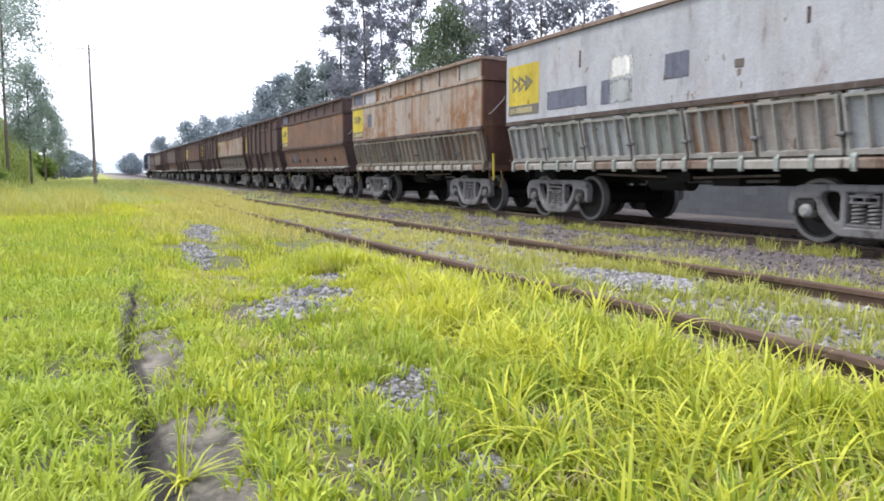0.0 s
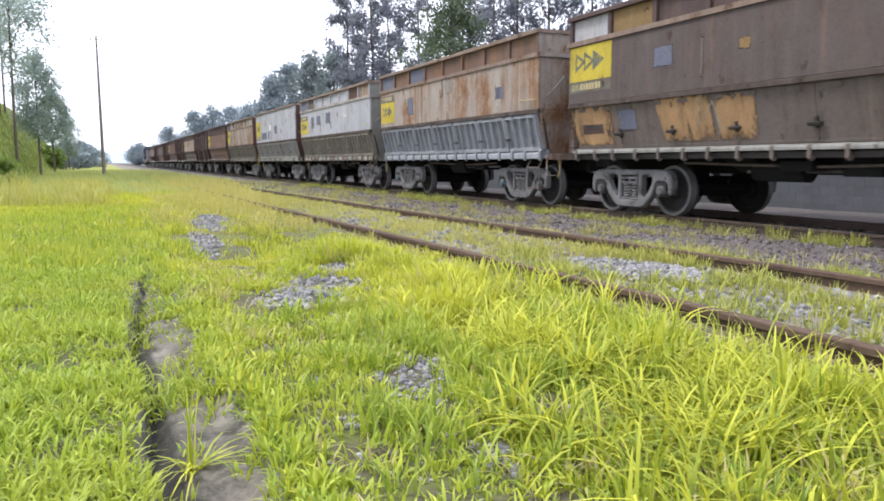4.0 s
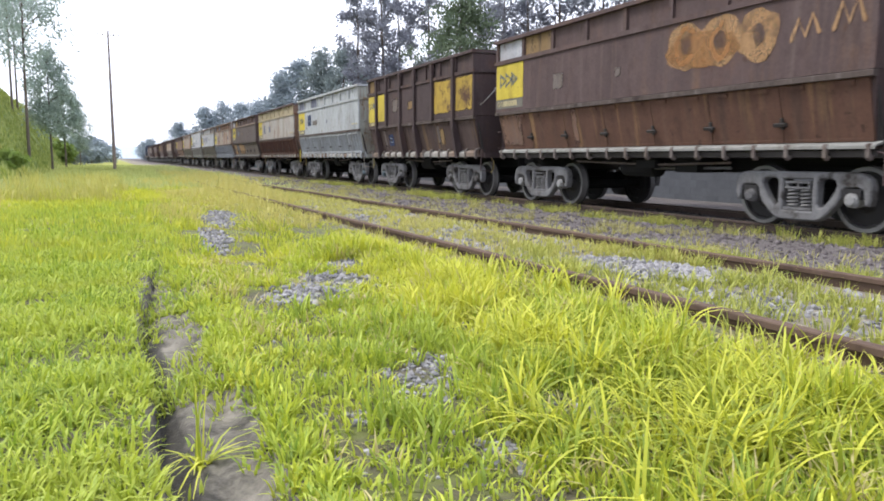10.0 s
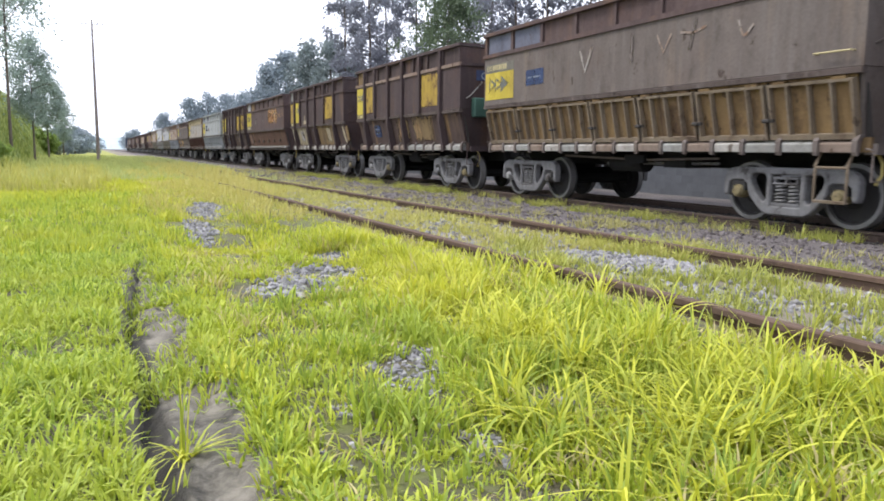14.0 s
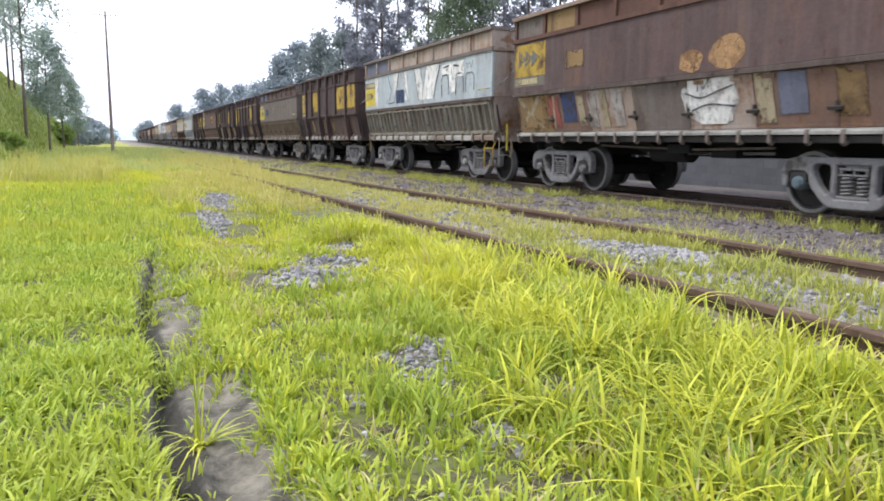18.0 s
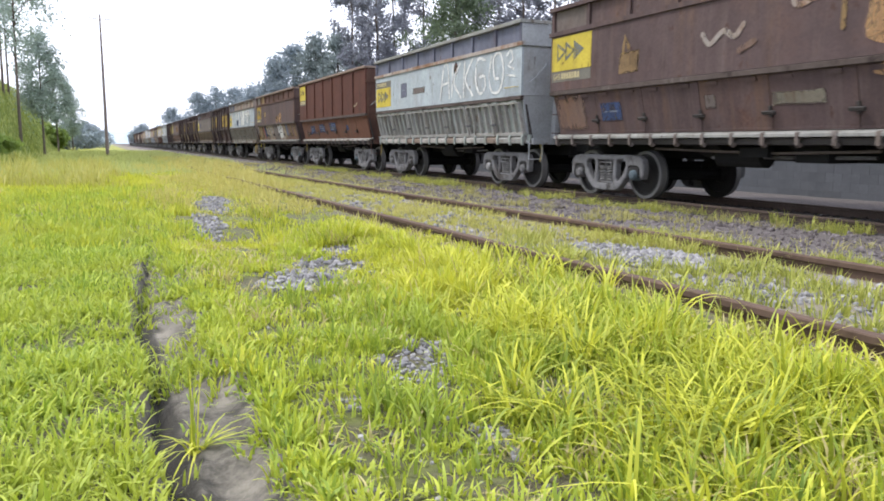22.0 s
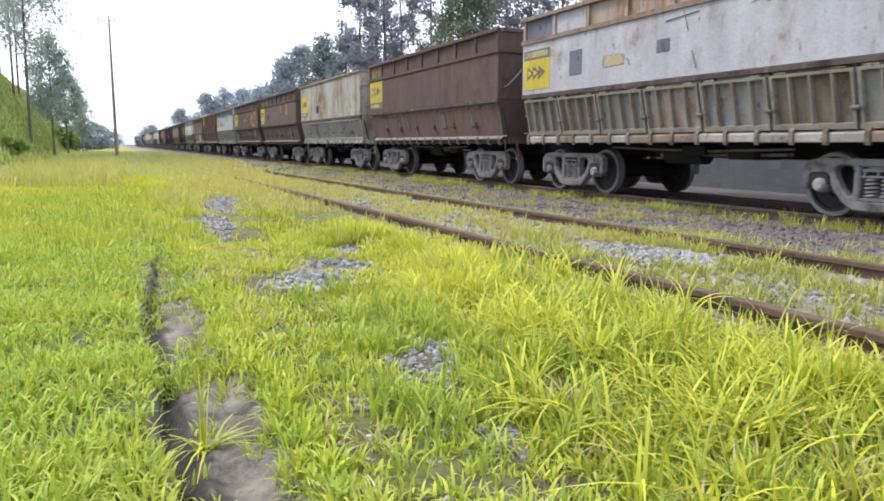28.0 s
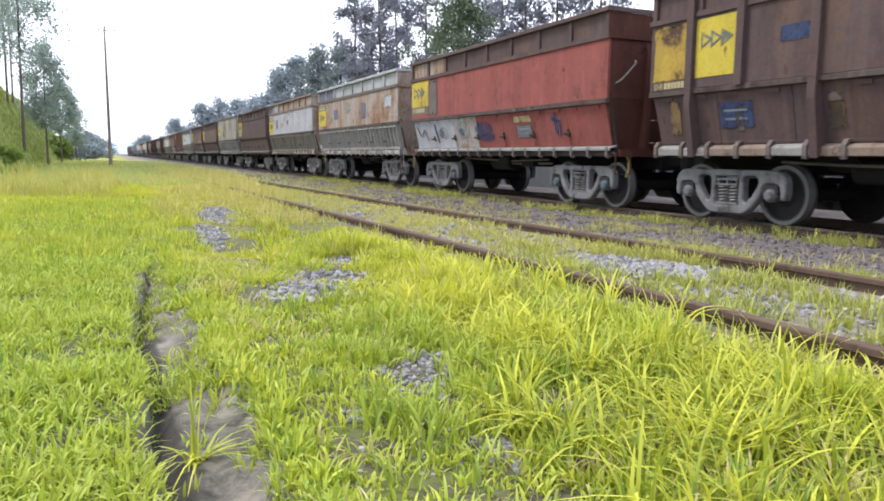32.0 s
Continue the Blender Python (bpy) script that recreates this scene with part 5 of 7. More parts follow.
R_FIELDS = [(0.0, 0.115, True, False), (0.115, 0.235, False, True), (0.69, 0.86, True, False), (0.86, 1.0, True, False)]
WAGONS = [
    spec(-11, "P", "brown", "brown", "brown", "brown", "dark brown ore wagon near the head of the train"),
    spec(-10, "S", "drab", "drab", "brown", "brown", "grey brown ore wagon near the head of the train"),
    spec(-9, "R", "brown", "brown", "brown", "brown", "dark brown ribbed ore wagon", 9.0),
    spec(-8, "P", "brown", "brown", "rust", "brown", "dark brown ore wagon"),
    spec(-7, "R", "brown", "brown", "brown", "brown", "dark brown ribbed ore wagon", 9.0),
    spec(-6, "P", "rust", "brown", "brown", "brown", "red brown ore wagon", extras=[logo()]),
    spec(-5, "R", "brown", "brown", "brown", "brown", "dark brown ribbed ore wagon", 9.0, [yellow_fields(R_FIELDS[:2])]),
    spec(-4, "P", "tanrust", "brown", "drab", "brown", "tan and rust ore wagon with a brown raised rim", extras=[logo(paint="yellowworn")]),
    spec(-3, "R", "brown", "brown", "brown", "brown", "dark brown ribbed ore wagon", 9.0, [yellow_fields(R_FIELDS[:1])]),
    spec(-2, "P", "orange", "brown", "orange", "brown", "orange brown rusty ore wagon", extras=[logo(), low_patch(1.6, 0.5, 1.3, 1.7, "bluegrey"), raised_patch(0, "bluegrey")]),
    spec(-1, "S", "tanrust", "tanrust", "olive", "rust", "rusty tan hopper wagon with ribbed lower doors", rim="rimrust", doors=["tanrust", "rust", "olive", "tanrust", "rust", "ochre", "tanrust"], extras=[logo(), raised_patch(0, "bluegrey"), raised_patch(1, "grey"), raised_patch(7, "whiterust"), patch(1.5, 0.35, 2.3, 2.7, "bluegrey"), lever()]),
    spec(0, "S", "grey", "grey", "greendoor", "rust", "light grey hopper wagon with ribbed lower doors", rim="rimrust", plain_top=True, doors=["palegreen", "whiterust", "tanrust", "greendoor", "palegreen", "greendoor", "palegreen"],
         extras=[logo(0.1, 1.15, 2.25, 3.05), patch(1.55, 1.25, 2.08, 2.42, "bluegrey"), patch(3.2, 0.24, 2.05, 2.45, "bluegrey"), patch(3.45, 0.55, 2.45, 2.8, "white"), patch(3.45, 0.55, 2.05, 2.44, "palegreen"), patch(4.75, 0.5, 2.3, 2.68, "bluegrey"), patch(6.1, 0.16, 2.3, 2.42, "drab"),
                 patch(7.2, 0.05, 2.7, 2.9, "brown"), patch(2.55, 0.05, 2.75, 3.05, "brown")]),
    spec(1, "S", "grey", "grey", "olive", "greydirty", "grey hopper wagon with olive stained ribbed doors", rim="rimrust", ledge="whiterust",
         extras=[logo(0.06, 1.15, 2.05, 2.6, "above"), raised_patch(0, "bluegrey"), raised_patch(1, "drab"), raised_patch(7, "tanrust"), raised_patch(6, "rust"), patch(1.75, 0.4, 2.25, 2.7, "bluegrey"), patch(2.6, 0.55, 2.35, 2.7, "bluegrey"), patch(3.9, 0.6, 2.35, 2.75, "bluegrey"),
                 patch(1.85, 0.07, 2.05, 2.35, "orange"), patch(3.1, 0.05, 2.1, 2.5, "orange"), patch(4.55, 0.08, 2.1, 2.4, "orange"), patch(5.4, 0.1, 2.55, 2.7, "drab"), blot(6.2, 2.5, 0.25, 0.13, "white", 2), grab_iron(), stirrup("drab", "dull grey step")]),
    spec(2, "S", "tanrust", "orange", "steel", "tanrust", "rusty tan hopper wagon with blue grey ribbed doors", rim="rimrust", ledge="rimrust", sill="framesteel",
         extras=[logo(0.06, 1.1, 2.05, 2.65, "above"), raised_patch(0, "bluegrey"), raised_patch(2, "bluegrey"), patch(2.2, 0.4, 2.2, 2.65, "bluegrey"), patch(7.3, 0.35, 2.25, 2.5, "bluegrey"), patch(4.5, 0.03, 2.5, 2.95, "dark"), blot(4.9, 2.75, 0.25, 0.18, "whiterust", 9), grab_iron(), stirrup("drab", "dull grey step")]),
    spec(3, "P", "greybrown", "brown", "drab", "brown", "dark brown ore wagon with orange stains on the lower doors", ledge="rimrust",
         extras=[logo(0.04, 1.2, 2.32, 2.93), raised_patch(0, "grey"), raised_patch(1, "ochre"), patch(2.3, 0.42, 2.35, 2.65, "bluegrey"), patch(4.0, 0.2, 2.4, 2.55, "ochre"), patch(6.1, 0.5, 2.35, 2.65, "drab"), low_patch(0.05, 1.1, 1.18, 1.88, "apricotrun"), low_patch(0.3, 0.6, 1.38, 1.55, "bluegrey"), low_patch(1.35, 0.45, 1.42, 1.75, "bluegrey"),
                 low_patch(2.45, 0.6, 1.2, 1.9, "apricotrun", 0, 0.2), low_patch(3.0, 0.5, 1.2, 1.9, "apricotrun", 0, 0.12), low_patch(3.55, 0.7, 1.2, 1.82, "apricotrun"), stroke([(3.3, 1.88), (3.15, 1.4), (3.5, 1.75), (3.6, 1.35)], 0.05, "cream", lean=True), patch(3.3, 0.05, 2.1, 2.7, "drab")]),
    spec(4, "S", "whiterust", "cream", "rust", "orange", "whitish rust-run hopper wagon with red brown doors", rim="brown", extras=[logo(paint="yellow"), patch(1.6, 0.4, 2.25, 2.7, "bluegrey"), patch(3.0, 0.4, 2.3, 2.6, "bluegrey"), grab_iron(), lever()]),
    spec(5, "S", "palegreen", "palegreen", "palegreen", "greenrust", "pale grey green hopper wagon with ribbed doors",
         extras=[logo(0.08, 1.1, 2.15, 2.9), raised_patch(0, "bluegrey"), raised_patch(2, "bluegrey"), patch(1.75, 0.6, 2.3, 2.75, "blue", 1), patch(2.6, 0.75, 2.3, 2.48, "drab"), patch(4.8, 0.14, 2.3, 2.45, "bluegrey"), patch(1.45, 0.05, 2.2, 2.7, "tanrust"), grab_iron()]),
    spec(6, "R", "umber", "umber", "umberlow", "umber", "dark brown ribbed ore wagon with yellow painted fields", 9.0,
         extras=[yellow_fields([(0.0, 0.115, False, True), (0.115, 0.235, False, False), (0.69, 0.86, True, False), (0.86, 1.0, True, False)]), raised_patch(0, "ochre"), patch(2.35, 0.45, 2.3, 2.7, "drab"), patch(3.6, 0.6, 2.3, 2.55, "ochre"), low_patch(1.7, 0.4, 1.3, 1.65, "blue", 2), stained(6, 3, ["ochre", "drab"])]),
    spec(7, "P", "brown", "brown", "streaked", "brown", "dark brown ore wagon with a faded orange graffito",
         extras=[logo(0.04, 1.15, 2.2, 2.93), raised_patch(0, "grey"), raised_patch(1, "ochre"), patch(2.35, 0.35, 2.25, 2.55, "drab"), patch(4.3, 0.14, 2.3, 2.45, "drab"), blot(5.95, 2.58, 0.36, 0.36, "apricot", 1), blot(6.65, 2.56, 0.42, 0.36, "apricot", 2), blot(7.35, 2.56, 0.36, 0.36, "apricot", 3), blot(6.3, 2.5, 0.7, 0.26, "graffiti", 4, 0.0085), stroke([(6.15, 2.78), (5.95, 2.84), (5.78, 2.58), (5.92, 2.34), (6.12, 2.42)], 0.08, "graffiti", curvy=True), stroke([(6.75, 2.82), (6.52, 2.58), (6.68, 2.32), (6.88, 2.5)], 0.08, "graffiti", curvy=True), blot(6.0, 2.6, 0.1, 0.14, "brown", 5, 0.0135), blot(6.68, 2.58, 0.12, 0.12, "brown", 6, 0.0135), blot(7.38, 2.56, 0.1, 0.14, "brown", 7, 0.0135), stroke([(7.9, 2.4), (8.0, 2.65), (8.1, 2.42), (8.2, 2.68), (8.3, 2.45)], 0.06, "apricot"), stroke([(8.5, 2.45), (8.6, 2.75), (8.7, 2.5), (8.8, 2.78), (8.9, 2.5)], 0.06, "apricot"),
                 low_patch(0.1, 0.9, 1.2, 1.86, "orange"), low_patch(2.9, 0.15, 1.2, 1.85, "orange")]),
    spec(8, "R", "umber", "umber", "umberlow", "umber", "brown ribbed ore wagon with yellow fields and cream stained doors", 9.3, sill="sill", trim=0.4, doors=["umberlow", "ochrerust", "ochrerust", "umberlow", "creamrust", "creamrust"],
         extras=[yellow_fields([(0.0, 0.115, True, False), (0.115, 0.235, False, True), (0.69, 0.86, True, False)]), raised_patch(0, "greydirty"), low_patch(2.2, 0.75, 1.25, 1.88, "creamrust"), fill([(1.52, 1.3), (2.0, 1.3), (2.0, 1.7), (1.52, 1.7)], "whiterust", lean=True), low_patch(1.58, 0.36, 1.35, 1.65, "blue"),
                 patch(2.3, 0.5, 1.98, 2.15, "cream"), stroke([(2.5, 2.3), (2.45, 2.0)], 0.09, "cream"), low_patch(5.4, 0.5, 1.25, 1.8, "creamrust"), stroke([(3.55, 1.75), (3.95, 1.72), (3.5, 1.35), (3.9, 1.5)], 0.12, "bluegrey", lean=True, curvy=True), low_patch(7.5, 0.18, 1.2, 1.85, "cream", 0, 0.15), low_patch(7.75, 0.3, 1.25, 1.8, "ochre")]),
    spec(9, "R", "umber", "umber", "umberlow", "umber", "dark brown ribbed ore wagon with worn yellow fields", 8.95, trim=0.15, ledge="rimrust",
         extras=[yellow_fields([(0.0, 0.115, False, True), (0.115, 0.235, True, False), (0.69, 0.86, True, False)]), raised_patch(0, "ochre"), low_patch(1.45, 0.55, 1.35, 1.7, "blue", 2), low_patch(2.6, 0.4, 1.4, 1.6, "ochre"), low_patch(3.4, 0.9, 1.2, 1.86, "ochrerust"), low_patch(4.6, 1.3, 1.2, 1.86, "ochrerust"), stroke([(3.58, 1.35), (3.72, 1.75), (3.86, 1.40), (4.00, 1.75)], 0.05, "apricot", lean=True, curvy=True), stroke([(4.78, 1.30), (4.9, 1.70), (5.1, 1.35)], 0.05, "apricot", lean=True, curvy=True), end_sign(), end_box(-1.0, 1.75, 0.35, 0.45, "green", label="dull green box")]),
    spec(10, "S", "drab", "brown", "ochre", "drab", "grey brown hopper wagon with ochre ribbed doors",
         extras=[logo(0.06, 1.2, 2.05, 2.62, "above"), raised_patch(0, "bluegrey"), raised_patch(1, "bluegrey"), patch(1.75, 0.65, 2.25, 2.55, "blue", 1), stroke([(3.6, 2.7), (3.75, 2.35), (3.95, 2.75), (3.9, 2.7)], 0.06, "whiterust"), stroke([(5.0, 2.8), (5.0, 2.4)], 0.08, "drab"), stroke([(5.6, 2.72), (5.75, 2.45), (5.9, 2.7)], 0.035, "tanrust"), stroke([(6.1, 2.7), (6.35, 2.66), (6.6, 2.72)], 0.035, "tanrust"), stroke([(6.4, 2.85), (6.3, 2.45)], 0.06, "drab"), stroke([(7.2, 2.7), (7.3, 2.5), (7.45, 2.62)], 0.035, "tanrust", curvy=True), grab_iron(), stirrup("frameochre", "dull ochre step")]),
    spec(11, "R", "umber", "umber", "umberlow", "umber", "dark brown ribbed ore wagon with yellow panels", 9.0,
         extras=[yellow_fields([(0.0, 0.115, True, True), (0.235, 0.385, True, False), (0.69, 0.86, True, False), (0.86, 1.0, True, False)]), stroke([(0.55, 1.85), (0.6, 1.5), (0.6, 1.3)], 0.1, "cream", lean=True), stroke([(0.6, 1.6), (0.85, 1.75)], 0.08, "cream", lean=True), low_patch(1.55, 0.14, 1.25, 1.8, "cream"), stained(11, 6, ["ochre", "cream"])]),
    spec(12, "S", "paleblue", "tanrust", "olive", "tanrust", "pale blue hopper wagon covered with outlined graffiti letters", rim="drab", ledge="drab", doors=["olive", "olive", "drab", "olive", "orange", "olive", "olive"],
         extras=[logo(0.05, 0.95, 2.05, 2.6, "above"), raised_patch(0, "bluegrey"), raised_patch(1, "bluegrey"), fill([(1.02, 2.0), (1.3, 2.0), (1.3, 2.92), (1.02, 2.92)], "white"),
                 fill([(2.75, 2.92), (3.15, 2.92), (3.0, 2.5), (2.75, 2.3)], "white"), fill([(3.5, 2.92), (3.75, 2.92), (3.95, 2.1), (3.7, 2.1)], "white"), fill([(2.95, 2.04), (3.6, 2.04), (3.6, 2.42), (2.95, 2.42)], "blue"),
                 stroke([(2.25, 2.86), (2.55, 2.45), (2.28, 2.05)], 0.035, "black"), stroke([(2.28, 2.05), (2.8, 2.08), (2.95, 2.4)], 0.03, "black"), stroke([(3.15, 2.92), (3.0, 2.5)], 0.035, "black"), stroke([(3.55, 2.92), (3.65, 2.5), (3.95, 2.08)], 0.035, "black"),
                 fill([(4.35, 2.9), (4.85, 2.92), (5.08, 2.3), (5.2, 2.92), (6.15, 2.92), (5.75, 2.05), (4.75, 2.05)], "white"), stroke([(4.4, 2.88), (4.72, 2.06)], 0.04, "black"), stroke([(4.85, 2.9), (5.08, 2.25), (5.22, 2.9)], 0.035, "black"), stroke([(6.2, 2.92), (5.95, 2.5), (5.75, 2.06)], 0.045, "black"),
                 fill([(6.25, 2.1), (6.3, 2.85), (7.6, 2.88), (7.6, 2.5), (7.2, 2.5), (7.15, 2.15), (6.8, 2.15), (6.75, 2.6), (6.35, 2.6)], "white"), stroke([(6.3, 2.08), (6.27, 2.5), (6.36, 2.6), (6.62, 2.6), (6.7, 2.5), (6.72, 2.1)], 0.035, "black"), stroke([(7.15, 2.08), (7.13, 2.48), (7.22, 2.58), (7.5, 2.58), (7.58, 2.48), (7.6, 2.1)], 0.035, "black"),
                 stroke([(7.72, 2.12), (7.72, 2.46), (7.8, 2.55), (8.08, 2.55), (8.16, 2.46), (8.16, 2.14)], 0.03, "black"), stroke([(6.4, 2.78), (6.75, 2.82), (6.6, 2.7)], 0.05, "black"), stroke([(7.0, 2.8), (7.3, 2.76)], 0.05, "black"), stroke([(7.75, 2.8), (7.8, 2.66), (7.9, 2.8), (8.0, 2.66), (8.1, 2.82)], 0.025, "black"), grab_iron(), lever(-1.1), stirrup()]),
    spec(13, "P", "brown", "rust", "drab", "brown", "dark brown ore wagon with a sprayed mural on the doors", rim="rimrust", doors=["orange", "orange", "tanrust", "drab", "tanrust", "orange", "ochre"],
         extras=[logo(0.05, 1.2, 2.25, 2.9, paint="yellowworn"), raised_patch(0, "drab"), raised_patch(1, "ochre"), patch(1.95, 0.6, 2.3, 2.6, "ochre"), blot(5.3, 2.12, 0.24, 0.17, "apricot", 1), blot(6.0, 2.18, 0.32, 0.24, "apricot", 2), low_patch(0.1, 1.1, 1.18, 1.88, "ochre"), stroke([(0.2, 1.8), (0.5, 1.5), (0.2, 1.22)], 0.12, "cream", lean=True), stroke([(0.95, 1.8), (0.6, 1.5), (0.95, 1.25)], 0.12, "cream", lean=True),
                 low_patch(1.25, 0.4, 1.2, 1.85, "redpaint"), stroke([(1.5, 1.85), (1.42, 1.22)], 0.07, "cream", lean=True), low_patch(1.75, 0.45, 1.3, 1.88, "blue"), fill([(2.3, 1.22), (2.5, 1.24), (2.45, 1.88), (2.25, 1.85)], "cream", lean=True), fill([(2.6, 1.2), (2.85, 1.2), (2.85, 1.86), (2.6, 1.88)], "whiterust", lean=True), fill([(3.0, 1.2), (3.2, 1.2), (3.15, 1.88), (2.95, 1.88)], "cream", lean=True), fill([(3.35, 1.2), (3.65, 1.22), (3.6, 1.85), (3.3, 1.88)], "whiterust", lean=True),
                 blot(5.62, 1.53, 0.56, 0.34, "white", 5, lean=True), fill([(5.2, 1.5), (5.2, 1.84), (6.1, 1.86), (6.1, 1.5), (5.9, 1.2), (5.4, 1.2)], "white", lean=True), stroke([(5.15, 1.66), (5.45, 1.58), (5.8, 1.66), (6.15, 1.74)], 0.028, "black", 0.02, True, True), stroke([(5.25, 1.4), (5.6, 1.48), (6.1, 1.44)], 0.028, "black", 0.02, True, True), stroke([(5.4, 1.68), (5.45, 1.84), (5.52, 1.7), (5.65, 1.84)], 0.025, "black", 0.02, True), fill([(6.5, 1.2), (6.78, 1.2), (6.74, 1.86), (6.46, 1.86)], "cream", lean=True), low_patch(6.85, 0.45, 1.3, 1.85, "bluegrey"), low_patch(7.7, 0.4, 1.25, 1.85, "ochre"), low_patch(8.5, 0.3, 1.25, 1.75, "ochre")]),
    spec(14, "V", "redbrown", "redbrown", "rustlow", "rust", "red brown ore wagon with thin upright ribs", plain_top=True, rim="rimrust",
         extras=[logo(0.1, 0.95, 2.75, 3.35, mark="drab"), low_patch(1.5, 0.6, 1.35, 1.65, "blue", 2), low_patch(2.85, 0.8, 1.38, 1.7, "blue", 3), low_patch(4.35, 0.85, 1.4, 1.72, "blue", 3), low_patch(6.5, 0.25, 1.42, 1.6, "blue"), blot(0.9, 1.35, 0.2, 0.14, "drab", 1, lean=True), stroke([(7.7, 2.2), (8.0, 2.22), (8.2, 2.3)], 0.05, "cream")]),
    spec(15, "S", "paleblue", "bluegrey", "greendoor", "palegreen", "pale blue grey hopper wagon with white sprayed loops", rim="greydirty", ledge="tanrust",
         extras=[logo(0.06, 1.3, 2.05, 2.62, "above"), patch(2.2, 0.45, 2.25, 2.65, "bluegrey", 1), patch(3.1, 0.85, 2.3, 2.46, "drab"),
                 stroke([(5.0, 2.05), (5.2, 2.8), (5.45, 2.85), (5.55, 2.05)], 0.06, "white", curvy=True), stroke([(5.05, 2.4), (5.5, 2.45)], 0.05, "white"), stroke([(5.7, 2.1), (5.75, 2.85)], 0.06, "white"), stroke([(6.15, 2.85), (5.8, 2.45), (6.2, 2.05)], 0.06, "white", curvy=True), stroke([(6.35, 2.05), (6.4, 2.85)], 0.06, "white"), stroke([(6.8, 2.88), (6.45, 2.45), (6.85, 2.05)], 0.06, "white", curvy=True),
                 stroke([(7.45, 2.8), (7.1, 2.85), (6.98, 2.4), (7.2, 2.08), (7.45, 2.2), (7.42, 2.45), (7.2, 2.45)], 0.06, "white", curvy=True), stroke([(7.75, 2.85), (7.65, 2.4), (7.8, 2.08), (8.15, 2.1), (8.3, 2.5), (8.15, 2.88), (7.85, 2.8), (7.9, 2.4), (8.1, 2.35)], 0.06, "white", curvy=True), stroke([(8.45, 2.8), (8.6, 2.9), (8.7, 2.7), (8.5, 2.6), (8.75, 2.5)], 0.045, "white", curvy=True), stroke([(8.45, 2.4), (8.8, 2.35)], 0.04, "white"), blot(5.9, 2.75, 0.1, 0.15, "rust", 2), grab_iron()]),
    spec(16, "P", "brown", "brown", "brown", "brown", "dark brown ore wagon with round orange graffiti",
         extras=[logo(0.05, 1.25, 2.3, 2.92, mark="logo"), raised_patch(0, "drab"), low_patch(0.1, 0.95, 1.2, 1.85, "orange"), low_patch(1.5, 0.55, 1.35, 1.65, "blue", 1), patch(2.1, 0.5, 2.1, 2.45, "ochre"), low_patch(4.0, 0.2, 1.45, 1.65, "drab"), low_patch(5.2, 0.8, 1.45, 1.62, "olive"),
                 blot(6.95, 2.4, 0.42, 0.42, "apricot", 1), blot(8.15, 2.42, 0.42, 0.42, "apricot", 2), blot(6.95, 1.78, 0.3, 0.1, "apricot", 3, lean=True), blot(8.1, 1.78, 0.25, 0.1, "apricot", 4, lean=True), fill([(7.2, 1.84), (7.9, 1.86), (7.75, 1.4), (7.55, 1.2), (7.35, 1.4)], "cream", lean=True), stroke([(7.3, 1.7), (7.85, 1.62)], 0.05, "bluegrey", 0.02, True), stroke([(7.35, 1.5), (7.8, 1.44)], 0.04, "bluegrey", 0.02, True), stroke([(7.56, 1.86), (7.55, 1.2)], 0.06, "black", 0.02, True),
                 stroke([(6.8, 2.55), (7.0, 2.35), (7.1, 2.55)], 0.05, "bluegrey", 0.014), stroke([(6.85, 2.35), (7.05, 2.55)], 0.04, "whiterust", 0.015), stroke([(8.05, 2.6), (8.2, 2.3), (8.3, 2.5)], 0.05, "graffiti", 0.014, False, True), stroke([(7.25, 2.2), (7.45, 2.0)], 0.1, "apricot"), stroke([(8.0, 2.1), (7.8, 2.0)], 0.1, "apricot"),
                 stroke([(4.0, 2.5), (4.15, 2.35), (4.4, 2.5), (4.6, 2.4), (4.75, 2.55)], 0.08, "tanrust", curvy=True), stroke([(4.7, 2.2), (4.95, 2.3)], 0.09, "orange"), stroke([(5.5, 2.8), (5.6, 2.65), (5.9, 2.72)], 0.07, "tanrust", curvy=True), stroke([(6.25, 2.8), (6.25, 2.3)], 0.07, "ochre"), stroke([(7.6, 2.85), (7.9, 2.8)], 0.08, "whiterust"), stroke([(8.3, 2.86), (8.6, 2.84)], 0.05, "apricot"), stroke([(2.2, 2.45), (2.25, 2.7), (2.35, 2.5)], 0.08, "ochre")]),
    spec(17, "P", "midbrown", "brown", "brown", "brown", "brown rusty ore wagon with a yellow panel",
         extras=[logo(0.05, 1.15, 2.2, 2.9), raised_patch(0, "drab"), raised_patch(1, "drab"), patch(1.95, 0.55, 2.25, 2.5, "blue", 1), low_patch(4.6, 0.35, 1.35, 1.7, "drab"), patch(5.6, 0.1, 2.45, 2.85, "apricot"), patch(6.1, 0.1, 2.4, 2.9, "orange"), patch(6.9, 0.3, 2.35, 2.92, "apricot"), patch(7.2, 0.12, 2.2, 2.6, "orange"), patch(4.0, 0.45, 2.2, 2.6, "drab"), low_patch(5.3, 0.18, 1.35, 1.8, "drab"), low_patch(7.3, 0.1, 1.2, 1.85, "apricot"), low_patch(6.6, 0.2, 1.25, 1.6, "drab")]),
    spec(18, "S", "greenrust", "greenrust", "greendoor", "greenrust", "pale green hopper wagon streaked with rust", 10.0, rim="rimrust", plain_top=True,
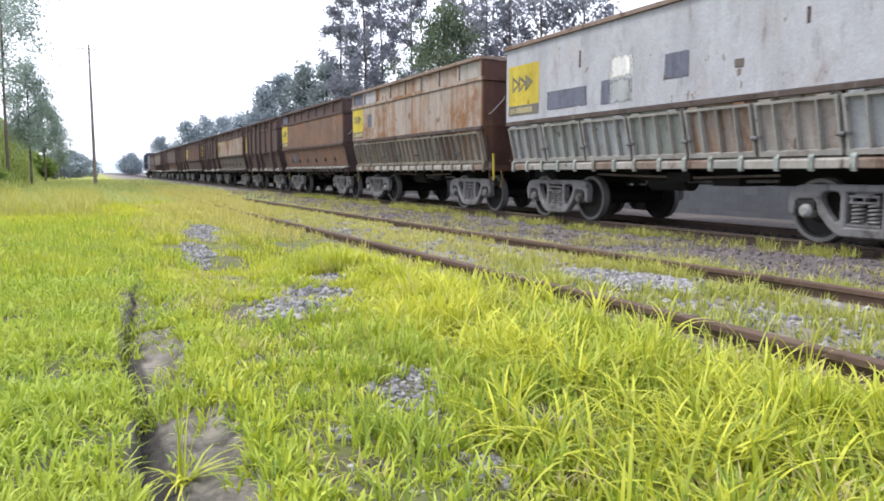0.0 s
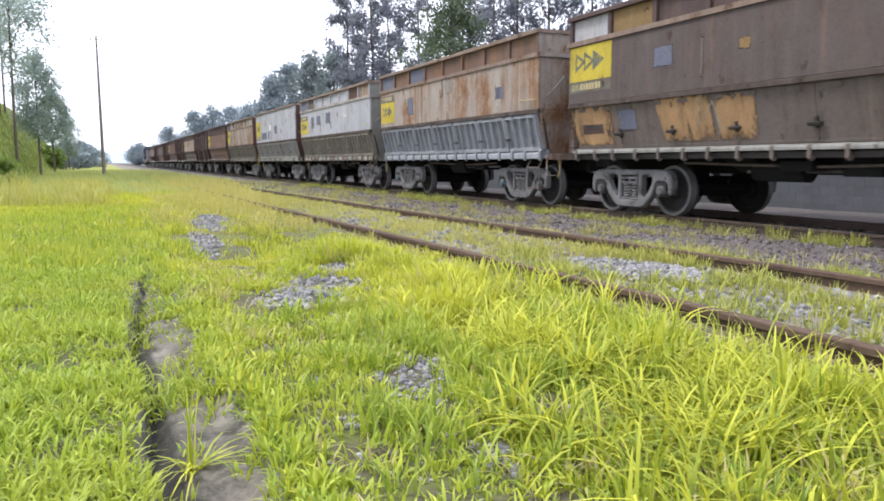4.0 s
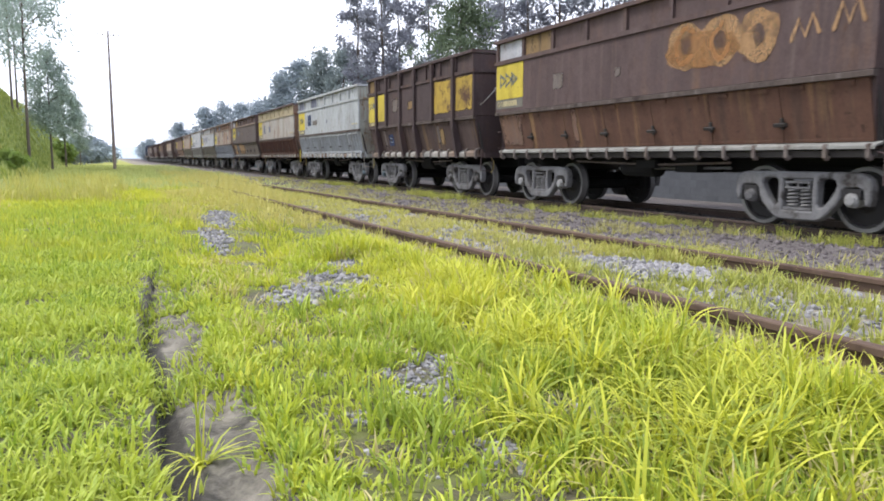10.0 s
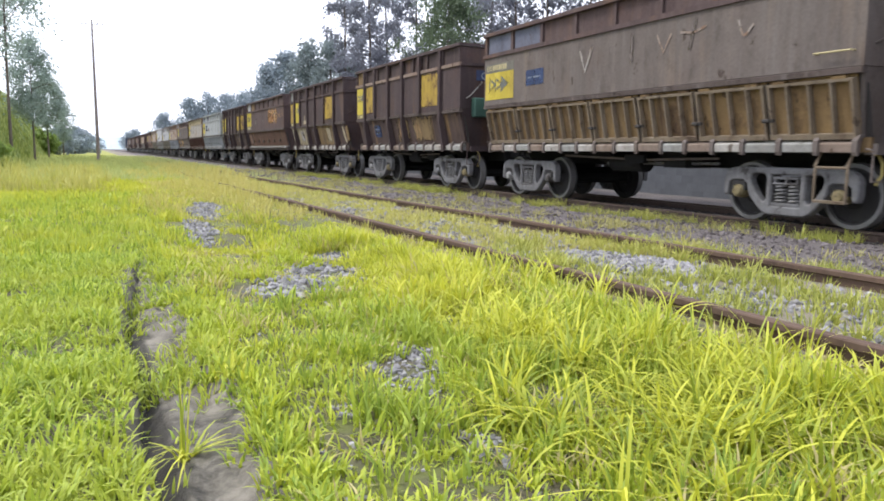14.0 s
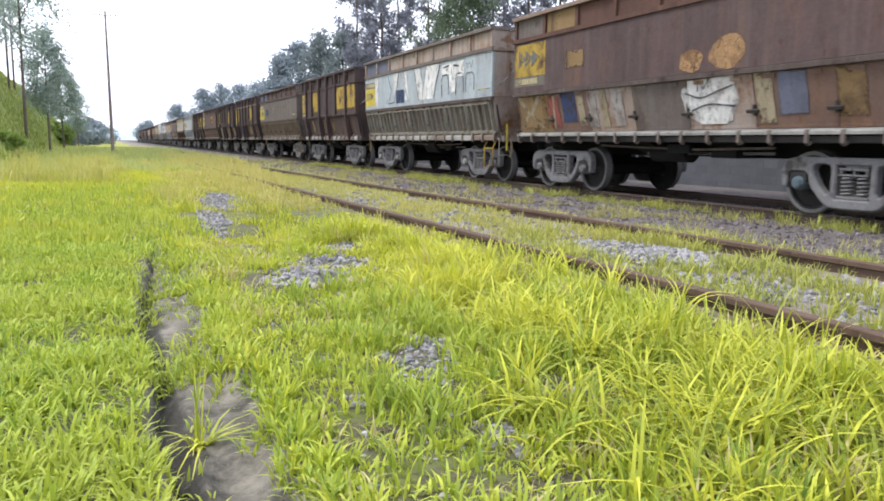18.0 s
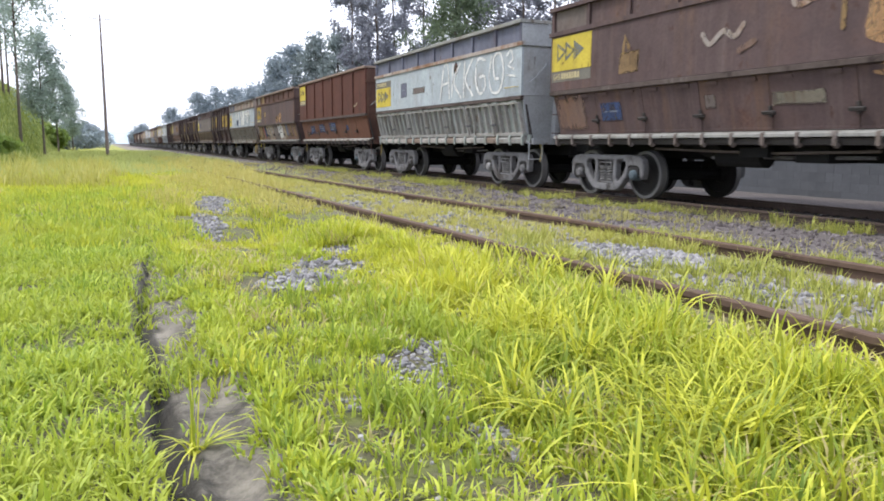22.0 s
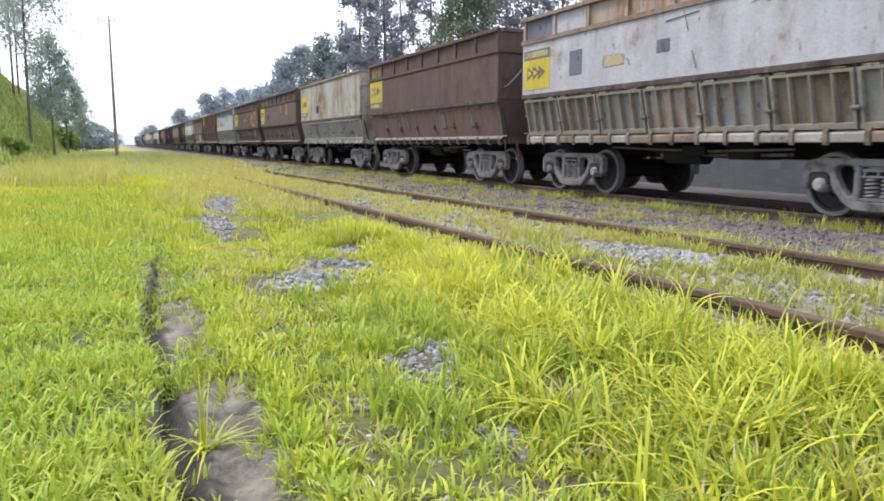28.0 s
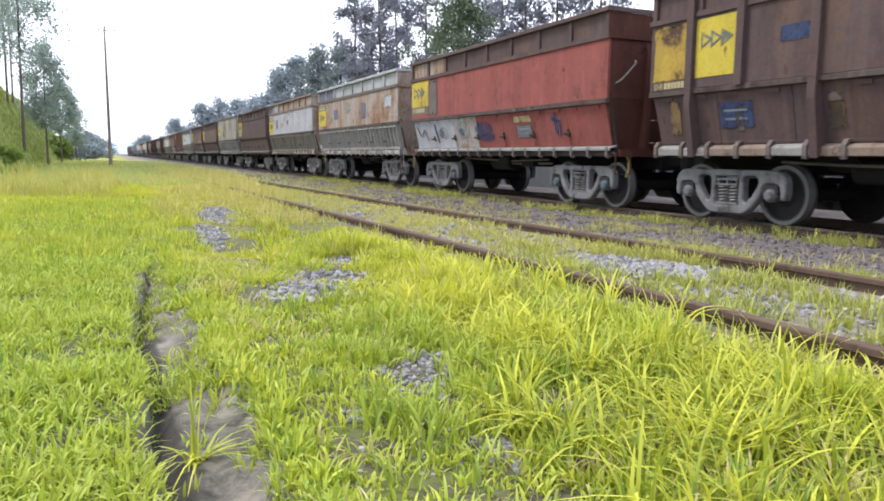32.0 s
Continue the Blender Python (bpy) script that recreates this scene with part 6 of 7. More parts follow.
         doors=["olive", "greydirty", "greendoor", "olive", "greendoor", "greendoor", "greendoor"], extras=[logo(0.12, 1.15, 2.3, 2.95, paint="yellow"), patch(2.75, 0.42, 2.2, 2.5, "blue"), patch(2.8, 0.04, 2.6, 3.1, "drab"), grab_iron(), rag(0.15, 2.15, 0.7, 0.75, "tarp", "tarpaulin", 3)]),
    spec(19, "P", "brown", "brown", "midbrown", "brown", "dark brown ore wagon with a yellow panel", extras=[logo(0.05, 1.2, 2.25, 2.92), raised_patch(0, "ochre"), stained(19, 5, ["drab"])]),
    spec(20, "S", "grey", "tanrust", "olive", "tanrust", "grey hopper wagon with rust stained ribbed doors", rim="rimrust", ledge="rimrust", doors=["greydirty", "olive", "greydirty", "tanrust", "greydirty", "olive", "greydirty"],
         extras=[logo(0.06, 1.0, 2.03, 2.62, "above", mark="drab"), raised_patch(0, "bluegrey"), raised_patch(1, "grey"), patch(1.75, 0.4, 2.2, 2.65, "bluegrey"), patch(2.8, 0.6, 2.25, 2.45, "cream"), patch(4.2, 0.3, 2.35, 2.55, "bluegrey"), stroke([(4.4, 2.8), (5.1, 2.85)], 0.025, "black"), stroke([(4.8, 2.9), (4.9, 2.6)], 0.02, "black"), stroke([(5.0, 2.3), (5.1, 2.05)], 0.02, "black"), stroke([(6.1, 2.8), (6.25, 2.85), (6.4, 2.78)], 0.02, "black"), grab_iron(), rag(-1.0, 1.25, 0.3, 0.25, "white", "rag", 5)]),
    spec(21, "S", "tanrust", "palegreen", "greendoor", "tanrust", "tan rusted hopper wagon with grey green ribbed doors", ledge="drab",
         extras=[logo(0.06, 1.05, 2.05, 2.65, "above"), raised_patch(0, "bluegrey"), raised_patch(1, "bluegrey"), patch(2.25, 0.5, 2.25, 2.6, "bluegrey"), patch(5.6, 0.45, 2.15, 2.65, "bluegrey"), patch(7.9, 0.65, 2.4, 2.75, "paleblue"), blot(4.0, 2.6, 0.35, 0.2, "whiterust", 4), grab_iron(), stirrup("drab", "dull grey step")]),
    spec(22, "P", "redpaint", "brown", "redpaint", "redbrown", "brick red ore wagon with a dark raised rim", doors=["redpaint", "redpaint", "redpaint", "redpaint", "whiterust", "grey", "grey"],
         extras=[logo(0.04, 1.15, 2.25, 2.93), raised_patch(0, "tanrust"), raised_patch(1, "tanrust"), patch(1.2, 0.6, 1.98, 2.93, "drab"), stroke([(0.3, 1.65), (0.5, 1.45), (0.75, 1.6), (0.9, 1.35)], 0.09, "bluegrey", lean=True, curvy=True), stroke([(1.5, 1.7), (1.6, 1.3)], 0.12, "blue", lean=True), blot(1.95, 1.52, 0.3, 0.16, "palegreen", 33, lean=True), blot(1.85, 1.5, 0.14, 0.12, "bluegrey", 34, 0.009, True), blot(3.1, 1.55, 0.36, 0.2, "palegreen", 35, lean=True), blot(3.05, 1.5, 0.15, 0.1, "bluegrey", 36, 0.009, True),
                 blot(4.25, 1.55, 0.42, 0.16, "blue", 31, lean=True), blot(4.35, 1.36, 0.36, 0.1, "blue", 32, 0.008, True), stroke([(4.0, 1.7), (4.05, 1.4)], 0.1, "blue", lean=True), low_patch(5.75, 0.65, 1.32, 1.58, "logo", 2), several(*[fill([(5.7 + 0.12 * i, 1.64), (5.78 + 0.12 * i, 1.64), (5.78 + 0.12 * i, 1.76), (5.7 + 0.12 * i, 1.76)], "bar", 0.012, True) for i in range(6)]), stroke([(7.2, 1.65), (7.45, 1.6), (7.4, 1.35)], 0.09, "blue", lean=True), stroke([(7.3, 1.75), (7.3, 1.4)], 0.08, "blue", lean=True)]),
    spec(23, "R", "brown", "brown", "brown", "brown", "dark brown ribbed ore wagon with a yellow panel", 9.0,
         extras=[yellow_fields([(0.0, 0.115, True, False), (0.115, 0.235, False, True), (0.86, 1.0, True, False)]), patch(2.48, 0.44, 2.4, 2.6, "blue"), low_patch(1.4, 0.6, 1.35, 1.7, "blue", 2), stained(23, 6, ["drab", "ochre"])]),
]


def locomotive():
    """The diesel at the head, seen from behind far down the line."""
    root = tagged(new("diesel_locomotive"), "dark blue diesel locomotive pulling the ore train", "locomotive")
    bm = bmesh.new()
    prism(bm, [(-1.0, 1.4), (1.0, 1.4), (1.0, 3.3), (0.7, 3.65), (-0.7, 3.65), (-1.0, 3.3)], "y", -7.6, 3.6)
    part("hood", bm, PAINT["lococab"], root)
    bm = bmesh.new()
    prism(bm, [(-1.5, 1.4), (1.5, 1.4), (1.5, 3.6), (1.0, 4.05), (-1.0, 4.05), (-1.5, 3.6)], "y", 3.7, 6.0)
    part("cab", bm, PAINT["lococab"], root)
    bm = bmesh.new()
    prism(bm, [(-0.8, 1.4), (0.8, 1.4), (0.8, 2.6), (-0.8, 2.6)], "y", 6.02, 8.0)
    part("nose", bm, PAINT["lococab"], root)
    bm = bmesh.new()
    box(bm, -1.5, 1.5, -8.3, 8.3, 1.05, 1.39)
    part("frame", bm, PAINT["drab"], root)
    bm = bmesh.new()
    box(bm, -1.2, 1.2, -2.0, 2.0, 0.4, 1.04)
    part("fuel_tank", bm, PAINT["under"], root)
    for s in (-1, 1):
        bm = bmesh.new()
        tube(bm, [(s * 1.45, -8.1, 1.4), (s * 1.45, -8.1, 2.35), (s * 1.45, 3.6, 2.35)], 0.03, 5)
        part("handrail", bm, PAINT["sill"], root)
        for e in (-1, 1):
            bm = bmesh.new()
            prism(bm, [(-1.6, 0.85), (-1.7, 0.5), (-1.3, 0.35), (1.3, 0.35), (1.7, 0.5), (1.6, 0.85)], "x", -0.08, 0.08)
            part("truck_frame", bm, PAINT["under"], root, m=pose(s * 1.1, e * 5.3, 0))
    sets = []
    for e in (-1, 1):
        for q in (-1.7, 0, 1.7):
            sets.append(wheelset(root, e * 5.3 + q))
    return root, sets


# front of wagon 0 along the line, second by second
RUN = [(0, 13.73), (1, 20.77), (2, 27.87), (3, 34.93), (4, 41.97), (5, 49.09), (6, 56.22), (7, 63.32), (8, 70.33), (9, 77.36), (10, 84.66), (11, 91.83), (12, 98.99), (13, 106.02), (14, 113.18), (15, 120.27), (16, 127.35), (17, 134.46), (18, 141.65), (19, 148.83), (20, 156.06), (21, 163.25), (22, 170.41), (23, 177.59), (24, 184.67), (25, 191.69), (26, 198.63), (27, 205.48), (28, 212.24), (29, 218.93), (30, 225.55), (31, 232.09), (32, 238.52)]


def run(t):
    """Smooth run of the train through the knots."""
    ts, vs = [a for a, b in RUN], [b for a, b in RUN]
    i = min(max(sum(1 for a in ts if a <= t) - 1, 0), len(ts) - 2)

    def slope(j):
        j0, j1 = max(j - 1, 0), min(j + 1, len(ts) - 1)
        return (vs[j1] - vs[j0]) / (ts[j1] - ts[j0])
    h = ts[i + 1] - ts[i]
    u = (t - ts[i]) / h
    return (2 * u**3 - 3 * u**2 + 1) * vs[i] + (u**3 - 2 * u**2 + u) * h * slope(i) + (-2 * u**3 + 3 * u**2) * vs[i + 1] + (u**3 - u**2) * h * slope(i + 1)


SLACK = [-0.13, -0.06, 0.03, 0.07, 0.06, 0.11, 0.10, 0.07, 0.05, -0.05, -0.11, -0.10, -0.14, -0.03, -0.01, 0.04, 0.03, 0.06, 0.02, 0.02, 0.02, 0.02, -0.01, -0.03]      # coupler slack of wagons 0 to 23
TRAIN = []          # root, wheelsets, its middle relative to the front of wagon 0
place = sum(w["length"] for w in WAGONS if w["k"] < 0)
head = place
for w in WAGONS:
    made, wheels = wagon(w)
    TRAIN.append((made, wheels, place - (w["length"] - 1.1) / 2 + SLACK[max(w["k"], 0)]))
    place -= w["length"]
made, wheels = locomotive()
TRAIN.append((made, wheels, head + 9.0))


def motions():
    for root, wheels, middle in TRAIN:
        walk(root, [(t, pose(TRAIN_X, run(t) + middle, RAIL_Z)) for t in range(33)])
        seen = [t for t in np.arange(0, 32.001, 0.08) if -4 < run(t) + middle < 58]
        for ax in wheels:
            x, y, z = ax.location
            rows = [(t, pose(x, y, z, -math.degrees(run(t) / WHEEL_R) % 360)) for t in seen]
            if not rows:
                rows = [(0.0, pose(x, y, z)), (32.0, pose(x, y, z))]
            if rows[0][0] > 0.05:
                rows.insert(0, (0.0, rows[0][1]))
            if rows[-1][0] < 31.95:
                rows.append((32.0, rows[-1][1]))
            walk(ax, rows)

# ---- grass and stones ----
GRAVEL = [(0.95, 8.1, 0.1, 0.5), (1.1, 9.3, 0.13, 0.85), (1.38, 11.2, 0.16, 1.0), (1.62, 12.6, 0.15, 0.7), (1.0, 4.72, 0.15, 0.18), (1.2, 4.88, 0.24, 0.32), (1.5, 5.4, 0.27, 0.5), (1.8, 6.05, 0.18, 0.35), (1.13, 2.74, 0.12, 0.28), (1.3, 3.0, 0.09, 0.18), (0.76, 2.42, 0.04, 0.06), (1.08, 1.94, 0.06, 0.13), (1.45, 2.18, 0.09, 0.09), (1.8, 2.65, 0.07, 0.1), (2.0, 3.45, 0.08, 0.2)]


def behind_low(x, y):
    """Shorter grass in front of the bare stony patches."""
    q = 1.0
    for gx, gy, rx, ry in GRAVEL:
        if y > gy - ry - (0.7 if gy < 7 else 1.6) and abs(x - gx) < rx + 0.15 and y < gy + ry:
            q = min(q, 0.55 if gy < 7 else 0.35)
    return q


def bare(x, y):
    """How much of the ground is free of grass, 0 to 1."""
    d = abs(x - rut_middle(y)) / (rut_width(y) * 1.1 + 0.012)
    b = (1 - smooth(0.8, 1.2, d)) * (1 - smooth(5.0, 7.5, y)) * (0.94 if y < 2.95 else 0.4 if 3.05 < y < 3.45 else 0.8 if y < 4.9 else 0.5)
    for gx, gy, rx, ry in GRAVEL:
        q = math.hypot((x - gx) / rx, (y - gy) / ry) + 0.35 * noise.noise((x * 3, y * 3, 7))
        b = max(b, 1 - smooth(0.7, 1.15, q))
    return b


def grass_material(name, a, b_, tip):
    mat, n, l, b = shader(name, 0.6)
    geo = n.new("ShaderNodeNewGeometry")
    v = coords(n, l, per_object=False)
    big = noise_of(n, l, v, 0.8, 3)
    c = blend(n, l, geo.outputs["Random Per Island"], a, b_)
    c = blend(n, l, step_of(n, l, big, 0.45, 0.7), c, tip)
    l.new(c, b.inputs["Base Color"])
    tr = n.new("ShaderNodeBsdfTranslucent")
    l.new(c, tr.inputs["Color"])
    mx = n.new("ShaderNodeMixShader")
    mx.inputs[0].default_value = 0.35
    out = n["Material Output"] if "Material Output" in n else n.new("ShaderNodeOutputMaterial")
    l.new(b.outputs[0], mx.inputs[1])
    l.new(tr.outputs[0], mx.inputs[2])
    l.new(mx.outputs[0], out.inputs["Surface"])
    return mat


def blades(name, spots, material, label, seed, segs=3):
    """Joined grass blades. spots: x, y, z, height, width, bend, direction of the bend."""
    r = np.random.RandomState(seed)
    s = np.array(spots, dtype=np.float64)
    n = len(s)
    lean_dir = s[:, 6]
    ang = lean_dir + math.pi / 2 + r.normal(0, 0.5, n)
    lean = r.uniform(0.3, 1.0, n) * s[:, 5]
    u = np.linspace(0, 1, segs + 1)
    verts = np.zeros((n, 2 * segs + 1, 3))
    for i, q in enumerate(u):
        h = s[:, 3] * (q - 0.45 * lean * q ** 2.4)
        off = s[:, 3] * lean * q ** 1.7 * 0.75
        cx, cy, cz = s[:, 0] + np.cos(lean_dir) * off, s[:, 1] + np.sin(lean_dir) * off, s[:, 2] + h
        w = s[:, 4] * (1 - 0.8 * q ** 2) / 2
        if i < segs:
            for side, sg in ((0, -1), (1, 1)):
                verts[:, 2 * i + side, 0] = cx + sg * np.cos(ang) * w
                verts[:, 2 * i + side, 1] = cy + sg * np.sin(ang) * w
                verts[:, 2 * i + side, 2] = cz
        else:
            verts[:, 2 * segs] = np.stack([cx, cy, cz], 1)
    base = (np.arange(n) * (2 * segs + 1))[:, None]
    quads = np.concatenate([np.concatenate([base + 2 * i, base + 2 * i + 1, base + 2 * i + 3, base + 2 * i + 2], 1) for i in range(segs - 1)], 0)
    tris = np.concatenate([base + 2 * segs - 2, base + 2 * segs - 1, base + 2 * segs], 1)
    me = bpy.data.meshes.new(name)
    me.vertices.add(n * (2 * segs + 1))
    me.vertices.foreach_set("co", verts.reshape(-1))
    loops = np.concatenate([quads.reshape(-1), tris.reshape(-1)]).astype(np.int32)
    me.loops.add(len(loops))
    me.loops.foreach_set("vertex_index", loops)
    starts = np.concatenate([np.arange(len(quads)) * 4, len(quads) * 4 + np.arange(len(tris)) * 3]).astype(np.int32)
    me.polygons.add(len(starts))
    me.polygons.foreach_set("loop_start", starts)
    me.update(calc_edges=True)
    me.validate()
    return tagged(put(name, me, material), label, "grass", kind="stuff")


rg = random.Random(5)


def tufts(n, x0, x1, y0, y1, keep, hgt, wid, bend, per=14, spread=0.05):
    """Grass in tufts: n tufts, blades bending out from each tuft's middle."""
    out = []
    tries = 0
    while n > 0 and tries < 3000000:
        tries += 1
        x, y = rg.uniform(x0, x1), rg.uniform(y0, y1)
        if rg.random() > keep(x, y):
            continue
        n -= 1
        th = hgt(x, y) * rg.uniform(0.6, 1.3)
        for i in range(int(per * rg.uniform(0.5, 1.5))):
            a, q = rg.uniform(0, math.tau), spread * math.sqrt(rg.random())
            bx, by = x + math.cos(a) * q, y + math.sin(a) * q
            out.append((bx, by, ground_z(bx, by) - 0.01, th * rg.uniform(0.5, 1.15), wid * rg.uniform(0.7, 1.3), bend * rg.uniform(0.4, 1.4), a + rg.gauss(0, 0.7)))
    return out


def in_view(x, y):
    return -0.16 * y - 0.5 < x < 1.55 * y + 0.6


def bed(x, y):
    """Inside the siding's ballast bed, where grass stays thin."""
    return smooth(0.3, 0.0, abs(x - siding_x(y)) - 1.05)


def long_zone(x, y):
    """The mound beside the siding near the standpoint, where the grass stands long."""
    return smooth(1.0, 1.5, x - 0.22 * max(0, y - 2.0)) * (1 - smooth(3.2, 4.2, y)) * (1 - smooth(2.15, 2.6, x))


def yellow_zone(x, y):
    """The belt of tall yellow grass that follows the siding."""
    return smooth(1.15, 1.7, x - 0.12 * max(0, y - 4.0)) * smooth(3.1, 3.9, y + 0.5 * noise.noise((x * 2, y, 41))) * (1 - smooth(2.1, 2.6, x))


def thin_zone(x, y):
    """Stony ground with short blue green grass."""
    return (1 - smooth(0.5, 1.1, math.hypot((x - 1.75) / 0.5, (y - 3.15) / 0.75))) * smooth(-0.35, 0.1, noise.noise((x * 2.6, y * 2.6, 23)))


def verge_height(x, y):
    """Long on the mound beside the siding, shorter towards the rut and the rails."""
    tall = max(long_zone(x, y) * (0.45 + 0.55 * smooth(-0.2, 0.25, noise.noise((x * 2.3, y * 2.1, 17)))), 0.75 * yellow_zone(x, y))
    patch_ = max(0, noise.noise((x * 1.3, y * 0.9, 2)) + 0.15)
    return (0.095 + 0.145 * tall + 0.06 * patch_ * (1 - smooth(2.0, 2.6, x))) * (1 - 0.35 * thin_zone(x, y)) * behind_low(x, y)


def verge_keep(x, y):
    if not in_view(x, y):
        return 0
    s = siding_x(y)
    if min(abs(x - s - GAUGE / 2), abs(x - s + GAUGE / 2)) < 0.06:
        return 0.0
    p = 1 - bare(x, y)
    if x > s - GAUGE / 2:
        p *= 0.12 if math.hypot((x - 3.77) / 0.42, (y - 4.65) / 0.8) < 1 else 1
        p *= 0.75 * smooth(-0.25, 0.15, noise.noise((x * 1.7, y * 1.1, 9))) + 0.25
    else:
        p *= (0.6 if x < 0.1 else 0.3) + (0.4 if x < 0.1 else 0.7) * smooth(-0.3, 0.2, noise.noise((x * 1.9, y * 1.7, 5)))
        if x > 0.6 and y < 4.5:
            p *= 0.2 + 0.8 * smooth(-0.3, 0.1, noise.noise((x * 3.3, y * 3.3, 15)))
        p *= 1 - 0.75 * thin_zone(x, y)
    return p


LUSH = grass_material("lush_yellow_green_grass", (0.19, 0.255, 0.025), (0.6, 0.6, 0.06), (0.55, 0.55, 0.06))
TURF = grass_material("fresh_green_turf", (0.17, 0.27, 0.026), (0.47, 0.54, 0.062), (0.42, 0.46, 0.06))
FRESH = grass_material("fresh_mid_green_grass", (0.22, 0.3, 0.03), (0.53, 0.58, 0.06), (0.47, 0.52, 0.055))
BLUISH = grass_material("dull_blue_green_grass", (0.16, 0.24, 0.03), (0.42, 0.5, 0.06), (0.35, 0.42, 0.05))
STRAW = grass_material("straw_grass", (0.36, 0.31, 0.13), (0.55, 0.48, 0.22), (0.45, 0.4, 0.17))
OLIVE = grass_material("olive_yellow_grass", (0.2, 0.24, 0.04), (0.46, 0.47, 0.1), (0.4, 0.4, 0.09))
DRY = grass_material("yellowing_dry_grass", (0.33, 0.34, 0.08), (0.5, 0.47, 0.13), (0.46, 0.42, 0.12))
SPARSE = grass_material("sparse_olive_grass", (0.22, 0.22, 0.055), (0.44, 0.4, 0.14), (0.36, 0.34, 0.1))
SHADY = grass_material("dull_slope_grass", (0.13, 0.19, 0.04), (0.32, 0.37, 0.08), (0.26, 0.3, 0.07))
# yellowing far grass, paled by haze put into the colour
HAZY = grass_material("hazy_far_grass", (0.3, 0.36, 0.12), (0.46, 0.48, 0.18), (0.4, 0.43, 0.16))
PARCHED = grass_material("parched_grass", (0.37, 0.35, 0.09), (0.55, 0.49, 0.15), (0.48, 0.43, 0.13))


def parched(x, y):
    """Where the grass has dried out: patches in the field and a belt along the siding's far end."""
    belt = smooth(0.6, 1.4, x) * (1 - smooth(2.6, 3.2, x)) * smooth(8.5, 11.0, y)
    return max(0.85 * belt, smooth(0.02, 0.22, noise.noise((x * 0.55, y * 0.3, 61))) * smooth(8.0, 10.5, y - 6.0 * (1 - smooth(0.0, 1.2, x))))


def green_field(x, y):
    """Where the field stays green, away from the siding."""
    return (1 - smooth(0.2, 1.1, x - 0.03 * (y - 8))) * (1 - smooth(13.0, 19.0, y + 2.5 * noise.noise((x * 0.5, y * 0.3, 77))))


def clump(x, y, k):
    """Which tuft kind grows where, in patches of about half a metre."""
    return smooth(-0.12, 0.18, noise.noise((x * 1.6 + k * 7.3, y * 1.4, k * 3.1)))


blades("verge_grass", tufts(1350, 0.4, 2.78, 1.1, 7.5, lambda x, y: verge_keep(x, y) * max(0.35 * clump(x, y, 1), yellow_zone(x, y), 0.5 * long_zone(x, y)), verge_height, 0.0125, 1.2, 12, 0.05), LUSH, "long yellow green grass on the verge beside the siding", 1, 5)
blades("green_verge_grass", tufts(1750, 0.36, 2.4, 1.1, 7.5, lambda x, y: verge_keep(x, y) * (1 - 0.8 * clump(x, y, 1)) * (1 - 0.8 * yellow_zone(x, y)), lambda x, y: 0.9 * verge_height(x, y), 0.0115, 1.0, 11, 0.05), FRESH, "fresh green grass among the longer yellow tufts", 11, 4)
blades("bluish_grass", tufts(620, 0.7, 2.5, 1.2, 4.4, lambda x, y: min(1, verge_keep(x, y) * (0.25 + 3.0 * thin_zone(x, y) + 0.6 * clump(x, y, 6))), lambda x, y: 0.15 + 0.05 * noise.noise((x * 2, y * 2, 9)), 0.0115, 1.0, 10, 0.05), BLUISH, "dull blue green grass on the stony ground", 13, 4)
blades("straw_grass", tufts(560, 0.5, 2.85, 1.1, 7.5, lambda x, y: verge_keep(x, y) * (0.6 + 0.4 * long_zone(x, y)), lambda x, y: 0.8 * verge_height(x, y) + 0.04, 0.009, 1.5, 9, 0.06), STRAW, "dry straw coloured grass on the verge", 12, 4)
blades("arching_grass", tufts(250, 1.05, 2.5, 1.05, 4.4, lambda x, y: (1 - bare(x, y)) * long_zone(x, y) * (0.25 + 0.75 * clump(x, y, 3)) if in_view(x, y) else 0, lambda x, y: 0.26 + 0.1 * noise.noise((x * 2, y * 2, 6)), 0.0115, 1.75, 11, 0.05), LUSH, "long arching yellow green blades leaning towards the rail", 21, 7)
blades("railside_grass", tufts(60, 2.3, 2.72, 1.2, 5.0, lambda x, y: 0.1 + 0.9 * clump(x, y, 5) if in_view(x, y) else 0, lambda x, y: 0.25 + 0.08 * noise.noise((x * 3, y * 2, 6)), 0.012, 1.6, 9, 0.05), LUSH, "arching yellow green tufts leaning over the near rail", 22, 7)
blades("turf_grass", tufts(4600, -1.6, 0.5, 1.3, 8.5, verge_keep, lambda x, y: 0.095 + 0.05 * noise.noise((x * 2, y * 2, 1)), 0.0105, 1.4, 11, 0.06), TURF, "short fresh green turf beside the rut", 2, 3)
blades("bed_grass", tufts(640, 2.7, 5.0, 1.8, 6, verge_keep, lambda x, y: 0.13 + 0.09 * max(0, noise.noise((x * 1.2, y, 31))), 0.009, 1.0, 12, 0.06), OLIVE, "yellow green grass between the siding's rails", 9, 4)
blades("dry_bed_grass", tufts(3000, 2.7, 5.0, 4.5, 26, verge_keep, lambda x, y: 0.10 + 0.08 * max(0, noise.noise((x * 1.2, y, 31))), 0.009, 0.9, 12, 0.07), DRY, "patchy yellow grass between the siding's rails", 6, 3)
blades("green_field_grass", tufts(1500, -4, 1.2, 7.5, 20, lambda x, y: verge_keep(x, y) * green_field(x, y), lambda x, y: 0.13 + 0.06 * noise.noise((x * 1.5, y, 8)), 0.014, 0.9, 10, 0.1), TURF, "green field grass beyond the turf", 35, 3)
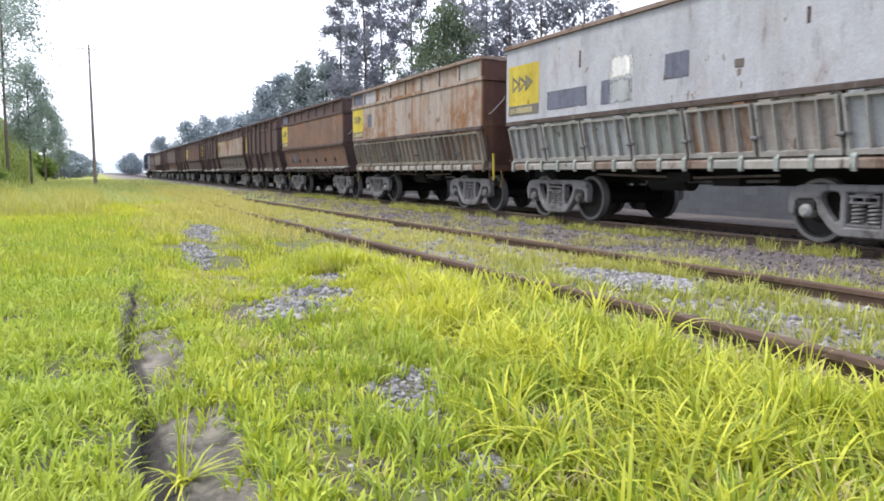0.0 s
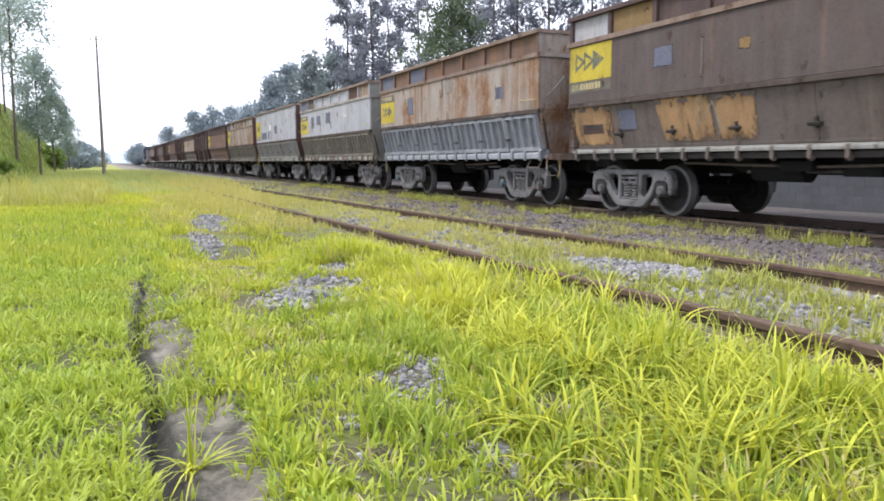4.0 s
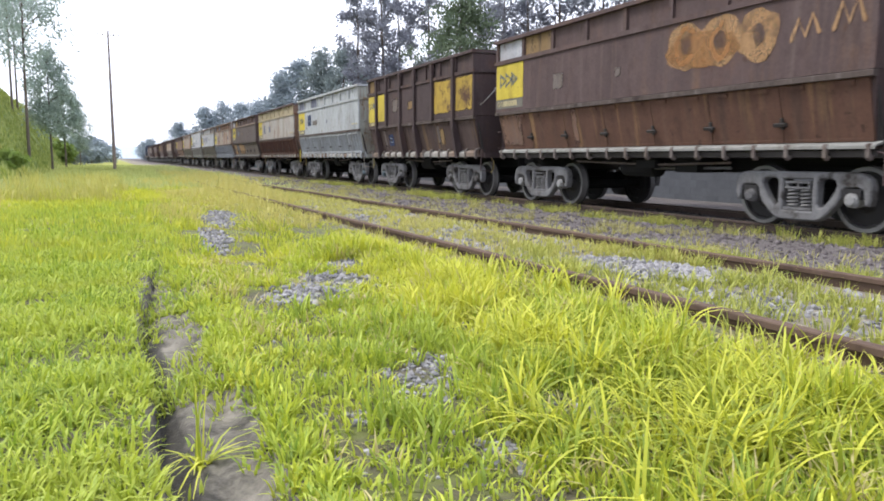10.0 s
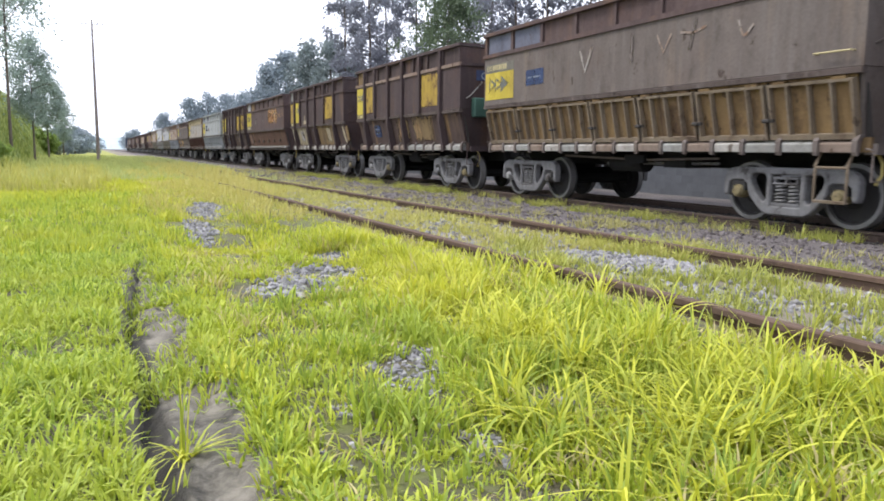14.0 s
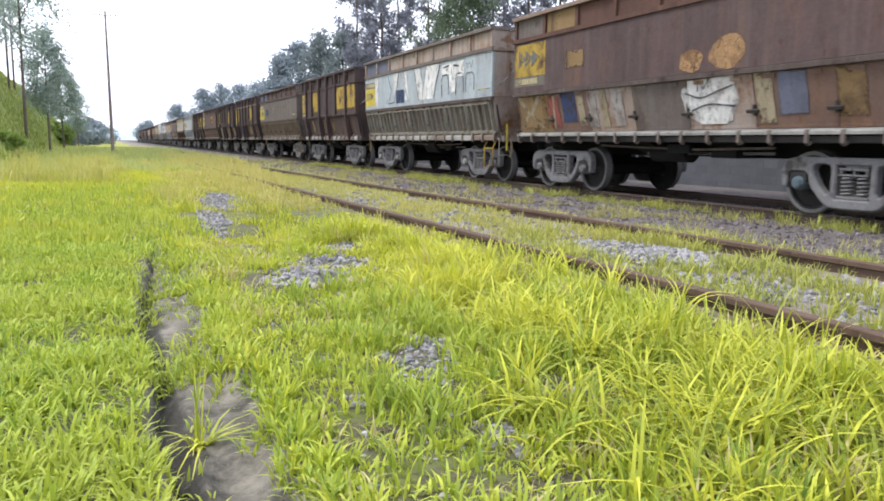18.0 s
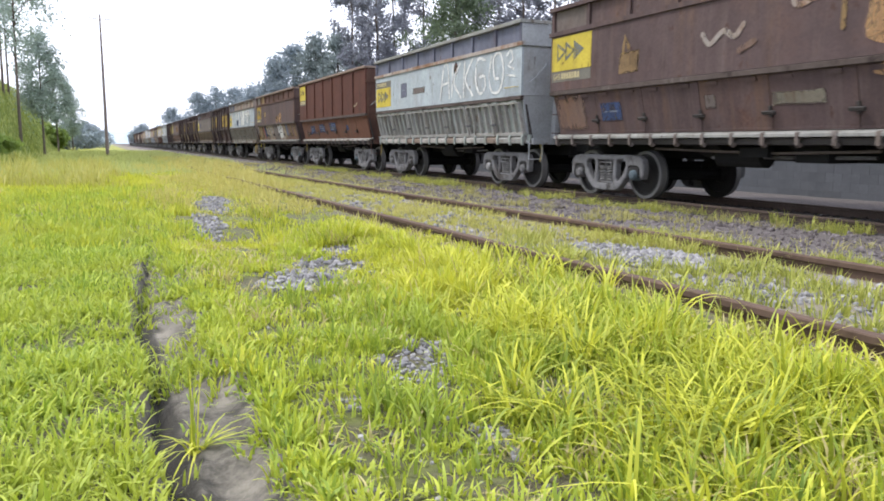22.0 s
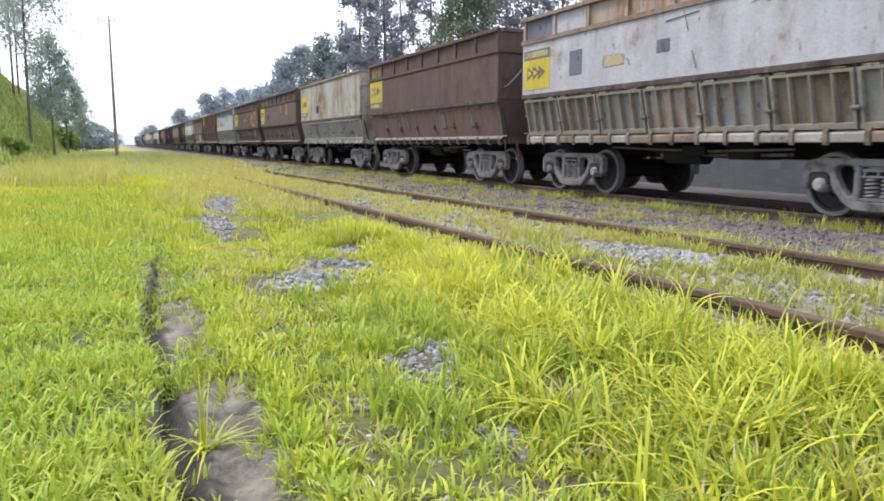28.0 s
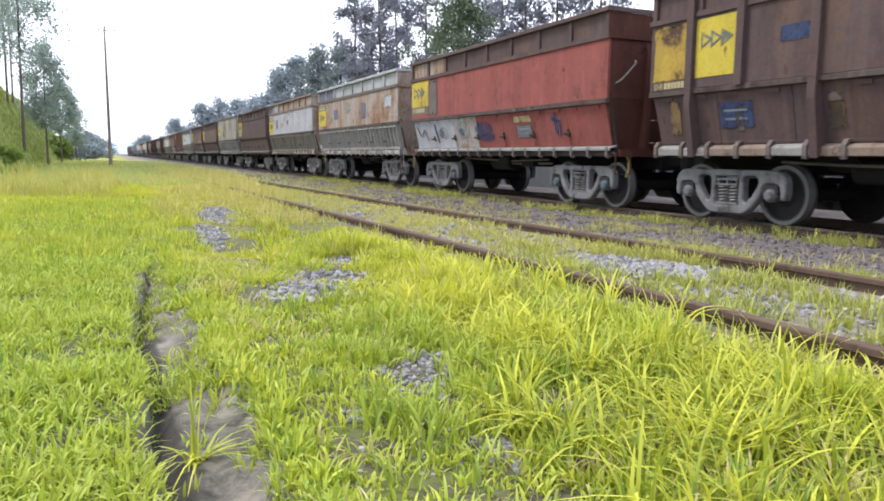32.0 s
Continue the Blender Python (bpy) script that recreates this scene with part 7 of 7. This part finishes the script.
blades("field_grass", tufts(3700, -4, 2.65, 7.0, 24, lambda x, y: verge_keep(x, y) * (1 - 0.8 * parched(x, y)) * (1 - 0.75 * green_field(x, y)), lambda x, y: (0.11 + 0.2 * max(0, noise.noise((x * 0.9, y * 0.6, 3)) + 0.1)) * (1 - 0.5 * smooth(1.5, 2.3, x)) * behind_low(x, y), 0.014, 0.8, 10, 0.1), LUSH, "yellow green field grass further on", 3, 3)
blades("parched_grass", tufts(2600, -6, 2.7, 8.0, 34, lambda x, y: parched(x, y) * (1 - bare(x, y)) if in_view(x, y) else 0, lambda x, y: (0.17 + 0.07 * noise.noise((x, y, 13))) * behind_low(x, y), 0.014, 0.9, 11, 0.1), PARCHED, "dried yellow grass in patches over the field", 31, 3)
blades("rail_end_grass", tufts(900, 2.3, 4.9, 13.0, 46, lambda x, y: smooth(12.5 + 7.5 * max(0, x - 2.9), 17 + 7.5 * max(0, x - 2.9), y) if in_view(x, y) else 0, lambda x, y: 0.3 + 0.08 * noise.noise((x, y, 13)), 0.016, 0.8, 11, 0.12), PARCHED, "tall dry grass that closes over the end of the siding", 32, 3)
blades("low_grass", tufts(1500, 0.46, 2.6, 1.2, 4.2, lambda x, y: (1 - bare(x, y)) * (1 - 0.7 * thin_zone(x, y)) if in_view(x, y) else 0, lambda x, y: 0.075, 0.0095, 1.3, 9, 0.06), FRESH, "short grass under the longer tufts", 33, 3)
blades("far_grass", tufts(4200, -9, 5.6, 22, 90, lambda x, y: (1.0 if x < 2.6 or y > 34 else 0.15) if in_view(x, y) else 0, lambda x, y: 0.26, 0.04, 0.6, 8, 0.35), HAZY, "tall yellowing grass far down the line, haze mixed into its colour", 4, 2)
blades("tall_field_weeds", tufts(260, -5.5, 0.6, 17, 34, lambda x, y: smooth(-0.05, 0.2, noise.noise((x * 0.8, y * 0.35, 71))) if in_view(x, y) and bank(x, y) < 0.2 else 0, lambda x, y: 0.5 + 0.2 * noise.noise((x, y, 5)), 0.022, 0.7, 12, 0.16), DRY, "tall yellowing weeds standing in the field", 34, 3)
blades("slope_grass", tufts(3600, -24, -2.6, 26, 110, lambda x, y: 1.0 if bank(x, y) > 0.1 and x > -0.2 * y - 2 else 0, lambda x, y: 0.4, 0.05, 0.7, 8, 0.4), SHADY, "green grass on the cutting slope", 7, 2)
def around(x, y):
    """The rest of the verge, beside and behind the standpoint."""
    return 0 if (in_view(x, y) and y > 1.1) or math.hypot(x, y) < 0.35 else 1 - bare(x, y)


blades("rear_grass", tufts(3800, -9, 2.78, -9, 12, around, lambda x, y: 0.1 + 0.05 * noise.noise((x, y, 2)), 0.012, 1.2, 10, 0.1), TURF, "short green grass round the standpoint", 8, 2)
blades("rear_long_grass", tufts(1000, 0.5, 2.78, -9, 2, lambda x, y: around(x, y) * clump(x, y, 1), verge_height, 0.011, 1.2, 12, 0.06), LUSH, "longer yellow green grass along the siding behind the standpoint", 18, 3)
blades("rear_bed_grass", tufts(900, 2.95, 5.0, -9, 3, lambda x, y: 0 if in_view(x, y) and y > 1.8 else 0.3 + 0.7 * clump(x, y, 4), lambda x, y: 0.12, 0.01, 1.0, 11, 0.07), OLIVE, "yellow green grass between the rails behind the standpoint", 19, 3)
blades("weeds", tufts(850, 4.9, 8.45, 2.0, 40, lambda x, y: (0.9 if noise.noise((x * 1.1, y * 0.8, 12)) > 0.12 else 0.07) * (1 if in_view(x, y) else 0), lambda x, y: 0.15 + 0.08 * noise.noise((x * 3, y * 3, 4)), 0.008, 1.3, 16, 0.09), SPARSE, "sparse dry weeds between the tracks", 5, 3)
blades("railside_weeds", tufts(420, 7.75, 8.42, 3.5, 32, lambda x, y: (0.9 if noise.noise((x * 0.7, y * 0.9, 44)) > 0.0 else 0.1) if in_view(x, y) else 0, lambda x, y: 0.2 + 0.1 * noise.noise((x * 2, y * 2, 4)), 0.009, 1.1, 15, 0.08), OLIVE, "olive weeds along the rail under the train", 25, 3)

def stone_material(name, dark, pale):
    """Broken stone, each piece with its own tone, dusty with fine grain."""
    mat, n, l, b = shader(name, 0.9)
    geo = n.new("ShaderNodeNewGeometry")
    v = coords(n, l, per_object=False)
    fine = noise_of(n, l, v, 60.0, 4, 0.7)
    c = blend(n, l, geo.outputs["Random Per Island"], dark, pale)
    c = blend(n, l, scaled(n, l, step_of(n, l, fine, 0.4, 0.7), 0, 0.4), c, [x * 0.7 for x in dark])
    l.new(c, b.inputs["Base Color"])
    b.inputs["Specular IOR Level"].default_value = 0.3
    bump_of(n, l, b, fine, 0.4, 0.006)
    return mat


STONE = stone_material("pale_grey_crushed_stone", (0.09, 0.088, 0.09), (0.36, 0.352, 0.355))
STONE_D = stone_material("dull_brown_ballast", (0.06, 0.05, 0.05), (0.2, 0.178, 0.178))


def stones(name, spots, material, label, seed):
    """Joined angular stones. spots: x, y, z, size."""
    r = np.random.RandomState(seed)
    bm = bmesh.new()
    bmesh.ops.create_icosphere(bm, subdivisions=1, radius=1)
    base = np.array([v.co[:] for v in bm.verts])
    tri = np.array([[v.index for v in f.verts] for f in bm.faces])
    bm.free()
    s = np.array(spots)
    n, k = len(s), len(base)
    v = base[None] * r.uniform(0.6, 1.25, (n, k, 1)) * r.uniform(0.55, 1.2, (n, 1, 3)) * s[:, None, 3:4] + s[:, None, :3]
    f = (tri[None] + (np.arange(n) * k)[:, None, None]).reshape(-1, 3)
    me = quick_mesh(name, v.reshape(-1, 3).tolist(), f.tolist())
    return tagged(put(name, me, material), label, "gravel", kind="stuff")


rs = random.Random(9)
spots = []
for gx, gy, rx, ry in GRAVEL:
    for i in range(int((5000 if gy < 4 else 3000) * rx * ry) + 14):
        a, q = rs.uniform(0, math.tau), math.sqrt(rs.random()) * 1.25
        x, y = gx + math.cos(a) * q * rx, gy + math.sin(a) * q * ry
        spots.append((x, y, ground_z(x, y) + 0.004, rs.uniform(0.008, 0.02) if y < 4 else rs.uniform(0.01, 0.03)))
for i in range(1300):
    x, y = rs.uniform(0.5, 2.7), 1.2 + 5.5 * rs.random() ** 1.4
    if noise.noise((x * 3.3, y * 3.3, 15)) < 0.05 and in_view(x, y):
        spots.append((x, y, ground_z(x, y), rs.uniform(0.006, 0.02)))
stones("gravel", spots, STONE, "pale grey crushed stone lying in the grass", 1)
spots = []
while len(spots) < 3800:
    y = 2.0 + 14 * rs.random() ** 1.5
    x = rs.uniform(siding_x(y) - 0.75, siding_x(y) + 0.75)
    heap = math.hypot((x - 3.77) / 0.42, (y - 4.65) / 0.8) + 0.3 * noise.noise((x * 2, y * 2, 1)) < 1
    if in_view(x, y) and (heap or rs.random() < 0.06 + 0.32 * smooth(0.0, 0.25, noise.noise((x * 1.1, y * 0.55, 21)))):
        spots.append((x, y, ground_z(x, y) + 0.005, rs.uniform(0.014, 0.036)))
stones("siding_ballast", spots, STONE, "pale crushed stone between the rails of the siding", 2)
spots = []
while len(spots) < 11000:
    y = 3.0 + 32 * rs.random() ** 1.6
    x = rs.uniform(5.0, 11.2)
    if in_view(x, y):
        spots.append((x, y, ground_z(x, y) + 0.0, rs.uniform(0.015, 0.04)))
# stones under the train, coloured darker to carry the shade of the wagons
stones("oily_ballast", [p for p in spots if 8.2 < p[0] < 10.6], plain("greasy_ballast", (0.04, 0.036, 0.035), 0.8, 0.4, 9.0), "ballast with the shade of the wagons painted in", 4)
spots = [p for p in spots if not 8.2 < p[0] < 10.6]
stones("track_ballast", spots, STONE_D, "dull purple brown ballast round the train's track", 3)

# a tuft growing in the rut
bm = bmesh.new()
rt = random.Random(3)
for i in range(26):
    tall = i < 6
    a, ln, h = rt.uniform(0, math.tau), rt.uniform(0.03, 0.1) if tall else rt.uniform(0.1, 0.3), rt.uniform(0.26, 0.36) if tall else rt.uniform(0.07, 0.15)
    bx, by = rt.gauss(0, 0.014), rt.gauss(0, 0.014)
    droop = 0.1 if tall else 0.75
    pts = [Vector((bx, by, 0)) + Vector((math.cos(a) * ln * q ** 1.4, math.sin(a) * ln * q ** 1.4, h * (q - droop * q * q * q))) for q in (0, 0.25, 0.5, 0.75, 1.0)]
    sd = Vector((-math.sin(a), math.cos(a), 0)) * 0.0065
    rows_ = [(bm.verts.new(p - sd * (1 - 0.85 * j / 4)), bm.verts.new(p + sd * (1 - 0.85 * j / 4))) for j, p in enumerate(pts)]
    for p, q in zip(rows_, rows_[1:]):
        bm.faces.new((p[0], p[1], q[1], q[0]))
tagged(part("grass_tuft", bm, LUSH, None, m=pose(0.225, 2.42, ground_z(0.225, 2.42) - 0.005)), "spiky green tuft growing in the muddy rut", "grass tuft")


# ---- trees ----
def leaf_material(name, a, b_):
    return grass_material(name, a, b_, [x * 0.8 for x in a])


# EUC, DOME, PALE and FAR have distance haze painted into their leaf colour
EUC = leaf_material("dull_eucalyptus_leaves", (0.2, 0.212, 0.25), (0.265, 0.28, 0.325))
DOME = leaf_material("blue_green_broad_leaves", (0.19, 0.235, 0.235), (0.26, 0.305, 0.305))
PALE = leaf_material("pale_hazy_leaves", (0.27, 0.345, 0.3), (0.38, 0.455, 0.4))
BROAD = leaf_material("broad_tree_leaves", (0.085, 0.125, 0.07), (0.13, 0.17, 0.09))
SHRUB = leaf_material("low_shrub_leaves", (0.16, 0.24, 0.05), (0.26, 0.34, 0.08))
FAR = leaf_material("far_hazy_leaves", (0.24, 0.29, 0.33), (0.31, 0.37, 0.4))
BARK = plain("grey_brown_bark", (0.12, 0.1, 0.085), 0.9, 0.3, 3.0)


def tree(name, x, y, h, spread, leaves, label, seed, crown_from=0.35, clumps=60, leaf=0.4, per=40, trunk_r=0.22, lean=0.03, flat=0.7, tight=0.3):
    """Tapered trunk with limbs and a crown of loose leaf clumps."""
    r = random.Random(seed)
    z0 = ground_z(x, y) - 0.1
    root = tagged(new(name), label, "tree", "trees round the line")
    root.location = (x, y, z0)
    bm = bmesh.new()
    bend = [Vector((lean * h * q * q * math.cos(seed), lean * h * q * q * math.sin(seed), h * 0.93 * q)) for q in (0, 0.15, 0.3, 0.5, 0.7, 0.85, 1.0)]
    pts = bend
    rings = []
    for i, p in enumerate(pts):
        rad = trunk_r * (1 - 0.85 * i / (len(pts) - 1))
        rings.append([bm.verts.new(p + Vector((math.cos(math.tau * j / 8) * rad, math.sin(math.tau * j / 8) * rad, 0))) for j in range(8)])
    for a, b in zip(rings, rings[1:]):
        for j in range(8):
            bm.faces.new((a[j], a[(j + 1) % 8], b[(j + 1) % 8], b[j]))
    centres = []
    for i in range(clumps):
        q = crown_from + (1 - crown_from) * (i + r.random()) / clumps
        p = Vector((lean * h * q * q * math.cos(seed), lean * h * q * q * math.sin(seed), h * 0.93 * q))
        env = math.sin(math.pi * min(1, max(0.08, (q - crown_from) / (1 - crown_from) * 0.82 + 0.14)))
        a, d = r.uniform(0, math.tau), spread * env * math.sqrt(r.uniform(0.04, 1.0))
        c = p + Vector((math.cos(a) * d, math.sin(a) * d, r.uniform(-0.02, 0.06) * h))
        centres.append(c)
        if i % 3 == 0:
            tube(bm, [p - Vector((0, 0, h * 0.04)), p.lerp(c, 0.6) + Vector((0, 0, 0.1)), c], max(0.02, trunk_r * 0.16), 5)
    part("trunk", bm, BARK, root)
    n = clumps * per
    g = np.random.RandomState(seed)
    cen = np.repeat(np.array([c[:] for c in centres]), per, 0)
    size = spread * tight
    off = g.normal(0, 1, (n, 3)) * np.array([size, size, size * flat]) * 0.5
    pos = cen + off
    ln = leaf * g.uniform(0.5, 1.2, (n, 1))
    d1 = g.normal(0, 1, (n, 3))
    d1[:, 2] -= 0.5
    d1 /= np.linalg.norm(d1, axis=1, keepdims=True)
    d2 = np.cross(d1, g.normal(0, 1, (n, 3)))
    d2 /= np.linalg.norm(d2, axis=1, keepdims=True)
    v = np.stack([pos - d1 * ln, pos + d2 * ln * 0.4, pos + d1 * ln, pos - d2 * ln * 0.4], 1).reshape(-1, 3)
    f = np.arange(n * 4).reshape(-1, 4)
    put("crown", quick_mesh("crown", v.tolist(), f.tolist()), leaves, root)
    return root


def at(az, dist):
    return math.sin(radians(az)) * dist, math.cos(radians(az)) * dist


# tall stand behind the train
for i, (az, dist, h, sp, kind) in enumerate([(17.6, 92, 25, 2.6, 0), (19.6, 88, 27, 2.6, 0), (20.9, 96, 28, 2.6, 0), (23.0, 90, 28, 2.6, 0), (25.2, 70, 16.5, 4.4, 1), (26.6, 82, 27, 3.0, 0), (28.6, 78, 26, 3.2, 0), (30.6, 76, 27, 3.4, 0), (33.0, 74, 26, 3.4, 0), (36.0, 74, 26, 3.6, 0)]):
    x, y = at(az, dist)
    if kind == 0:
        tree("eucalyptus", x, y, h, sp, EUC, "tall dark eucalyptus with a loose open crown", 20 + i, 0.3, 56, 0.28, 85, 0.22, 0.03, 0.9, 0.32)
    else:
        tree("broadleaf_tree", x, y, h, sp, BROAD, "broad green tree in front of the eucalyptus stand", 20 + i, 0.32, 70, 0.2, 170, 0.3)
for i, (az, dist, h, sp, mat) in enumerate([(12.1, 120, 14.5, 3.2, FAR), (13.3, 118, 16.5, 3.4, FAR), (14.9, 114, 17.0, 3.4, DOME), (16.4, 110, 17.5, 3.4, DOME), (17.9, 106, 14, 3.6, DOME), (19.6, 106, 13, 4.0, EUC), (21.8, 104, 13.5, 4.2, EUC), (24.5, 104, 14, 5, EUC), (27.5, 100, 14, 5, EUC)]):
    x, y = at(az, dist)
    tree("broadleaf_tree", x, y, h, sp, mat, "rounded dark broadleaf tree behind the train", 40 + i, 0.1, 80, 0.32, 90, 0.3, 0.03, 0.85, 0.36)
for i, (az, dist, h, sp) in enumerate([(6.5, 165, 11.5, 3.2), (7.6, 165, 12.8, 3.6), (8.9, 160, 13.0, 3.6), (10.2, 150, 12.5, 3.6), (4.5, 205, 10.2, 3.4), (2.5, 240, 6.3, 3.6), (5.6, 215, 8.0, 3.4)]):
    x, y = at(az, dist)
    tree("broadleaf_tree", x, y, h, sp, FAR, "far tree beyond the train, haze painted into its leaf colour", 60 + i, 0.1, 60, 0.28, 100, 0.3, 0.03, 0.8, 0.38)
# sparse pale trees on the cutting slope
for i, (az, dist, h, sp, cf) in enumerate([(-6.9, 56, 17, 2.5, 0.3), (-5.9, 60, 19, 2.7, 0.28), (-5.1, 44, 14.5, 2.1, 0.36), (-3.75, 57, 8.4, 1.6, 0.36), (-2.9, 70, 7.2, 1.4, 0.4), (-2.0, 98, 7.2, 1.4, 0.25), (-7.6, 62, 16, 2.2, 0.3), (-6.6, 66, 18, 2.6, 0.3), (-5.6, 70, 19, 2.5, 0.34)]):
    x, y = at(az, dist)
    tree("slope_tree", x, y, h, sp, PALE, "thin pale-leaved tree on the cutting slope, haze in its leaf colour", 80 + i, cf, 60, 0.12, 110, 0.085, 0.02, 0.85, 0.36)
for i, (az, dist, h, sp) in enumerate([(-1.3, 130, 4.2, 2.6), (-0.6, 160, 4.2, 3.2), (-2.2, 110, 3.6, 2.2), (-6.55, 31, 0.55, 0.6), (-3.2, 90, 2.2, 1.5)]):
    x, y = at(az, dist)
    tree("shrub", x, y, h, sp, SHRUB if i > 2 else FAR, "low green shrub at the foot of the slope", 90 + i, 0.05, 30, 0.14 if dist < 60 else 0.35, 80 if dist < 60 else 40, 0.06)

# far hills, their haze painted as a blue-grey surface colour
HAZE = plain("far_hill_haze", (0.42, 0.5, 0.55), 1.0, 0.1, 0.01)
hv, hf = [], []
for i in range(121):
    a = radians(-60 + i * 1.25)
    h = 12 + 9 * noise.noise((i * 0.12, 0.5, 0)) + 4 * noise.noise((i * 0.5, 2.5, 0))
    hv += [(math.sin(a) * 1100, math.cos(a) * 1100, -5), (math.sin(a) * 1130, math.cos(a) * 1130, h), (math.sin(a) * 1400, math.cos(a) * 1400, h * 0.6)]
for i in range(120):
    b = i * 3
    hf += [(b, b + 3, b + 4, b + 1), (b + 1, b + 4, b + 5, b + 2)]
tagged(put("backdrop", quick_mesh("backdrop", hv, hf), HAZE), "low hills on the horizon, haze painted into their colour", "hills", kind="structure")

# pole
px, py = at(0.15, 58)
pole = tagged(new("utility_pole"), "tall slim concrete utility pole in the grass", "utility pole")
pole.location = (px, py, 0)
CONC = plain("weathered_pole", (0.2, 0.165, 0.155), 0.9, 0.15, 4.0)
bm = bmesh.new()
lathe(bm, [(-0.2, 0.125), (5.0, 0.09), (9.75, 0.055)], "z", 10)
part("shaft", bm, CONC, pole)
bm = bmesh.new()
box(bm, -0.7, 0.7, 0.062, 0.1, 9.44, 9.48)
part("crossarm", bm, CONC, pole)
for q in (-0.75, -0.4, 0.4, 0.75):
    bm = bmesh.new()
    lathe(bm, [(9.48, 0.02), (9.54, 0.035), (9.6, 0.015)], "z", 8)
    part("insulator", bm, CONC, pole, m=pose(q * 0.88, 0.08, 0.0))

# ---- blocks of the wall, the stretch that shows under the wagons ----
bm = bmesh.new()
box(bm, 0, 0.03, 0.003, 0.387, 0.003, 0.187)
block_mesh = mesh_of("block", bm)
for c in range(7):
    for i in range(40):
        y = 6.0 + 0.39 * i + (0.195 if c % 2 else 0)
        put("block", block_mesh, BLOCK, wall, pose(WALL_X - 0.007 + random.uniform(-0.0015, 0.0015), y, -0.16 + 0.19 * c))
rest = []
for c in range(12):
    for i in range(-60, 240):
        if c < 7 and 0 <= i < 40:
            continue
        y = 6.0 + 0.39 * i + (0.195 if c % 2 else 0)
        rest.append((y, -0.16 + 0.19 * c))
bv, bf = [], []
for y, z in rest:
    b = len(bv)
    if z + 0.184 > WALL_H:
        continue
    x0 = WALL_X - 0.007
    bv += [(x0, y + 0.003, z + 0.003), (x0, y + 0.387, z + 0.003), (x0, y + 0.387, z + 0.187), (x0, y + 0.003, z + 0.187)]
    bv += [(x0 + 0.03, p[1], p[2]) for p in bv[-4:]]
    bf += [(b + 3, b + 2, b + 1, b), (b, b + 1, b + 5, b + 4), (b + 1, b + 2, b + 6, b + 5), (b + 2, b + 3, b + 7, b + 6), (b + 3, b, b + 4, b + 7)]
tagged(put("blocks", quick_mesh("blocks", bv, bf), BLOCK, wall), "grey concrete blocks", kind="stuff")

motions()
